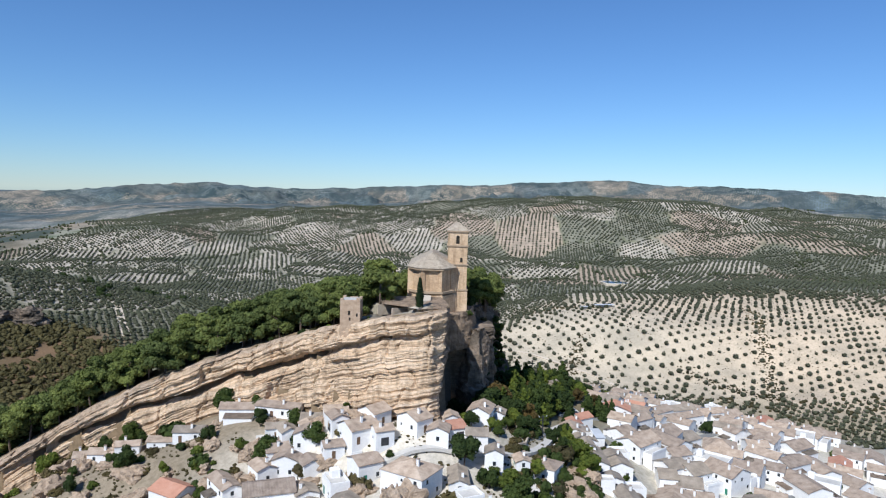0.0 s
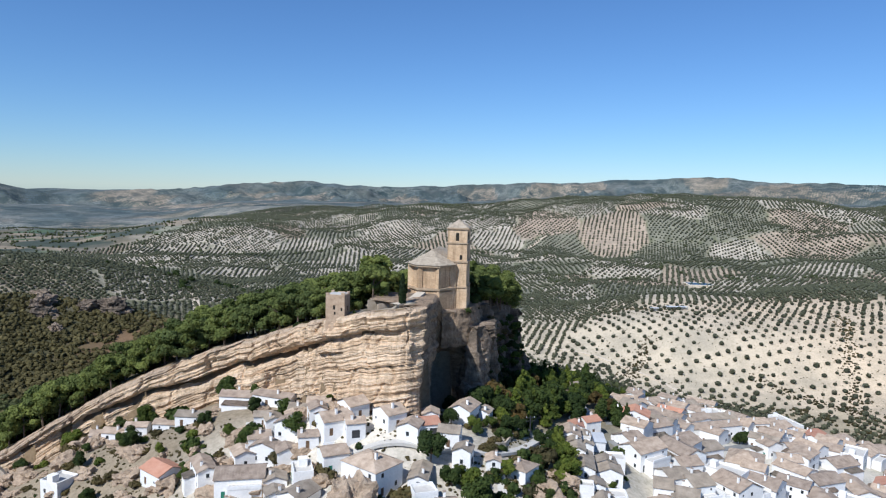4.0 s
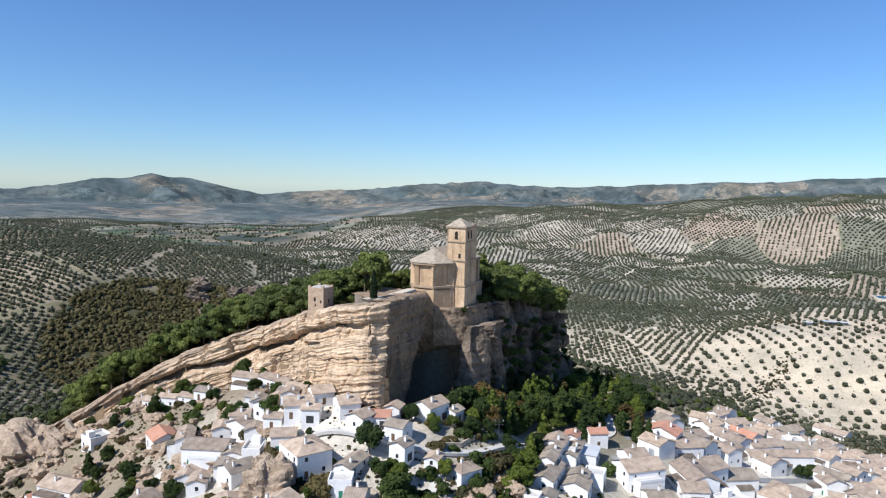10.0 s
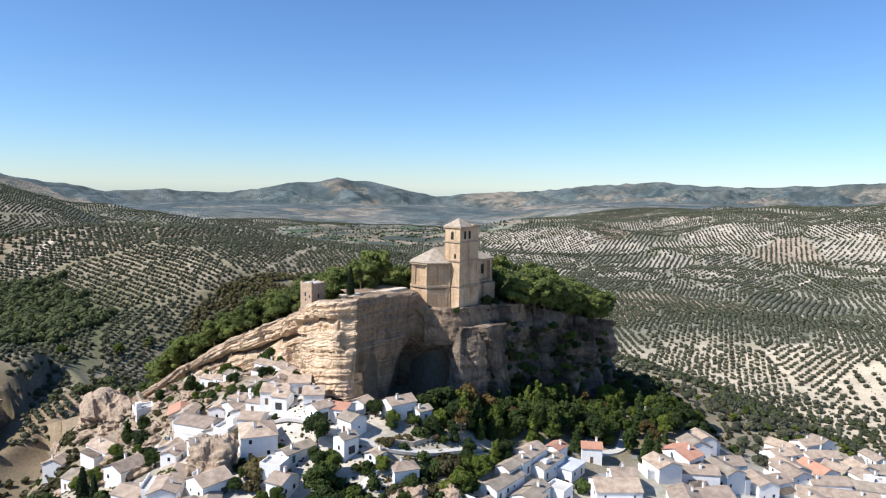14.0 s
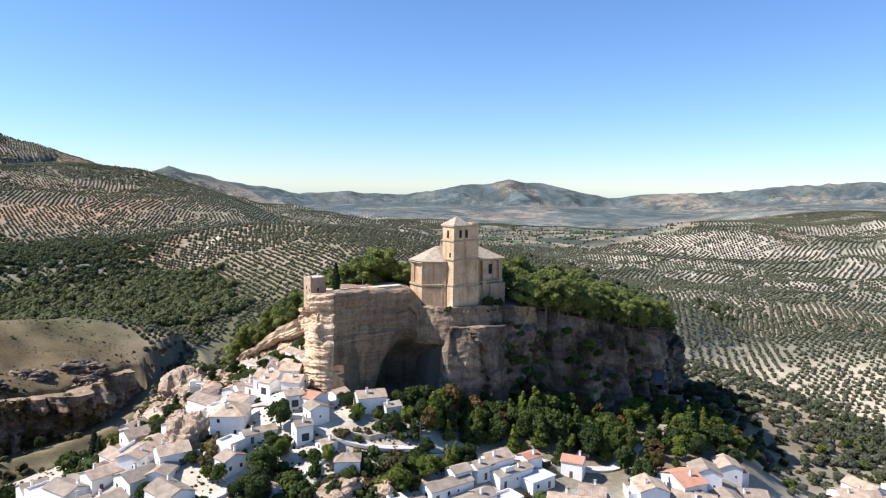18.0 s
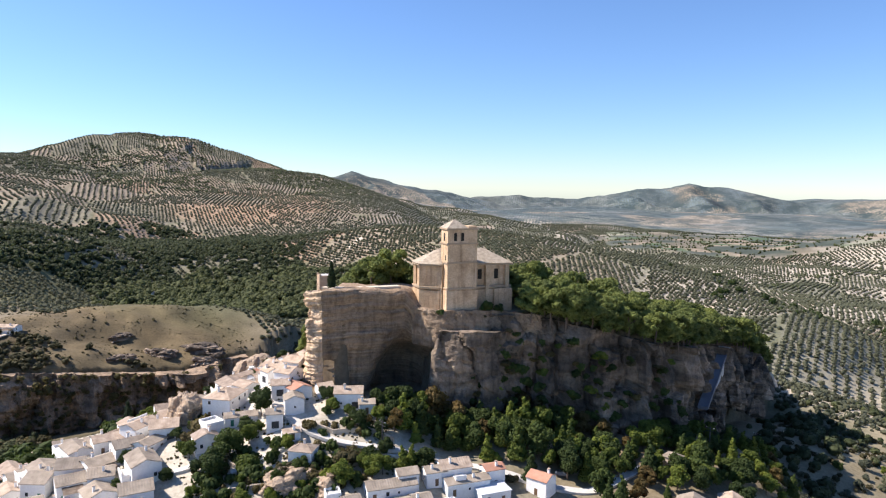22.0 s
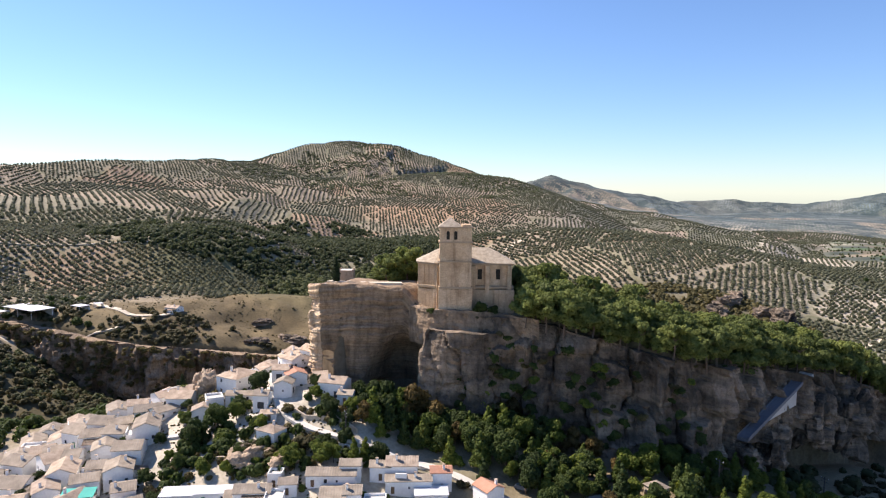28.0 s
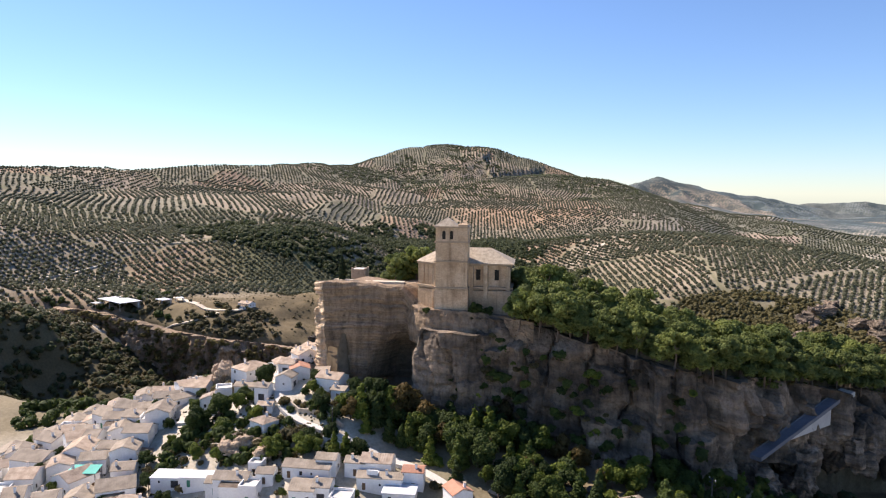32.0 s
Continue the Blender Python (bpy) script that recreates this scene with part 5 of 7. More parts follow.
HOUSES_UPPER = [
    (0.2, 177.0, 6, 6, 4.5, 85, 0), (13.0, 197.4, 9, 7, 6, 75, 0), (18.4, 202.0, 5, 5, 4, 80, 3), (5.5, 163.9, 10, 5, 3.5, 92, 3), (15.4, 173.6, 5, 5, 5.5, 85, 3), (23.3, 177.6, 5, 4, 3, 95, 0),
    (31.4, 180.3, 7, 6, 5, 60, 5), (3.6, 190.9, 5, 5, 4, 100, 0), (49.5, 201.6, 14, 6, 4.2, 90, 3), (47.8, 206.8, 6, 5, 5.5, 90, 3), (47.0, 215.3, 6, 5, 5, 90, 3), (46.1, 221.5, 9, 7, 6, 90, 0),
    (51.2, 223.5, 13, 5, 4.5, 92, 3), (48.9, 232.7, 6, 5, 6.5, 92, 2), (55.4, 229.9, 9, 6, 4, 92, 4), (57.1, 203.1, 7, 8, 5, 92, 3), (56.8, 208.3, 5, 6, 5, 92, 3), (54.1, 180.4, 10, 6, 5, 94, 3),
    (54.6, 176.0, 6, 5, 4.5, 94, 3), (57.6, 187.1, 5, 6, 5.5, 94, 1), (52.2, 189.8, 5, 5, 4, 94, 3), (50.5, 158.9, 10, 6, 3.5, 96, 4), (51.8, 168.8, 10, 5, 3.5, 96, 4), (49.3, 185.6, 4, 4, 4, 90, 1),
    (60.3, 214.7, 6, 6, 5, 92, 1),
]
HOUSES = HOUSES_UPPER + HOUSES_A + HOUSES_B + HOUSES_C + HOUSES_D + HOUSES_E + HOUSES_F + HOUSES_G + HOUSES_H + HOUSES_I + HOUSES_J + HOUSES_K + HOUSES_L + HOUSES_M + HOUSES_N + HOUSES_O + HOUSES_P + HOUSES_Q + HOUSES_R
for row in HOUSES:
    house(*row)


# ---- streets, walls and the farm ----
def ribbon(name, points, width, material, label, category="road", lift=0.25, step=2.0, kind="structure", level=None):
    """A road laid over the ground along points, with a rounded line and a thickness."""
    pts = np.array(points, float)
    along = np.concatenate([[0], np.cumsum(np.hypot(*(pts[1:] - pts[:-1]).T))])
    s = np.linspace(0, along[-1], max(4, int(along[-1] / step)))
    p = np.stack([np.interp(s, along, pts[:, k]) for k in (0, 1)], 1)
    for _ in range(6):
        p[1:-1] = (p[:-2] + 2 * p[1:-1] + p[2:]) / 4
    t = np.gradient(p, axis=0)
    t /= np.linalg.norm(t, axis=1)[:, None] + 1e-9
    side = np.stack([-t[:, 1], t[:, 0]], 1)
    verts, faces = [], []
    for i in range(len(p)):
        z = max(ground(*(p[i] + side[i] * k * width / 2)) for k in (-0.3, 0, 0.3)) + lift
        z = z if level is None else level
        for k, d in ((-0.5, -0.9), (-0.5, 0), (0.5, 0), (0.5, -0.9)):
            q = p[i] + side[i] * k * width
            verts.append((q[0], q[1], z + d))
    for i in range(len(p) - 1):
        for k in range(3):
            a = i * 4 + k
            faces.append((a, a + 4, a + 5, a + 1))
    return tagged(mesh_object(name, verts, faces, material), label, category, kind=kind)


def wall_along(name, points, thick, low, high, material, label, category="wall", level=None):
    """A free-standing wall that follows the ground."""
    pts = np.array(points, float)
    along = np.concatenate([[0], np.cumsum(np.hypot(*(pts[1:] - pts[:-1]).T))])
    s = np.linspace(0, along[-1], max(3, int(along[-1] / 1.5)))
    p = np.stack([np.interp(s, along, pts[:, k]) for k in (0, 1)], 1)
    t = np.gradient(p, axis=0)
    t /= np.linalg.norm(t, axis=1)[:, None] + 1e-9
    side = np.stack([-t[:, 1], t[:, 0]], 1) * thick / 2
    verts, faces = [], []
    for i in range(len(p)):
        z = ground(*p[i]) if level is None else level
        wob = 0.12 * noise.noise(Vector((i * 0.7, low, high)))
        for k, h in ((-1, low), (-1, high + wob), (1, high + wob), (1, low)):
            verts.append((p[i, 0] + side[i, 0] * k, p[i, 1] + side[i, 1] * k, z + h))
    for i in range(len(p) - 1):
        for k in range(4):
            a, b = i * 4 + k, i * 4 + (k + 1) % 4
            faces.append((a, a + 4, b + 4, b))
    n = len(verts)
    faces += [(0, 1, 2, 3), (n - 1, n - 2, n - 3, n - 4)]
    return tagged(mesh_object(name, verts, faces, material), label, category)


ribbon("street", [(-21, 168), (9.8, 176.7), (20.8, 181.4), (25.5, 186), (31.3, 194.2), (35, 203.4), (36.5, 212.1), (39.3, 229.5), (45.5, 239.4), (52, 247), (58, 262), (50, 285)], 3.5, PAVING, "pale concrete village street winding below the crag")
ribbon("street", [(-1.3, 156), (8.7, 151.7), (20.9, 153), (21.5, 144.3), (14, 132)], 3.0, PAVING, "narrow paved lane between white houses")
ribbon("street", [(28.5, 159.8), (26.6, 166.5), (26, 174.8), (24.6, 178.7)], 2.4, PAVING, "stepped pale path along a terrace")
ribbon("street", [(-56, 150), (-52, 165), (-49, 178), (-52, 190)], 3.2, PAVING, "steep pale lane climbing to the cave houses")
ribbon("street", [(62, 240), (80, 215), (100, 190)], 4.0, ASPHALT, "village street between rows of houses")
ribbon("street", [(62, 262), (95, 268), (130, 300), (165, 345), (190, 390)], 4.0, ASPHALT, "village street between rows of houses")
ribbon("street", [(100, 190), (130, 235), (160, 285), (190, 330)], 4.0, ASPHALT, "village street between rows of houses")
wall_along("retaining_wall", [(37.2, 190.5), (40, 200), (41, 212), (43, 226)], 0.6, -6.0, 0.9, RUBBLE, "tall dark stone retaining wall below the street")
wall_along("parapet_wall", [(34.2, 194), (37.5, 203), (38.8, 212), (41.6, 228)], 0.35, -1.0, 1.1, LIME, "white parapet wall along the street")
wall_along("terrace_wall", [(24, 196), (29, 201), (33, 207)], 0.5, -2.0, 1.6, RUBBLE, "broken stone terrace wall of a ruin")
wall_along("terrace_wall", [(14, 160), (22, 158), (30, 163)], 0.5, -2.0, 1.2, RUBBLE, "rough stone terrace wall")
wall_along("terrace_wall", [(-64, 172), (-56, 176), (-48, 173)], 0.5, -2.0, 1.2, RUBBLE, "rough stone terrace wall")
wall_along("terrace_wall", [(-15, 199), (-10, 203), (-9, 212)], 0.5, -3.0, 0.4, RUBBLE, "low stone wall on the crag's terrace", level=65.2)
wall_along("terrace_wall", [(-20, 206), (-15, 209), (-12, 217), (-13, 224)], 0.5, -3.0, 0.3, RUBBLE, "low stone wall on the crag's terrace", level=65.2)
ribbon("terrace_path", [(-8.5, 192.5), (-5, 198), (-5, 219)], 3.0, DIRT_ROAD, "pale stone terrace in front of the church", level=67.0)
ribbon("terrace_path", [(10.5, 248), (12, 256), (13.5, 266)], 2.0, PAVING, "pale path beside the church under the pines")
for pts, w in (([(-150, 1170), (-89, 1419), (-44, 1490), (-3, 1694), (46, 1765), (120, 1800)], 9), ([(-10, 744), (20, 804), (42, 824), (29, 926), (-35, 1065), (-99, 1075)], 8),
               ([(-235, -205), (-283, -194), (-335, -181), (-392, -165)], 5), ([(-483, -70), (-532, -96), (-600, -130)], 7), ([(-300, -185), (-323, -131), (-321, -76), (-298, -42), (-279, -12), (-268, 14), (-288, 24)], 6), ([(-268, 14), (-248, 4), (-240, -20), (-246, -60), (-250, -105), (-258, -150)], 4.5), ([(-488, -70), (-464, -114), (-430, -180), (-420, -215)], 5),
               ([(-725, 370), (-705, 350), (-665, 332), (-650, 305)], 7), ([(-330, 660), (-317, 640), (-290, 592), (-270, 560)], 7), ([(-40, 735), (0, 712), (50, 690), (90, 668), (150, 600), (192, 520)], 4)):
    ribbon("dirt_track", pts, w, DIRT_ROAD, "pale dirt track between olive groves", lift=0.2, step=6.0)


def ramp():
    """A concrete ramp that climbs the end of the crag, on a pale wedge-shaped wall."""
    a, b = Vector((18.0, 334, 18.5)), Vector((-13.0, 371.5, 31.0))
    d = (b - a)
    flat = Vector((d.x, d.y, 0)).normalized()
    n = Vector((flat.y, -flat.x, 0))
    a, b = a + n * 1.6 + Vector((0, 0, 0.4)), b + n * 1.6 + Vector((0, 0, 0.4))
    home = thing("ramp", pose(0, 0, 0), "steep grey concrete ramp up the crag's end", "ramp")

    def bar(name, p, q, lo0, lo1, hi, m0, m1, mat, label=""):
        bm = bmesh.new()
        v = [bm.verts.new(k + n * m + Vector((0, 0, h))) for hs in (0, 1) for k, m, h in ((p, m0, (lo0, hi)[hs]), (q, m0, (lo1, hi)[hs]), (q, m1, (lo1, hi)[hs]), (p, m1, (lo0, hi)[hs]))]
        for f in ((3, 2, 1, 0), (4, 5, 6, 7), (0, 1, 5, 4), (1, 2, 6, 5), (2, 3, 7, 6), (3, 0, 4, 7)):
            bm.faces.new([v[i] for i in f])
        bmesh.ops.recalc_face_normals(bm, faces=bm.faces)
        part(name, bm, mat, home, label)

    bar("slab", a, b, -1.2, -1.2, 0.0, -1.7, 1.7, BLUE_CONCRETE)
    bar("kerb", a, b, -1.0, -1.0, 0.3, 1.7, 1.95, BLUE_CONCRETE)
    bar("kerb", a, b, -1.0, -1.0, 0.4, -1.95, -1.7, BLUE_CONCRETE)
    bar("side_wall", a.lerp(b, 0.32), a.lerp(b, 0.8), -1.2, -6.5, -1.0, 0.6, 1.8, CONCRETE, "pale concrete wedge wall under the slab")
    bar("landing", b, b + flat * 4.5 + Vector((0, 0, 0.4)), -1.6, -1.6, 0.02, -2.6, 2.2, CONCRETE, "pale paved landing at the ramp's head")


ramp()


def barn(x, y, w, d, h, yaw, label):
    home = thing("barn", pose(x, y, ground(x, y), 0, 0, yaw), label, "barn", "farm buildings")
    part("roof", block(-w / 2, w / 2, -d / 2, d / 2, h, h + 0.25), SHEET, home)
    for sx in (-1, 0, 1):
        for sy in (-1, 1):
            part("post", block(sx * w * 0.46 - 0.15, sx * w * 0.46 + 0.15, sy * d * 0.46 - 0.15, sy * d * 0.46 + 0.15, -1, h), CONCRETE, home)
    part("wall", block(-w * 0.45, w * 0.45, d * 0.40, d * 0.44, -1, h), LIME, home)


barn(-268, -72, 38, 18, 5.5, 60, "open farm barn with a pale flat metal roof")
barn(-276, -38, 12, 9, 3.5, 60, "small farm shed with a pale metal roof")
barn(-284, -28, 7, 6, 3.0, 40, "small farm shed with a pale metal roof")
barn(-268, -92, 9, 7, 3.2, 60, "small farm shed with a pale metal roof")
house(-296, 26, 12, 8, 4, 70, 0)
house(-555, 95, 11, 8, 5, 40, 0)
barn(192, 772, 24, 7, 3.2, 10, "long low shed among olive trees")
barn(168, 764, 12, 6, 3.0, 10, "low shed with a pale roof among olive trees")


def reservoir(x, y, w, d):
    home = thing("reservoir", pose(x, y, ground(x, y) + 1.0, 0, 0, 5), "blue irrigation pond with earth banks", "pond")
    part("water", block(-w / 2, w / 2, -d / 2, d / 2, -0.6, 0.8), WATER, home)
    for a, b, e, f in ((-w / 2 - 3, w / 2 + 3, -d / 2 - 3, -d / 2), (-w / 2 - 3, w / 2 + 3, d / 2, d / 2 + 3), (-w / 2 - 3, -w / 2, -d / 2, d / 2), (w / 2, w / 2 + 3, -d / 2, d / 2)):
        part("bank", block(a, b, e, f, -4, 1.2, 0.4), DIRT_ROAD, home)


reservoir(326, 1200, 60, 34)
wall_along("terrace_wall", [(20, 183), (26, 190), (28, 197)], 0.5, -2.0, 1.4, RUBBLE, "rough stone terrace wall")
wall_along("terrace_wall", [(36, 160), (38, 172), (34, 181)], 0.5, -2.0, 1.2, RUBBLE, "rough stone terrace wall")
wall_along("terrace_wall", [(41, 168), (44, 182), (42, 192)], 0.5, -3.0, 1.0, RUBBLE, "rough stone terrace wall")
boulder("rock_outcrop", 38, 176, ground(38, 176) - 1, 5.5, 8, 5, ROCK, "weathered rock among terraced gardens", 3.7, 15, 0.25)
boulder("rock_outcrop", 42, 187, ground(42, 187) - 1, 4, 6, 4, ROCK, "weathered rock among terraced gardens", 5.9, 40, 0.25)


def awning(x, y, yaw):
    home = thing("awning", pose(x, y, ground(x, y), 0, 0, yaw), "bright green sheet awning over a yard", "awning")
    bm = block(-4.5, 4.5, -2.4, 2.4, 5.2, 5.3)
    for v in bm.verts:
        v.co.z += 0.18 * v.co.y
    part("sheet", bm, GREEN_SHEET, home)
    for u in (-4.2, 4.2):
        for w, h in ((-2.2, 4.8), (2.2, 5.6)):
            part("post", block(u - 0.08, u + 0.08, w - 0.08, w + 0.08, -1, h), IRON, home)


awning(50, 130, 100)


def power_pole(x, y, h):
    z = ground(x, y)
    home = thing("power_pole", pose(x, y, z, 0, 0, 20), "dark iron power pole with cross arms", "pole", "power poles")
    part("mast", block(-0.14, 0.14, -0.14, 0.14, -1, h), IRON, home)
    for k in (0.6, 1.6):
        part("cross_arm", block(-1.5, 1.5, -0.07, 0.07, h - k - 0.07, h - k + 0.07), IRON, home)
    for u in (-1.3, 0, 1.3):
        part("insulator", block(u - 0.08, u + 0.08, -0.08, 0.08, h - 0.5, h - 0.15), SHEET, home)


power_pole(44.9, 315.6, 11)
power_pole(16, 366, 9)
power_pole(33, 203.5, 7)


def stone_hut(x, y):
    home = thing("stone_hut", pose(x, y, ground(x, y), 0, 0, 25), "small tall rubble hut with a hipped roof", "hut")
    part("wall", block(-2.4, 2.4, -2.4, 2.4, -2, 5.2, 0.05), RUBBLE, home)
    bm = bmesh.new()
    r = [bm.verts.new(p) for p in ((-2.8, -2.8, 5.2), (2.8, -2.8, 5.2), (2.8, 2.8, 5.2), (-2.8, 2.8, 5.2))]
    top = bm.verts.new((0, 0, 6.4))
    for i in range(4):
        bm.faces.new((r[i], r[(i + 1) % 4], top))
    bm.faces.new(r[::-1])
    part("roof", bm, TILES_GREY, home)
    part("door", block(-0.6, 0.6, -2.44, -2.3, 0, 2.1), TIMBER, home)
    part("window", block(-0.4, 0.4, -2.44, -2.3, 3.2, 4.2), VOID, home)


stone_hut(53, 294)


def ruin():
    home = thing("ruined_wall", pose(-138, 190, ground(-138, 190), 0, 0, 10), "broken brown wall of a ruined tower", "ruin")
    bm = bmesh.new()
    outline = [(-3.0, -3), (2.2, -3), (2.0, 1.5), (1.0, 3.0), (-0.4, 4.6), (-1.8, 6.2), (-3.0, 6.6)]
    f, k = [bm.verts.new((u, -0.6, v)) for u, v in outline], [bm.verts.new((u, 0.6, v)) for u, v in outline]
    bm.faces.new(f)
    bm.faces.new(k[::-1])
    for i in range(len(outline)):
        j = (i + 1) % len(outline)
        bm.faces.new((f[i], k[i], k[j], f[j]))
    part("wall", bm, RUBBLE, home)


ruin()


def car(x, y, yaw, label):
    home = thing("car", pose(x, y, ground(x, y) + 0.35, 0, 0, yaw), label, "car", "parked cars")
    prof = [(-2.0, 0.3), (2.0, 0.3), (2.05, 0.75), (1.2, 0.9), (0.6, 1.4), (-1.2, 1.42), (-1.9, 0.95), (-2.05, 0.8)]
    bm = bmesh.new()
    f, k = [bm.verts.new((u, -0.85, v)) for u, v in prof], [bm.verts.new((u, 0.85, v)) for u, v in prof]
    bm.faces.new(f)
    bm.faces.new(k[::-1])
    for i in range(len(prof)):
        j = (i + 1) % len(prof)
        bm.faces.new((f[i], k[i], k[j], f[j]))
    part("body", bm, CAR_PAINT, home)
    part("windscreen", block(0.65, 1.1, -0.7, 0.7, 0.98, 1.36), GLASS_DARK, home)
    for u in (-1.3, 1.3):
        for s in (-1, 1):
            bm = bmesh.new()
            bmesh.ops.create_cone(bm, cap_ends=True, segments=12, radius1=0.32, radius2=0.32, depth=0.2, matrix=Matrix.Translation((u, s * 0.8, 0.3)) @ Matrix.Rotation(math.pi / 2, 4, "X"))
            part("wheel", bm, IRON, home)


for cx, cy, ca in ((-52, 158, 80), (-54, 152, 70), (-50, 168, 95), (49, 256, 60), (46, 272, 100), (44, 277, 100), (43, 284, 95), (10, 150, 15), (70, 228, -50), (88, 206, -50)):
    car(cx, cy, ca, "small dark parked car beside the lane")


# ---- trees ----
def tuft_crown(name, blobs, count, size, material, seed, core=0.72, droop=0.0):
    """A crown of many small ragged sprays over loose clumps; blobs: x, y, z, rx, rz."""
    rng = np.random.default_rng(seed)
    b = np.array(blobs, float)
    weight = b[:, 3] * b[:, 4]
    pick = rng.choice(len(b), count, p=weight / weight.sum())
    u = rng.normal(size=(count, 3))
    u[:, 2] = np.abs(u[:, 2]) * np.where(rng.random(count) < 0.72, 1, -0.7)
    u /= np.linalg.norm(u, axis=1)[:, None]
    rr = rng.uniform(0.72, 1.12, count)[:, None]
    at = b[pick, :3] + u * rr * np.stack([b[pick, 3], b[pick, 3], b[pick, 4]], 1)
    nrm = u + rng.normal(size=(count, 3)) * 0.45
    nrm[:, 2] -= droop
    nrm /= np.linalg.norm(nrm, axis=1)[:, None]
    side = np.cross(nrm, rng.normal(size=(count, 3)))
    side /= np.linalg.norm(side, axis=1)[:, None]
    other = np.cross(nrm, side)
    s = size * rng.uniform(0.55, 1.35, count)[:, None]
    verts, faces = [], []
    ring = 5
    allv = [at + nrm * s * 0.45]
    for k in range(ring):
        a = 2 * math.pi * (k + rng.uniform(-0.3, 0.3, count)) / ring
        r = s * rng.uniform(0.55, 1.25, count)[:, None]
        allv.append(at + (side * np.cos(a)[:, None] + other * np.sin(a)[:, None]) * r - nrm * s * 0.1)
    verts = np.stack(allv, 1).reshape(-1, 3)
    base = np.arange(count) * (ring + 1)
    faces = np.concatenate([np.stack([base, base + 1 + k, base + 1 + (k + 1) % ring], 1) for k in range(ring)])
    vs, fs = [verts], [faces]
    off = len(verts)
    bm = bmesh.new()
    bmesh.ops.create_icosphere(bm, subdivisions=2, radius=1.0)
    iv = np.array([v.co[:] for v in bm.verts])
    fi = np.array([[v.index for v in f.verts] for f in bm.faces])
    bm.free()
    for x, y, z, rx, rz in blobs:
        jag = 1 + rng.uniform(-0.22, 0.22, len(iv))[:, None]
        vs.append(np.array((x, y, z)) + iv * jag * core * np.array((rx, rx, rz)))
        fs.append(fi + off)
        off += len(iv)
    me = bpy.data.meshes.new(name)
    me.from_pydata(np.concatenate(vs).tolist(), [], np.concatenate(fs).tolist())
    me.materials.append(material)
    return me


def trunk_mesh(name, h, r, limbs, seed, lean=0.4):
    rng = random.Random(seed)
    bm = bmesh.new()

    def tube(a, b, ra, rb):
        d = (b - a).normalized()
        p = d.orthogonal().normalized()
        q = d.cross(p)
        rings = [[bm.verts.new(c + (p * math.cos(k * math.pi / 3) + q * math.sin(k * math.pi / 3)) * rad) for k in range(6)] for c, rad in ((a, ra), (b, rb))]
        for k in range(6):
            bm.faces.new((rings[0][k], rings[0][(k + 1) % 6], rings[1][(k + 1) % 6], rings[1][k]))

    mid = Vector((rng.uniform(-lean, lean), rng.uniform(-lean, lean), h * 0.5))
    top = mid + Vector((rng.uniform(-lean, lean), rng.uniform(-lean, lean), h * 0.5))
    tube(Vector((0, 0, -1.0)), mid, r, r * 0.75)
    tube(mid, top, r * 0.75, r * 0.45)
    for k in range(limbs):
        a = k * 2.4 + rng.random()
        s = mid.lerp(top, rng.uniform(0.2, 0.9))
        tube(s, s + Vector((math.cos(a), math.sin(a), 0.7)) * h * rng.uniform(0.3, 0.5), r * 0.4, r * 0.12)
    me = bpy.data.meshes.new(name)
    bm.to_mesh(me)
    bm.free()
    me.materials.append(BARK)
    return me


def clumps(rng, n, spread_x, z0, z1, r0, r1, squash=0.8):
    out = []
    for k in range(n):
        a, q = rng.uniform(0, 2 * math.pi), math.sqrt(rng.random()) * spread_x
        z = rng.uniform(z0, z1)
        fall = 1 - 0.35 * (q / spread_x) ** 2
        r = rng.uniform(r0, r1)
        out.append((q * math.cos(a), q * math.sin(a), z0 + (z - z0) * fall, r, r * squash))
    return out


KINDS = {}
rng = random.Random(5)
for k in range(4):
    KINDS[f"pine{k}"] = (tuft_crown("crown", clumps(rng, 20, 3.3, 2.7, 8.6, 0.9, 1.75, 0.7), 1900, 0.33, PINE, 10 + k, 0.62), trunk_mesh("trunk", 6.0, 0.24, 4, 20 + k))
    KINDS[f"broad{k}"] = (tuft_crown("crown", clumps(rng, 14, 2.3, 2.4, 6.6, 1.0, 1.7, 0.95), 1300, 0.33, DARK_LEAF, 30 + k, 0.66), trunk_mesh("trunk", 3.8, 0.22, 4, 40 + k))
    KINDS[f"bright{k}"] = (tuft_crown("crown", clumps(rng, 13, 2.1, 2.2, 7.0, 0.9, 1.6, 0.95), 1250, 0.33, BRIGHT_LEAF, 50 + k, 0.66), trunk_mesh("trunk", 4.0, 0.2, 4, 60 + k))
    KINDS[f"bush{k}"] = (tuft_crown("crown", clumps(rng, 6, 1.2, 0.4, 1.3, 0.6, 1.0, 0.8), 260, 0.32, (SCRUB, DARK_LEAF, SCRUB, BRIGHT_LEAF)[k], 70 + k), trunk_mesh("trunk", 0.8, 0.08, 2, 80 + k))
KINDS["rust0"] = (tuft_crown("crown", clumps(rng, 14, 2.3, 2.6, 7.6, 1.0, 1.6, 1.0), 950, 0.44, RUST_LEAF, 91), trunk_mesh("trunk", 4.4, 0.24, 4, 92))
KINDS["cypress0"] = (tuft_crown("crown", [(0, 0, 1.0 + 0.95 * i, 1.5 - 0.17 * abs(i - 3) * (1 if i > 3 else 0.5), 0.95) for i in range(10)], 900, 0.28, CYPRESS, 93, 0.85), trunk_mesh("trunk", 2.0, 0.16, 0, 94, 0.02))
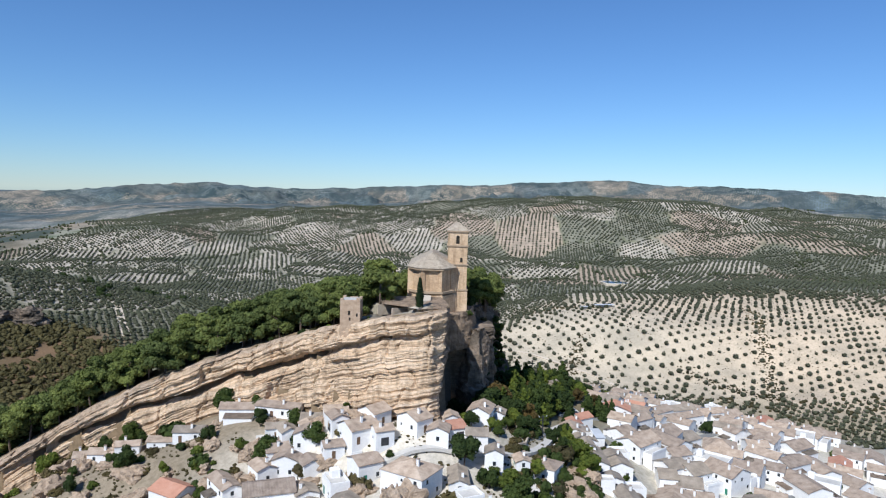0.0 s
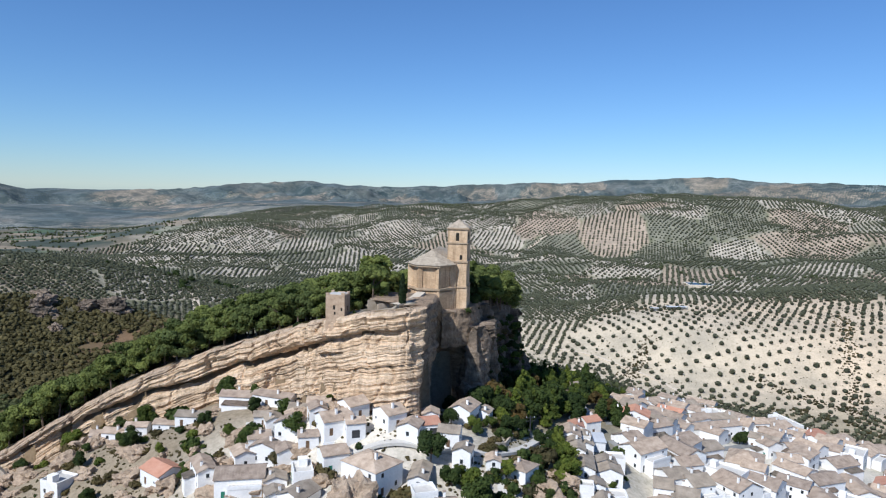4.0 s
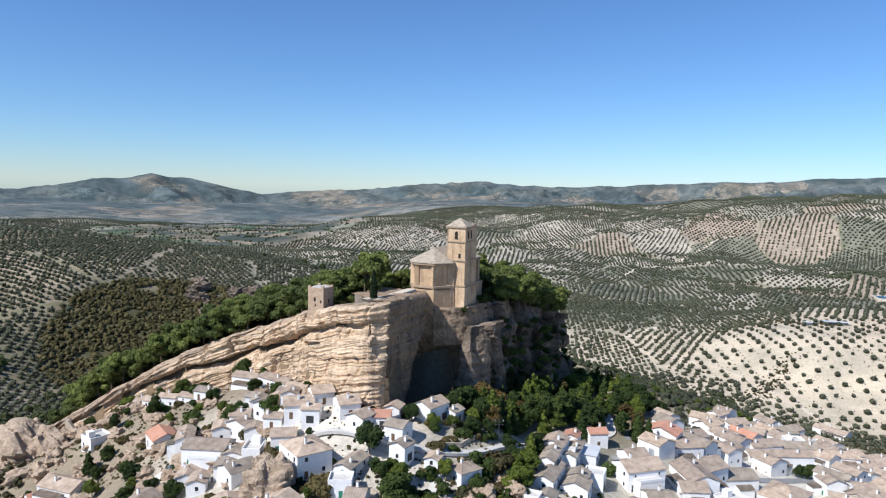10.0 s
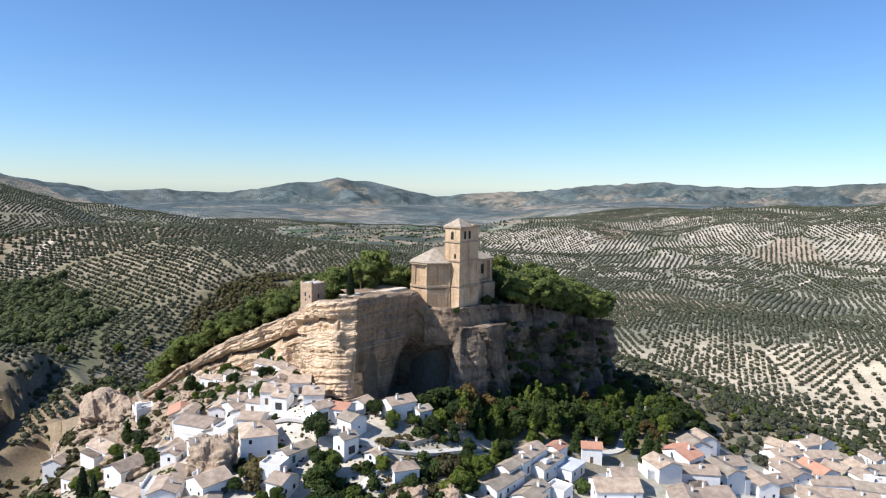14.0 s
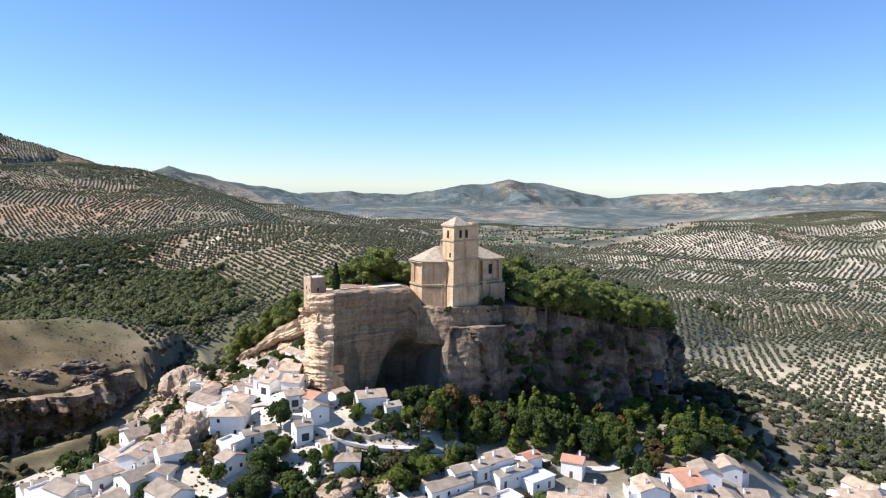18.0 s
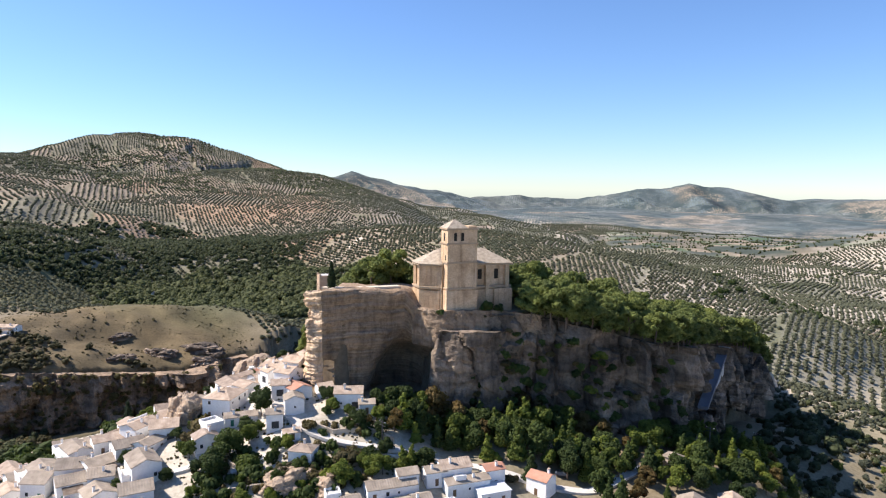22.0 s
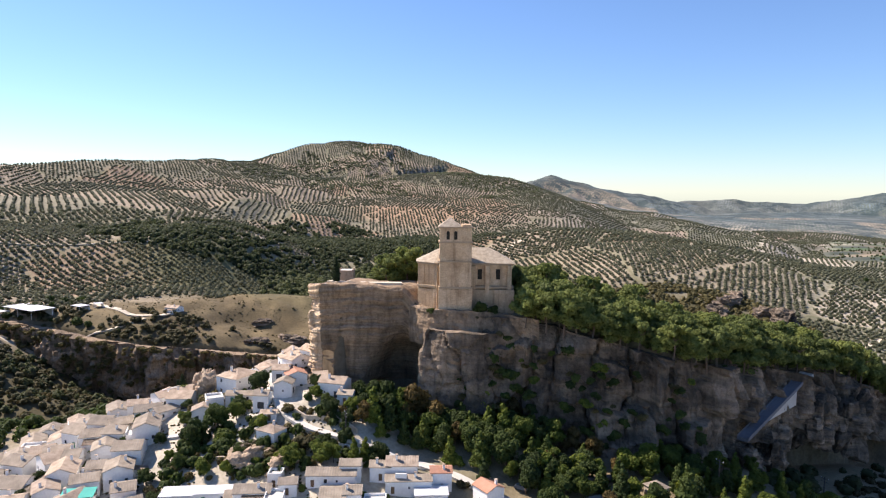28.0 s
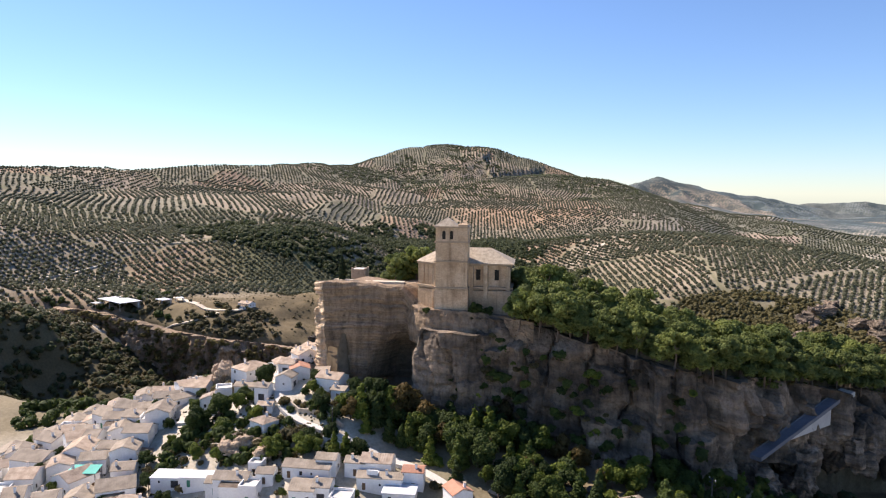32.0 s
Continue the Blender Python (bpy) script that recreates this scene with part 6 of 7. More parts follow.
for k in range(2):
    KINDS[f"conifer{k}"] = (tuft_crown("crown", [(0.4 * math.sin(i * 2.1), 0.4 * math.cos(i * 2.1), 1.4 + 0.85 * i, 2.5 * (1 - i / 10.5), 0.85) for i in range(10)], 1000, 0.42, (BRIGHT_LEAF, DARK_LEAF)[k], 95 + k), trunk_mesh("trunk", 7.0, 0.2, 0, 97 + k, 0.1))
for k in range(3):
    KINDS[f"olive{k}"] = (tuft_crown("crown", clumps(rng, 7, 1.3, 1.2, 2.9, 0.8, 1.25, 0.85), 330, 0.36, OLIVE, 101 + k), trunk_mesh("trunk", 1.4, 0.2, 3, 104 + k))

LABELS = {"pine": ("pine_tree", "green round-crowned pine on the wooded crag", "pines"), "broad": ("broadleaf_tree", "dark green bushy broadleaf tree among the houses", "village trees"),
          "bright": ("broadleaf_tree", "bright green leafy tree below the cliff", "village trees"), "bush": ("bush", "low dry bush on the rocky slope", "bushes"),
          "rust": ("broadleaf_tree", "rusty brown-green leafy tree below the cliff", "village trees"), "cypress": ("cypress", "slim dark green cypress standing upright", "cypresses"),
          "conifer": ("conifer", "pointed green conifer below the shaded cliff", "conifers"), "olive": ("olive_tree", "grey-green olive tree on dry soil", "olives")}


def plant(kind, x, y, high=None, lift=-0.15, z=None):
    """A tree of a kind at x, y; high: its height in metres."""
    rnd = random.Random(int(x * 13.7 + y * 7.3))
    family = kind.rstrip("0123456789")
    crown, trunk = KINDS[kind]
    top = {"pine": 9.6, "broad": 7.8, "bright": 8.2, "bush": 2.1, "rust": 8.8, "cypress": 10.6, "conifer": 10.4, "olive": 3.9}[family]
    s = (high or top * rnd.uniform(0.8, 1.2)) / top
    name, label, group = LABELS[family]
    if z is None:
        z = ground(x, y)
        inside, edge = polyline_at(RIM + RIM_EAST, np.array([x]), np.array([y]))
        if 0 < inside[0] < 6.5:
            z = max(z, float(edge[0, 0]) - 0.5)
    home = new(name, crown if family == "bush" else None)
    home.matrix_world = pose(x, y, z + lift, 0, 0, rnd.uniform(0, 360)) @ Matrix.Diagonal((s * rnd.uniform(0.9, 1.12), s * rnd.uniform(0.9, 1.12), s, 1))
    tagged(home, label, "bush" if family == "bush" else "tree", group)
    if family != "bush":
        child("trunk", trunk, home, Matrix())
        child("crown", crown, home, Matrix())
    return home


def scatter(kinds, count, x0, x1, y0, y1, test, gap, seed, highs=None):
    """Trees strewn over a stretch of the plan wherever test(x, y) allows."""
    rnd, placed, tries = random.Random(seed), [], 0
    while len(placed) < count and tries < count * 60:
        tries += 1
        x, y = rnd.uniform(x0, x1), rnd.uniform(y0, y1)
        if test(x, y) and all((x - a) ** 2 + (y - b) ** 2 > gap * gap for a, b in placed):
            placed.append((x, y))
            plant(rnd.choice(kinds), x, y, rnd.uniform(*highs) if highs else None)
    return placed


def rim_distance(x, y):
    return float(polyline_at(RIM + RIM_EAST, np.array([x]), np.array([y]))[0][0])


PINES = ["pine0", "pine1", "pine2", "pine3"]
MIXED = ["broad0", "broad1", "broad2", "broad3", "bright0", "bright1", "bright2"]
BUSHES = ["bush0", "bush1", "bush2", "bush3"]
near_church = lambda x, y: (-14 < x < 12 and 222 < y < 262) or (x > -20 and 185 < y < 236)
scatter(PINES, 75, -85, 23, 258, 450, lambda x, y: 0.4 < rim_distance(x, y) < 7 and not near_church(x, y), 2.9, 1, (11, 16.5))
scatter(PINES, 62, -85, 22, 258, 450, lambda x, y: 7 < rim_distance(x, y) < 26 and not near_church(x, y), 4.2, 21, (12, 17))
scatter(PINES, 45, -62, 0, 203, 268, lambda x, y: 14 < rim_distance(x, y) < 50 and not near_church(x, y) and y > 205 - 0.35 * x, 3.8, 2, (13, 17))
scatter(PINES, 110, -175, -28, 206, 290, lambda x, y: 4 < rim_distance(x, y) < 34 and x < -24 - 0.1 * (y - 200), 4.4, 3, (11, 16.5))
scatter(PINES, 30, -48, -13, 232, 270, lambda x, y: not near_church(x, y) and rim_distance(x, y) > 20, 3.0, 41, (11.5, 15))
scatter(PINES, 25, -110, 5, 285, 430, lambda x, y: rim_distance(x, y) > 28, 5.5, 4, (7, 11))
STREET = [(-21, 168), (9.8, 176.7), (20.8, 181.4), (25.5, 186), (31.3, 194.2), (35, 203.4), (36.5, 212.1), (39.3, 229.5), (45.5, 239.4), (52, 247), (58, 262), (50, 285)]


def off_street(x, y, gap=4.0):
    return abs(float(polyline_at(STREET, np.array([x]), np.array([y]))[0][0])) > gap


def off_houses(x, y, gap=1.5):
    return all(math.hypot(x - h[0], y - h[1]) > 0.5 * max(h[2], h[3]) + gap for h in HOUSES)


SHADE = MIXED + ["conifer0", "conifer1"] * 2 + ["conifer0"] * 4 + ["rust0", "rust0"]
scatter(SHADE, 55, 12, 48, 206, 268, lambda x, y: rim_distance(x, y) < -2.5 and off_street(x, y) and off_houses(x, y) and ground(x, y) < 40, 3.2, 5, (6.5, 12))
scatter(SHADE + ["bright0", "bright1", "bright2", "bright3", "conifer0", "bright1"], 85, 22, 66, 258, 372, lambda x, y: rim_distance(x, y) < -3 and off_street(x, y, 3) and ground(x, y) > -6 and off_houses(x, y), 3.4, 11, (5, 10))
scatter(["olive0", "olive1", "olive2", "olive0", "olive1", "broad1", "bright2"], 120, 30, 150, 330, 450, lambda x, y: rim_distance(x, y) < -25 and off_houses(x, y, 3), 5.5, 6, (3, 5.5))
scatter(BUSHES, 95, -165, -20, 140, 204, lambda x, y: rim_distance(x, y) < -2 and off_houses(x, y, 0), 2.6, 7, (0.8, 2.8))
scatter(MIXED, 22, -110, -20, 140, 200, lambda x, y: rim_distance(x, y) < -4 and off_houses(x, y), 6, 12, (3.5, 7))
scatter(BUSHES + ["bush1", "broad0"], 75, -20, 66, 110, 240, lambda x, y: rim_distance(x, y) < -2 and off_houses(x, y, 0), 3.0, 8, (0.9, 3.2))
scatter(MIXED, 40, -10, 66, 110, 205, lambda x, y: rim_distance(x, y) < -4 and off_houses(x, y, 1.0) and off_street(x, y), 5.0, 13, (3, 6.5))
scatter(BUSHES, 55, -60, 24, 190, 372, lambda x, y: 0.5 < rim_distance(x, y) < 16 and not near_church(x, y), 2.0, 9, (0.6, 1.8))
for bx, by, bh in ((10.4, 246.5, 6.0), (11.5, 250.5, 4.5), (9.8, 229.5, 3.0), (1.0, 223.6, 3.2)):
    plant("broad1", bx, by, bh, z=58.2)
ledge_rnd = random.Random(15)
for k in range(85):
    base = RIM_EAST[ledge_rnd.randrange(6)]
    other = RIM_EAST[RIM_EAST.index(base) + 1]
    u, w = ledge_rnd.random(), ledge_rnd.uniform(0.12, 0.95)
    x, y, top, foot = (base[i] + (other[i] - base[i]) * u for i in range(4))
    plant(ledge_rnd.choice(("bush1", "bush3", "bush0", "bush1")), x + 1.5 + 5.0 * w, y, ledge_rnd.uniform(1.2, 3.4), z=top - (top - foot) * w - 0.8)
plant("cypress0", -6.5, 195.2, 9.8, z=66.4)
# x, y, height of single trees
TREES = {
    "bright0": [(16.7, 191.6, 5.0), (31.8, 256.0, 8.0), (-375.1, 286.4, 11.0), (32.7, 305.2, 9.0), (-48.7, 118.0, 6.0), (17.4, 137.5, 6.0), (-378.6, 246.8, 9.0), (43.1, 201.1, 6.0)],
    "bright1": [(-27.4, 189.7, 4.0), (18.6, 165.7, 7.0), (42.9, 264.0, 9.0), (-99.3, 207.7, 8.0), (49.8, 272.1, 9.0), (-55.1, 129.8, 6.0), (14.0, 146.7, 5.0), (45.4, 253.5, 7.0), (16.9, 148.7, 6.0)],
    "bright2": [(41.5, 195.7, 6.0), (45.1, 188.7, 8.0), (39.9, 296.1, 9.0), (44.3, 197.7, 7.0), (46.4, 268.0, 7.0), (-51.8, 133.5, 6.0), (15.2, 168.9, 4.0), (41.3, 260.0, 7.0)],
    "bright3": [(53.3, 273.4, 8.0), (24.2, 204.7, 6.0), (42.2, 185.4, 5.0), (-235.3, 100.1, 6.0), (-13.2, 136.4, 6.0), (-123.4, 203.2, 8.0), (39.5, 289.6, 9.0)],
    "broad0": [(-69.0, 208.2, 9.0), (-34.8, 180.5, 7.0), (33.2, 248.5, 9.0), (-95.9, 208.1, 4.0), (15.1, 243.0, 8.0), (-40.6, 184.6, 4.0), (42.5, 276.1, 9.0), (20.6, 159.9, 9.0), (60.8, 315.0, 9.0), (39.5, 198.8, 6.0), (41.4, 270.2, 7.0), (15.5, 206.7, 7.0)],
    "broad1": [(-48.3, 179.6, 8.0), (128.1, 303.2, 6.0), (25.1, 236.3, 8.0), (13.3, 165.6, 6.0), (123.5, 297.6, 6.0), (51.3, 268.7, 8.0), (69.3, 307.3, 8.0), (36.2, 203.8, 5.0), (43.9, 316.6, 8.0), (25.1, 155.3, 7.0)],
    "broad2": [(-90.1, 187.5, 7.0), (-6.4, 182.3, 4.0), (-57.8, 206.5, 6.0), (50.2, 257.3, 10.0), (6.2, 223.3, 8.0), (54.0, 304.5, 9.0), (-104.7, 203.1, 6.0), (28.4, 156.0, 9.0), (32.8, 234.7, 9.0)],
    "broad3": [(-58.5, 171.1, 6.0), (7.2, 170.5, 9.0), (-55.0, 199.1, 4.0), (56.9, 292.6, 8.0), (23.8, 215.4, 8.0), (26.3, 197.6, 6.0), (-140.0, 199.7, 5.0), (-241.0, 121.2, 8.0), (31.3, 243.6, 9.0)],
    "bush0": [(-35.6, 173.1, 5.0), (-88.1, 208.5, 4.0), (-113.8, 205.2, 4.0), (-115.6, 193.1, 4.0), (-19.0, 162.7, 4.0), (-20.3, 187.8, 3.0), (3.9, 152.5, 5.0), (36.4, 193.1, 5.0), (39.0, 181.9, 4.0), (35.4, 174.2, 4.0)],
    "bush1": [(-67.1, 180.7, 4.0), (-16.0, 186.6, 3.0), (-82.9, 200.9, 5.0), (13.9, 235.7, 6.0)],
    "bush2": [(-118.8, 204.3, 3.0), (-110.4, 206.1, 3.0)],
    "bush3": [(28.9, 165.4, 4.0), (2.6, 73.3, 4.0)],
    "conifer0": [(29.4, 253.1, 11.0), (17.8, 244.7, 10.0), (28.3, 248.0, 10.0), (21.7, 220.2, 10.0), (28.1, 211.5, 10.0), (14.2, 231.4, 9.0)],
    "conifer1": [(66.0, 266.1, 8.0), (67.4, 260.6, 8.0), (-94.7, 163.4, 7.0), (55.0, 283.6, 10.0), (70.3, 262.5, 8.0), (56.9, 301.5, 12.0), (49.8, 245.1, 8.0), (49.8, 279.2, 8.0), (47.0, 302.5, 8.0)],
    "cypress0": [(-35.0, 126.6, 9.0), (-41.1, 126.1, 11.0)],
    "pine0": [(-383.7, 314.9, 9.0)],
    "rust0": [(17.4, 257.0, 9.0), (19.0, 224.0, 12.0), (22.0, 231.0, 10.0)],
}
for kind, places in TREES.items():
    for x, y, high in places:
        plant(kind, x, y, high * (1.25 if kind[:4] in ("coni", "rust") else 1.1))


# ---- olive groves: rows of small crowns over the hills ----
def crown_cloud(name, x, y, z, r, shape, material, label, category, squash=0.85, seed=0):
    """Many small crowns as one mesh; shape: vertices and faces of one lumpy crown."""
    rg = np.random.default_rng(seed)
    v, f = shape
    n = len(x)
    jag = rg.uniform(0.74, 1.26, (n, len(v), 1)) if len(v) < 60 else rg.uniform(0.94, 1.06, (n, len(v), 1)) * rg.uniform(0.85, 1.2, (n, 1, 3))
    turn = rg.uniform(0, 2 * math.pi, n)
    c, s = np.cos(turn)[:, None], np.sin(turn)[:, None]
    px, py, pz = v[:, 0] * c - v[:, 1] * s, v[:, 0] * s + v[:, 1] * c, np.repeat(v[None, :, 2], n, 0)
    p = np.stack([px, py, pz * squash], 2) * jag * r[:, None, None]
    p += np.stack([x, y, z + r * squash * 0.8], 1)[:, None, :]
    faces = (f[None] + (np.arange(n) * len(v))[:, None, None]).reshape(-1, 3)
    me = bpy.data.meshes.new(name)
    me.vertices.add(n * len(v))
    me.vertices.foreach_set("co", p.astype(np.float32).ravel())
    me.loops.add(faces.size)
    me.loops.foreach_set("vertex_index", faces.astype(np.int32).ravel())
    me.polygons.add(len(faces))
    me.polygons.foreach_set("loop_start", (np.arange(len(faces)) * 3).astype(np.int32))
    me.update(calc_edges=True)
    me.materials.append(material)
    return tagged(new(name, me), label, category, kind="stuff")


def lumpy(sub):
    bm = bmesh.new()
    bmesh.ops.create_icosphere(bm, subdivisions=sub, radius=1.0)
    v = np.array([q.co[:] for q in bm.verts])
    f = np.array([[q.index for q in k.verts] for k in bm.faces])
    bm.free()
    return v, f


OCTA = (np.array([(1, 0, 0), (0, 1, 0), (-1, 0, 0), (0, -1, 0), (0, 0, 1), (0, 0, -1)], float),
        np.array([(0, 1, 4), (1, 2, 4), (2, 3, 4), (3, 0, 4), (1, 0, 5), (2, 1, 5), (3, 2, 5), (0, 3, 5)]))


def spray(count, seed, size=0.42):
    """One small leafy crown of unit reach: ragged sprays round a faceted core."""
    rg = np.random.default_rng(seed)
    u = rg.normal(size=(count, 3))
    u /= np.linalg.norm(u, axis=1)[:, None]
    lobes = rg.normal(size=(5, 3))
    lobes /= np.linalg.norm(lobes, axis=1)[:, None]
    at = u * (0.72 + 0.28 * np.max(u @ lobes.T, 1) ** 3)[:, None] * rg.uniform(0.85, 1.08, count)[:, None]
    nrm = u + rg.normal(size=(count, 3)) * 0.4
    nrm /= np.linalg.norm(nrm, axis=1)[:, None]
    side = np.cross(nrm, rg.normal(size=(count, 3)))
    side /= np.linalg.norm(side, axis=1)[:, None]
    other = np.cross(nrm, side)
    s = size * rg.uniform(0.7, 1.3, count)[:, None]
    pts = [at + nrm * s * 0.5]
    for k in range(4):
        a = math.pi / 2 * (k + rg.uniform(-0.3, 0.3, count))[:, None]
        pts.append(at + (side * np.cos(a) + other * np.sin(a)) * s * rg.uniform(0.7, 1.3, count)[:, None])
    v = np.stack(pts, 1).reshape(-1, 3)
    base = np.arange(count) * 5
    f = np.concatenate([np.stack([base, base + 1 + k, base + 1 + (k + 1) % 4], 1) for k in range(4)])
    return np.concatenate([v, OCTA[0] * 0.8]), np.concatenate([f, OCTA[1] + len(v)])


def in_view(x, y):
    """The side of the plan towards which the walk looks."""
    a = np.degrees(np.arctan2(-(x - 60), y - 60))
    return (a > -40) & (a < 140)


def lattice(angle, step_a, step_b, lo, hi, seed):
    rg = np.random.default_rng(seed)
    n, m = int(hi / step_a), int(hi / step_b)
    i, j = np.meshgrid(np.arange(-n, n + 1), np.arange(-m, m + 1))
    u = i.ravel() * step_a + rg.normal(0, 0.45, i.size)
    v = j.ravel() * step_b + rg.normal(0, 0.45, i.size)
    x = u * math.cos(angle) - v * math.sin(angle)
    y = u * math.sin(angle) + v * math.cos(angle) + 220
    d = np.hypot(x, y - 220)
    keep = (d > lo) & (d < hi) & in_view(x, y)
    return x[keep], y[keep]


def in_wood(x, y):
    """Ravine woods on the slopes beyond the dry hill."""
    return (np.hypot((x + 760) / 240, (y - 120) / 210) + 0.9 * fbm(x / 75, y / 75, 4, 71) < 0.75) | (np.hypot((x + 560) / 90, (y + 60) / 110) + 0.7 * fbm(x / 45, y / 45, 3, 72) < 0.8)


def open_ground(x, y):
    """Where olives grow: not on the crag, in the village, the gorge or the woods."""
    rim = polyline_at(RIM + RIM_EAST, x, y)[0]
    bad = (rim > -30) & (rim < 90) & (y < 430)
    bad |= (x > -190) & (x < 60) & (y < 275)
    bad |= (x >= 45) & (x < 235) & (y < 432 - 1.2 * np.maximum(0, 100 - x)) & (y < 455 - 0.5 * np.maximum(0, x - 150))
    bad |= in_wood(x, y) | (plain(x, y) > 0.4)
    for cx, cy, rx, ry in ((-320, 120, 85, 75), (-195, 40, 95, 170), (-520, 190, 120, 130), (-280, 20, 70, 60), (-150, 300, 110, 90), (-335, 450, 100, 110), (330, 690, 265, 140)):
        bad |= np.hypot((x - cx) / rx, (y - cy) / ry) < 1
    return ~bad


tree_x, tree_y = [], []
for c in range(7):
    for steps, near, out_to, west in (((6.8, 8.6), 260, 720, False), ((5.6, 6.4), 260, 720, True), ((8.4, 10.2), 720, 2450, None)):
        ax, ay = lattice(c * 0.43 + 0.1, *steps, near, out_to, 200 + c)
        ident, edge = field_cells(ax, ay)
        keep = (np.floor(ident * 41).astype(int) % 7 == c) & (edge > 4) & (np.random.default_rng(c).random(len(ax)) > 0.05)
        ax, ay = ax[keep], ay[keep]
        keep = open_ground(ax, ay) & (True if west is None else (ax < -170) == west)
        tree_x.append(ax[keep])
        tree_y.append(ay[keep])
tree_x, tree_y = np.concatenate(tree_x), np.concatenate(tree_y)
tree_z = sheet(tree_x, tree_y)
tree_r = np.random.default_rng(3).uniform(1.7, 2.6, len(tree_x)) * np.where(np.hypot(tree_x, tree_y - 220) < 720, 1.0, np.where(tree_y > 900, 1.48, 1.32))
far = np.hypot(tree_x, tree_y - 220) > 820
crown_cloud("olive_grove", tree_x[~far], tree_y[~far], tree_z[~far], tree_r[~far], spray(16, 5, 0.55), OLIVE, "rows of grey-green olive trees on dry slopes", "olive grove", seed=1)
crown_cloud("olive_grove", tree_x[far], tree_y[far], tree_z[far], tree_r[far], OCTA, OLIVE, "distant rows of olive trees on the hills", "olive grove", seed=2)

# the pale field with wide-set olives
fx, fy = lattice(0.35, 11.2, 11.2, 200, 900, 300)
keep = (np.hypot((fx - 330) / 265, (fy - 690) / 140) < 1) & (np.random.default_rng(9).random(len(fx)) > 0.12)
fx, fy = fx[keep], fy[keep]
crown_cloud("olive_grove", fx, fy, sheet(fx, fy), np.random.default_rng(8).uniform(1.5, 2.7, len(fx)), spray(60, 6, 0.34), OLIVE, "wide-set round olive trees on a pale bare field", "olive grove", seed=4)

sx, sy = lattice(0.35, 11.2, 5.6, 200, 900, 301)
keep = (np.hypot((sx - 330) / 265, (sy - 690) / 140) < 1) & (np.random.default_rng(10).random(len(sx)) > 0.35)
sx, sy = sx[keep] + 2.0, sy[keep] + 5.0
crown_cloud("olive_saplings", sx, sy, sheet(sx, sy), np.random.default_rng(11).uniform(0.35, 0.7, len(sx)), lumpy(1), OLIVE, "rows of young olive saplings on a pale field", "olive saplings", seed=14)
wx, wy = np.random.default_rng(31).uniform(70, 590, 2600), np.random.default_rng(32).uniform(540, 840, 2600)
keep = (np.hypot((wx - 330) / 265, (wy - 690) / 140) < 1) & (fbm(wx / 35, wy / 35, 3, 68) > 0.05)
wx, wy = wx[keep], wy[keep]
crown_cloud("field_weeds", wx, wy, sheet(wx, wy) - 0.2, np.random.default_rng(33).uniform(0.25, 0.8, len(wx)), lumpy(1), SCRUB, "small weeds on the pale field", "weeds", 0.6, seed=12)

# dark woods in the valley behind the dry hill, and scrub in the gorge
rg = np.random.default_rng(12)
wx, wy = rg.uniform(-660, -380, 2600), rg.uniform(20, 360, 2600)
keep = np.hypot((wx + 520) / 125, (wy - 190) / 150) + fbm(wx / 50, wy / 50, 3, 61) * 0.35 < 1
wx, wy = wx[keep], wy[keep]
crown_cloud("valley_wood", wx, wy, sheet(wx, wy), rg.uniform(2.5, 5.0, len(wx)), spray(60, 7, 0.32), WOOD_LEAF, "dense dark green wood in the valley", "wood", 0.95, seed=5)
wx, wy = rg.uniform(-300, -60, 3800), rg.uniform(-150, 190, 3800)
keep = (np.hypot((wx + 185) / 105, (wy - 30) / 165) < 1) & (fbm(wx / 25, wy / 25, 3, 63) > -0.2) & (np.abs(polyline_at(GORGE_RIM, wx, wy)[0] + 2) > 9)
wx, wy = wx[keep], wy[keep]
crown_cloud("gorge_scrub", wx, wy, sheet(wx, wy), rg.uniform(0.8, 2.8, len(wx)), spray(45, 8, 0.36), HEATH, "olive-brown scrub and small trees in the gorge", "scrub", 0.85, seed=6)
wx, wy = rg.uniform(-250, 420, 5200), rg.uniform(240, 560, 5200)
keep = (fbm(wx / 30, wy / 30, 3, 64) > 0.12) & (polyline_at(RIM + RIM_EAST, wx, wy)[0] < -45) & (wx + 0.2 * wy > 120) & ((wy > 440) | (wx < 60))
wx, wy = wx[keep], wy[keep]
crown_cloud("slope_scrub", wx, wy, sheet(wx, wy), rg.uniform(0.6, 2.0, len(wx)), lumpy(1), SCRUB, "dry scrub on the slope behind the village", "scrub", 0.8, seed=7)
wx, wy = rg.uniform(-520, -200, 15000), rg.uniform(310, 590, 15000)
keep = (np.hypot((wx + 335) / 108, (wy - 450) / 118) < 1) & (fbm(wx / 22, wy / 22, 3, 65) > -0.42 + 0.3 * (np.hypot((wx + 292) / 42, (wy - 500) / 62) < 1))
wx, wy = wx[keep], wy[keep]
crown_cloud("hill_scrub", wx, wy, sheet(wx, wy), rg.uniform(0.6, 2.6, len(wx)), spray(20, 9, 0.5), HEATH, "olive-brown scrub on the slope of a rocky knoll", "scrub", 0.8, seed=8)
for kx, ky, kr in ((-395, 520, 9), (-380, 505, 7), (-410, 535, 6), (-360, 490, 5)):
    boulder("rock_outcrop", kx, ky, ground(kx, ky), kr * 1.4, kr, kr, ROCK_EAST, "grey rock outcrop on the scrubby knoll", kr * 1.1, kr * 30, 0.4)
wx, wy = rg.uniform(-170, 66, 9000), rg.uniform(100, 206, 9000)
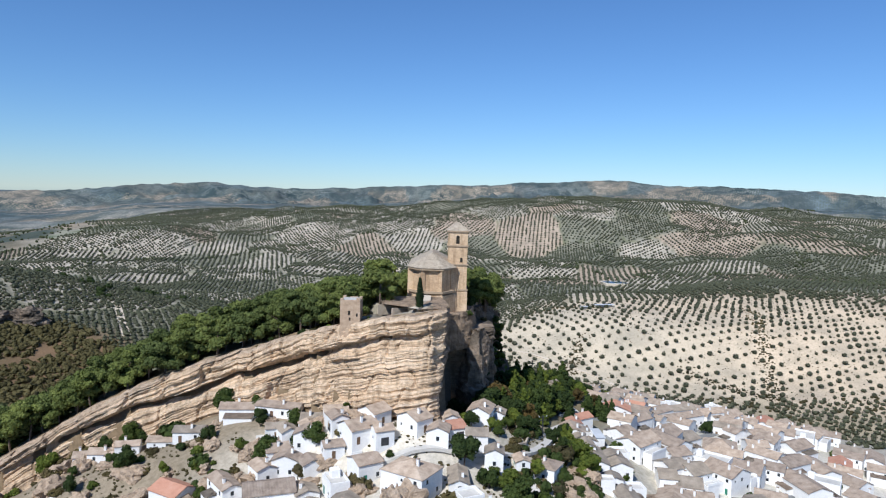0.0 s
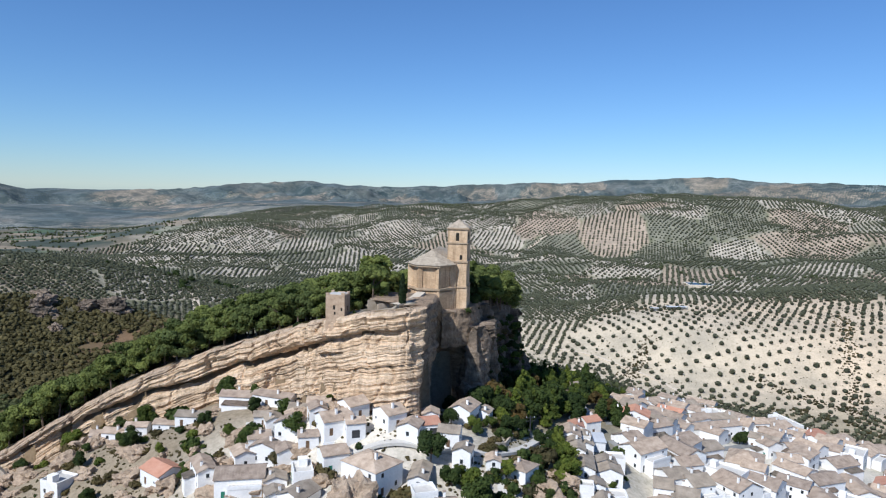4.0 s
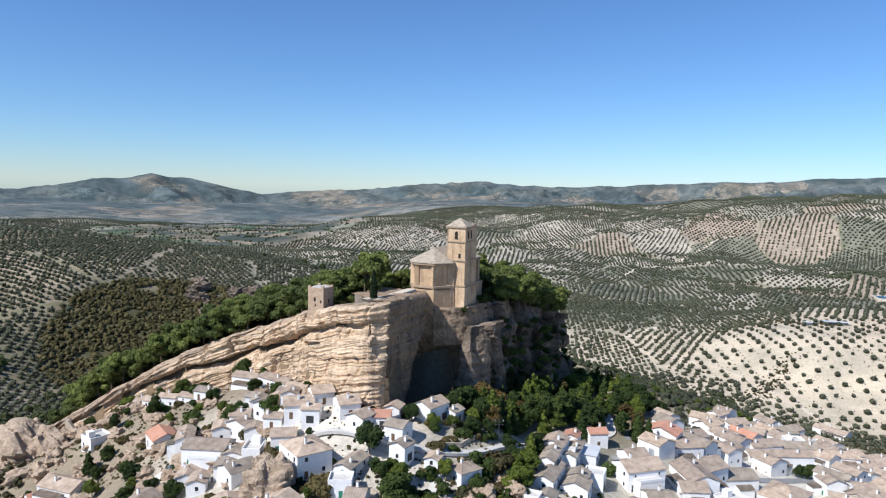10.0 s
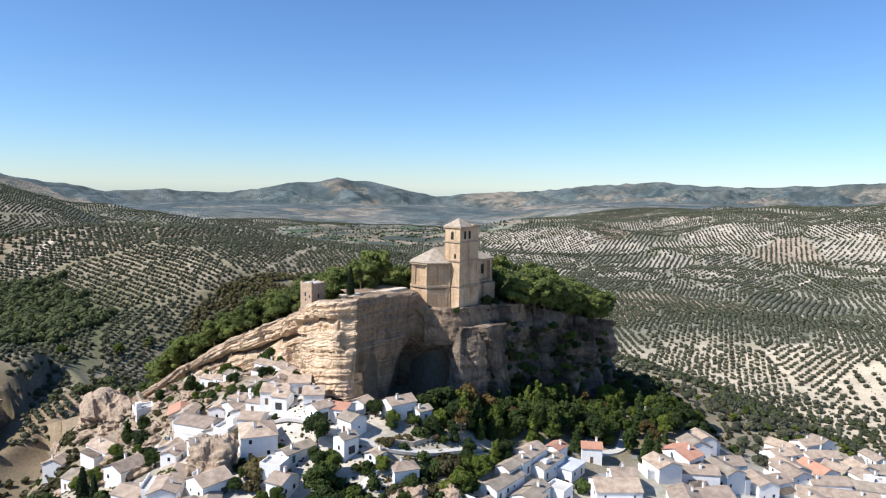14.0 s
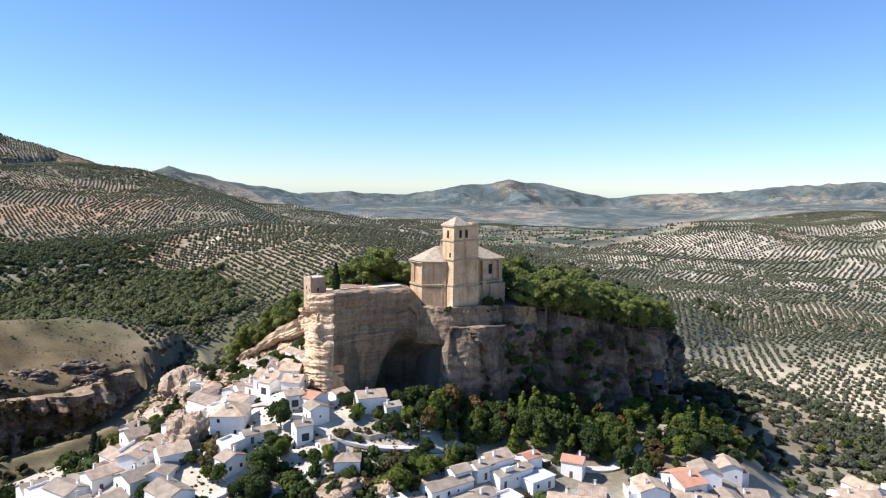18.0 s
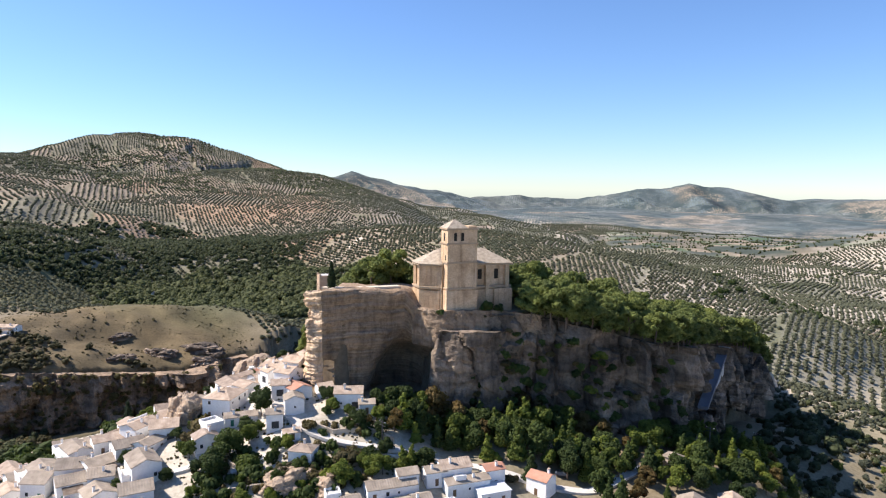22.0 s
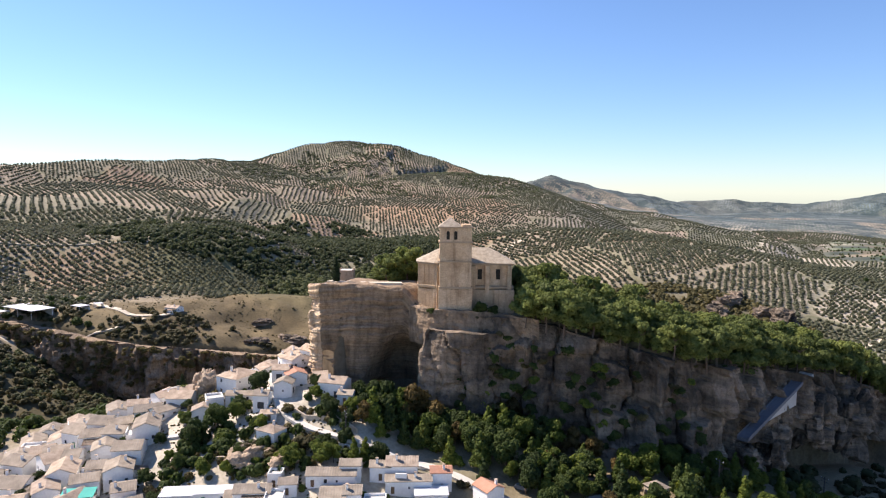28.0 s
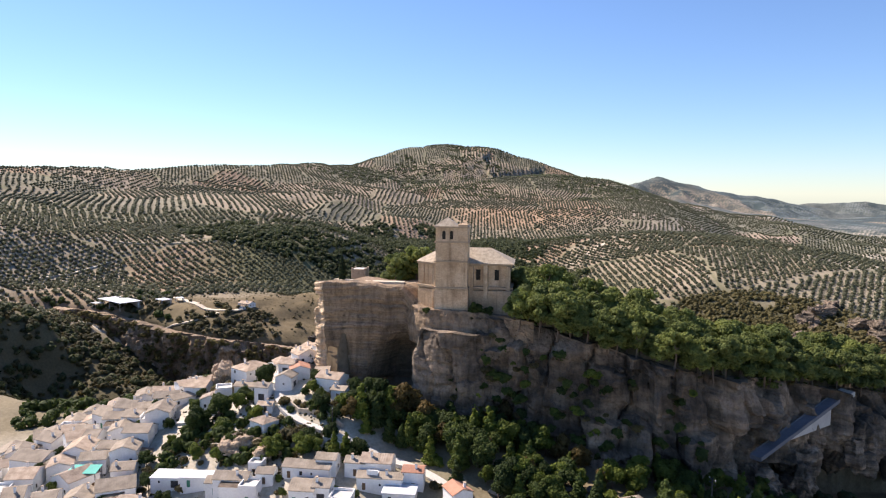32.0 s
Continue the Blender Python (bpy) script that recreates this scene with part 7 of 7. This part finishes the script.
keep = (polyline_at(RIM, wx, wy)[0] < -1) & (fbm(wx / 9, wy / 9, 3, 66) > 0.0)
wx, wy = wx[keep], wy[keep]
crown_cloud("dry_grass", wx, wy, sheet(wx, wy) - 0.15, rg.uniform(0.15, 0.6, len(wx)), lumpy(1), SCRUB, "tufts of dry grass on the village slope", "grass", 0.7, seed=9)
wx, wy = rg.uniform(-400, -235, 9000), rg.uniform(-70, 190, 9000)
keep = (polyline_at(GORGE_RIM, wx, wy)[0] > 3) & (fbm(wx / 14, wy / 14, 3, 67) > 0.0)
wx, wy = wx[keep], wy[keep]
crown_cloud("dry_grass", wx, wy, sheet(wx, wy) - 0.2, rg.uniform(0.15, 0.6, len(wx)), OCTA, SCRUB, "tufts of dry grass on the bare hill", "grass", 0.6, seed=10)
wx, wy = rg.uniform(-1010, -450, 11000), rg.uniform(-180, 340, 11000)
keep = in_wood(wx, wy)
wx, wy = wx[keep], wy[keep]
crown_cloud("ravine_wood", wx, wy, sheet(wx, wy), rg.uniform(1.6, 4.2, len(wx)), spray(22, 10, 0.48), WOOD_LEAF, "dark green oaks and scrub in the ravines", "wood", 0.9, seed=11)

# bushes and small trees under the ramp, behind the village and round the farm
def thicket(name, count, x0, x1, y0, y1, test, r0, r1, material, label, seed, tall=1.0, shape=None):
    rg = np.random.default_rng(seed)
    x, y = rg.uniform(x0, x1, count), rg.uniform(y0, y1, count)
    keep = test(x, y)
    x, y = x[keep], y[keep]
    crown_cloud(name, x, y, sheet(x, y) - 0.2, rg.uniform(r0, r1, len(x)), shape or spray(70, seed, 0.3), material, label, "trees", tall, seed=seed)


def below_rim(x, y, near=4, wide=75):
    d = polyline_at(RIM + RIM_EAST, x, y)[0]
    return (d < -near) & (d > -wide)


thicket("slope_trees", 330, -75, 62, 330, 475, lambda x, y: below_rim(x, y, 4, 48) & (fbm(x / 18, y / 18, 3, 101) > -0.25), 1.2, 3.4, WOOD_LEAF, "dark small trees on the shaded slope below the ramp", 21)
thicket("slope_trees", 500, -90, 150, 370, 520, lambda x, y: below_rim(x, y, 45, 150) & (fbm(x / 25, y / 25, 3, 102) > 0.05), 1.0, 2.6, OLIVE, "grey-green bushes on the dry slope", 22)
thicket("slope_trees", 260, -110, -10, 40, 128, lambda x, y: fbm(x / 15, y / 15, 3, 103) > 0.0, 1.2, 3.4, DARK_LEAF, "dark trees below the village edge", 23)
thicket("farm_trees", 160, -330, -235, -150, 20, lambda x, y: (np.abs(polyline_at(GORGE_RIM, x, y)[0] - 9) < 7) | (np.hypot((x + 292) / 22, (y + 60) / 18) < 1), 1.5, 3.4, DARK_LEAF, "bushy trees along the farm's edge", 24)
thicket("gorge_trees", 700, -240, -110, -140, 60, lambda x, y: polyline_at(GORGE_RIM, x, y)[0] < -5, 1.0, 3.0, WOOD_LEAF, "dark trees in the gorge", 25)
thicket("gorge_trees", 260, -240, -110, -140, 60, lambda x, y: polyline_at(GORGE_RIM, x, y)[0] < -3, 0.8, 2.0, SCRUB, "dry bushes on the gorge slope", 26)
thicket("valley_trees", 260, -460, -250, 600, 1050, lambda x, y: fbm(x / 60, y / 60, 3, 104) > 0.15, 2.0, 4.5, DARK_LEAF, "dark trees along the valley road", 27)
thicket("village_trees", 40, 60, 215, 180, 410, lambda x, y: np.array([off_houses(a, b, 1.0) for a, b in zip(x, y)]), 1.4, 2.6, DARK_LEAF, "small dark trees between the houses", 28)
# strips of brush between the plots of the pale field
for k, (ax, ay, bx, by) in enumerate(((323, 652, 287, 543), (360, 760, 323, 652), (147, 676, 120, 610), (230, 620, 290, 560), (84, 800, 190, 770))):
    rg = np.random.default_rng(60 + k)
    u = rg.random(160)
    x, y = ax + (bx - ax) * u + rg.normal(0, 5, 160), ay + (by - ay) * u + rg.normal(0, 5, 160)
    crown_cloud("brush_strip", x, y, sheet(x, y) - 0.2, rg.uniform(0.4, 1.2, 160), spray(30, 61, 0.4), SCRUB, "strip of dry brush between field plots", "brush", 0.8, seed=62 + k)
boulder("rock_outcrop", -350, 550, ground(-350, 550) + 3, 13, 8, 11, ROCK_EAST, "grey crag on the scrubby knoll", 2.2, 20, 0.4)
boulder("rock_outcrop", -368, 542, ground(-368, 542) + 1, 9, 7, 8, ROCK_EAST, "grey crag on the scrubby knoll", 4.4, 70, 0.4)
thicket("slope_brush", 700, -40, 330, 430, 700, lambda x, y: (y < np.interp(x, (-5, 80, 147, 192, 330), (705, 663, 594, 515, 490)) - 5) & below_rim(x, y, 120, 400), 0.6, 1.7, OLIVE, "low grey-green brush on the slope behind the village", 29, 0.8)
thicket("garden_bushes", 130, 22, 46, 150, 206, lambda x, y: np.array([off_houses(a, b, 0.8) and off_street(a, b, 3.0) for a, b in zip(x, y)]), 0.7, 2.2, DARK_LEAF, "dark bushes in the terraced gardens", 30)
thicket("garden_bushes", 110, 22, 46, 150, 206, lambda x, y: np.array([off_houses(a, b, 0.5) and off_street(a, b, 2.5) for a, b in zip(x, y)]), 0.5, 1.4, SCRUB, "dry bushes in the terraced gardens", 31)
rg = np.random.default_rng(83)
edge_pts = np.array(GORGE_RIM, float)
pick, u, v = rg.integers(0, 9, 700), rg.random(700), rg.random(700) ** 1.3
spot = edge_pts[pick] * (1 - u[:, None]) + edge_pts[pick + 1] * u[:, None]
crown_cloud("gorge_scrub", spot[:, 0] + 1.5 + 5.0 * v, spot[:, 1], spot[:, 2] - (spot[:, 2] - spot[:, 3]) * v - 1.0, rg.uniform(0.6, 2.2, 700), spray(40, 84, 0.36), HEATH, "olive-brown scrub clinging to the gorge face", "scrub", 0.85, seed=85)
thicket("slope_trees", 600, -70, 120, 415, 610, lambda x, y: below_rim(x, y, 14, 220) & (fbm(x / 20, y / 20, 3, 105) > -0.1), 1.0, 2.8, WOOD_LEAF, "green trees and bushes on the slope behind the crag", 32)
thicket("slope_trees", 900, -120, 120, 425, 640, lambda x, y: below_rim(x, y, 20, 300), 0.8, 2.0, OLIVE, "grey-green bushes on the dry slope", 33)
thicket("plain_trees", 16000, -1900, -850, 1150, 2200, lambda x, y: (plain(x, y) > 0.2) & ((field_cells(x, y, 75.0, 81)[1] < 3.5) | (fbm(x / 90, y / 90, 3, 106) > 0.55)), 1.8, 4.0, WOOD_LEAF, "dark rows of trees in the far farmland", 34, 1.0, OCTA)
thicket("hill_bushes", 950, -400, -235, -60, 190, lambda x, y: (polyline_at(GORGE_RIM, x, y)[0] > 2) & (fbm(x / 20, y / 20, 3, 107) > -0.05), 0.35, 1.1, HEATH, "dry bushes on the bare hill", 35, 0.7)
thicket("slope_brush", 420, -60, 110, 340, 470, lambda x, y: below_rim(x, y, 14, 110), 0.6, 1.7, SCRUB, "dry yellow-brown brush on the slope behind the crag", 36, 0.8)
thicket("slope_wood", 900, -330, -125, 205, 430, lambda x, y: (polyline_at(RIM + RIM_EAST, x, y)[0] > 30) & (fbm(x / 30, y / 30, 3, 108) > -0.3), 1.6, 3.6, WOOD_LEAF, "dark green pines and scrub on the slope behind the crag", 37)
rg = np.random.default_rng(93)
wx, wy = rg.uniform(-2420, -1450, 9000), rg.uniform(-480, 560, 9000)
keep = (fbm(wx / 130, wy / 130, 4, 109) > 0.12) | ((np.hypot((wx + 2250) / 150, (wy - 20) / 190) < 1) & (rg.random(9000) < 0.5))
wx, wy = wx[keep], wy[keep]
crown_cloud("hill_oaks", wx, wy, sheet(wx, wy), rg.uniform(1.8, 4.2, len(wx)), OCTA, WOOD_LEAF, "dark oaks and scrub on the far hill", "wood", 0.9, seed=94)
rg = np.random.default_rng(97)
wx, wy = rg.uniform(-1000, 1700, 42000), rg.uniform(950, 2450, 42000)
keep = (np.abs(fbm(wx / 260, wy / 260, 3, 27)) < 0.022) | (fbm(wx / 120, wy / 120, 3, 110) > 0.62)
wx, wy = wx[keep], wy[keep]
crown_cloud("gully_scrub", wx, wy, sheet(wx, wy), rg.uniform(1.6, 4.0, len(wx)), OCTA, WOOD_LEAF, "dark oaks and scrub along the gullies between groves", "scrub", 0.9, seed=98)
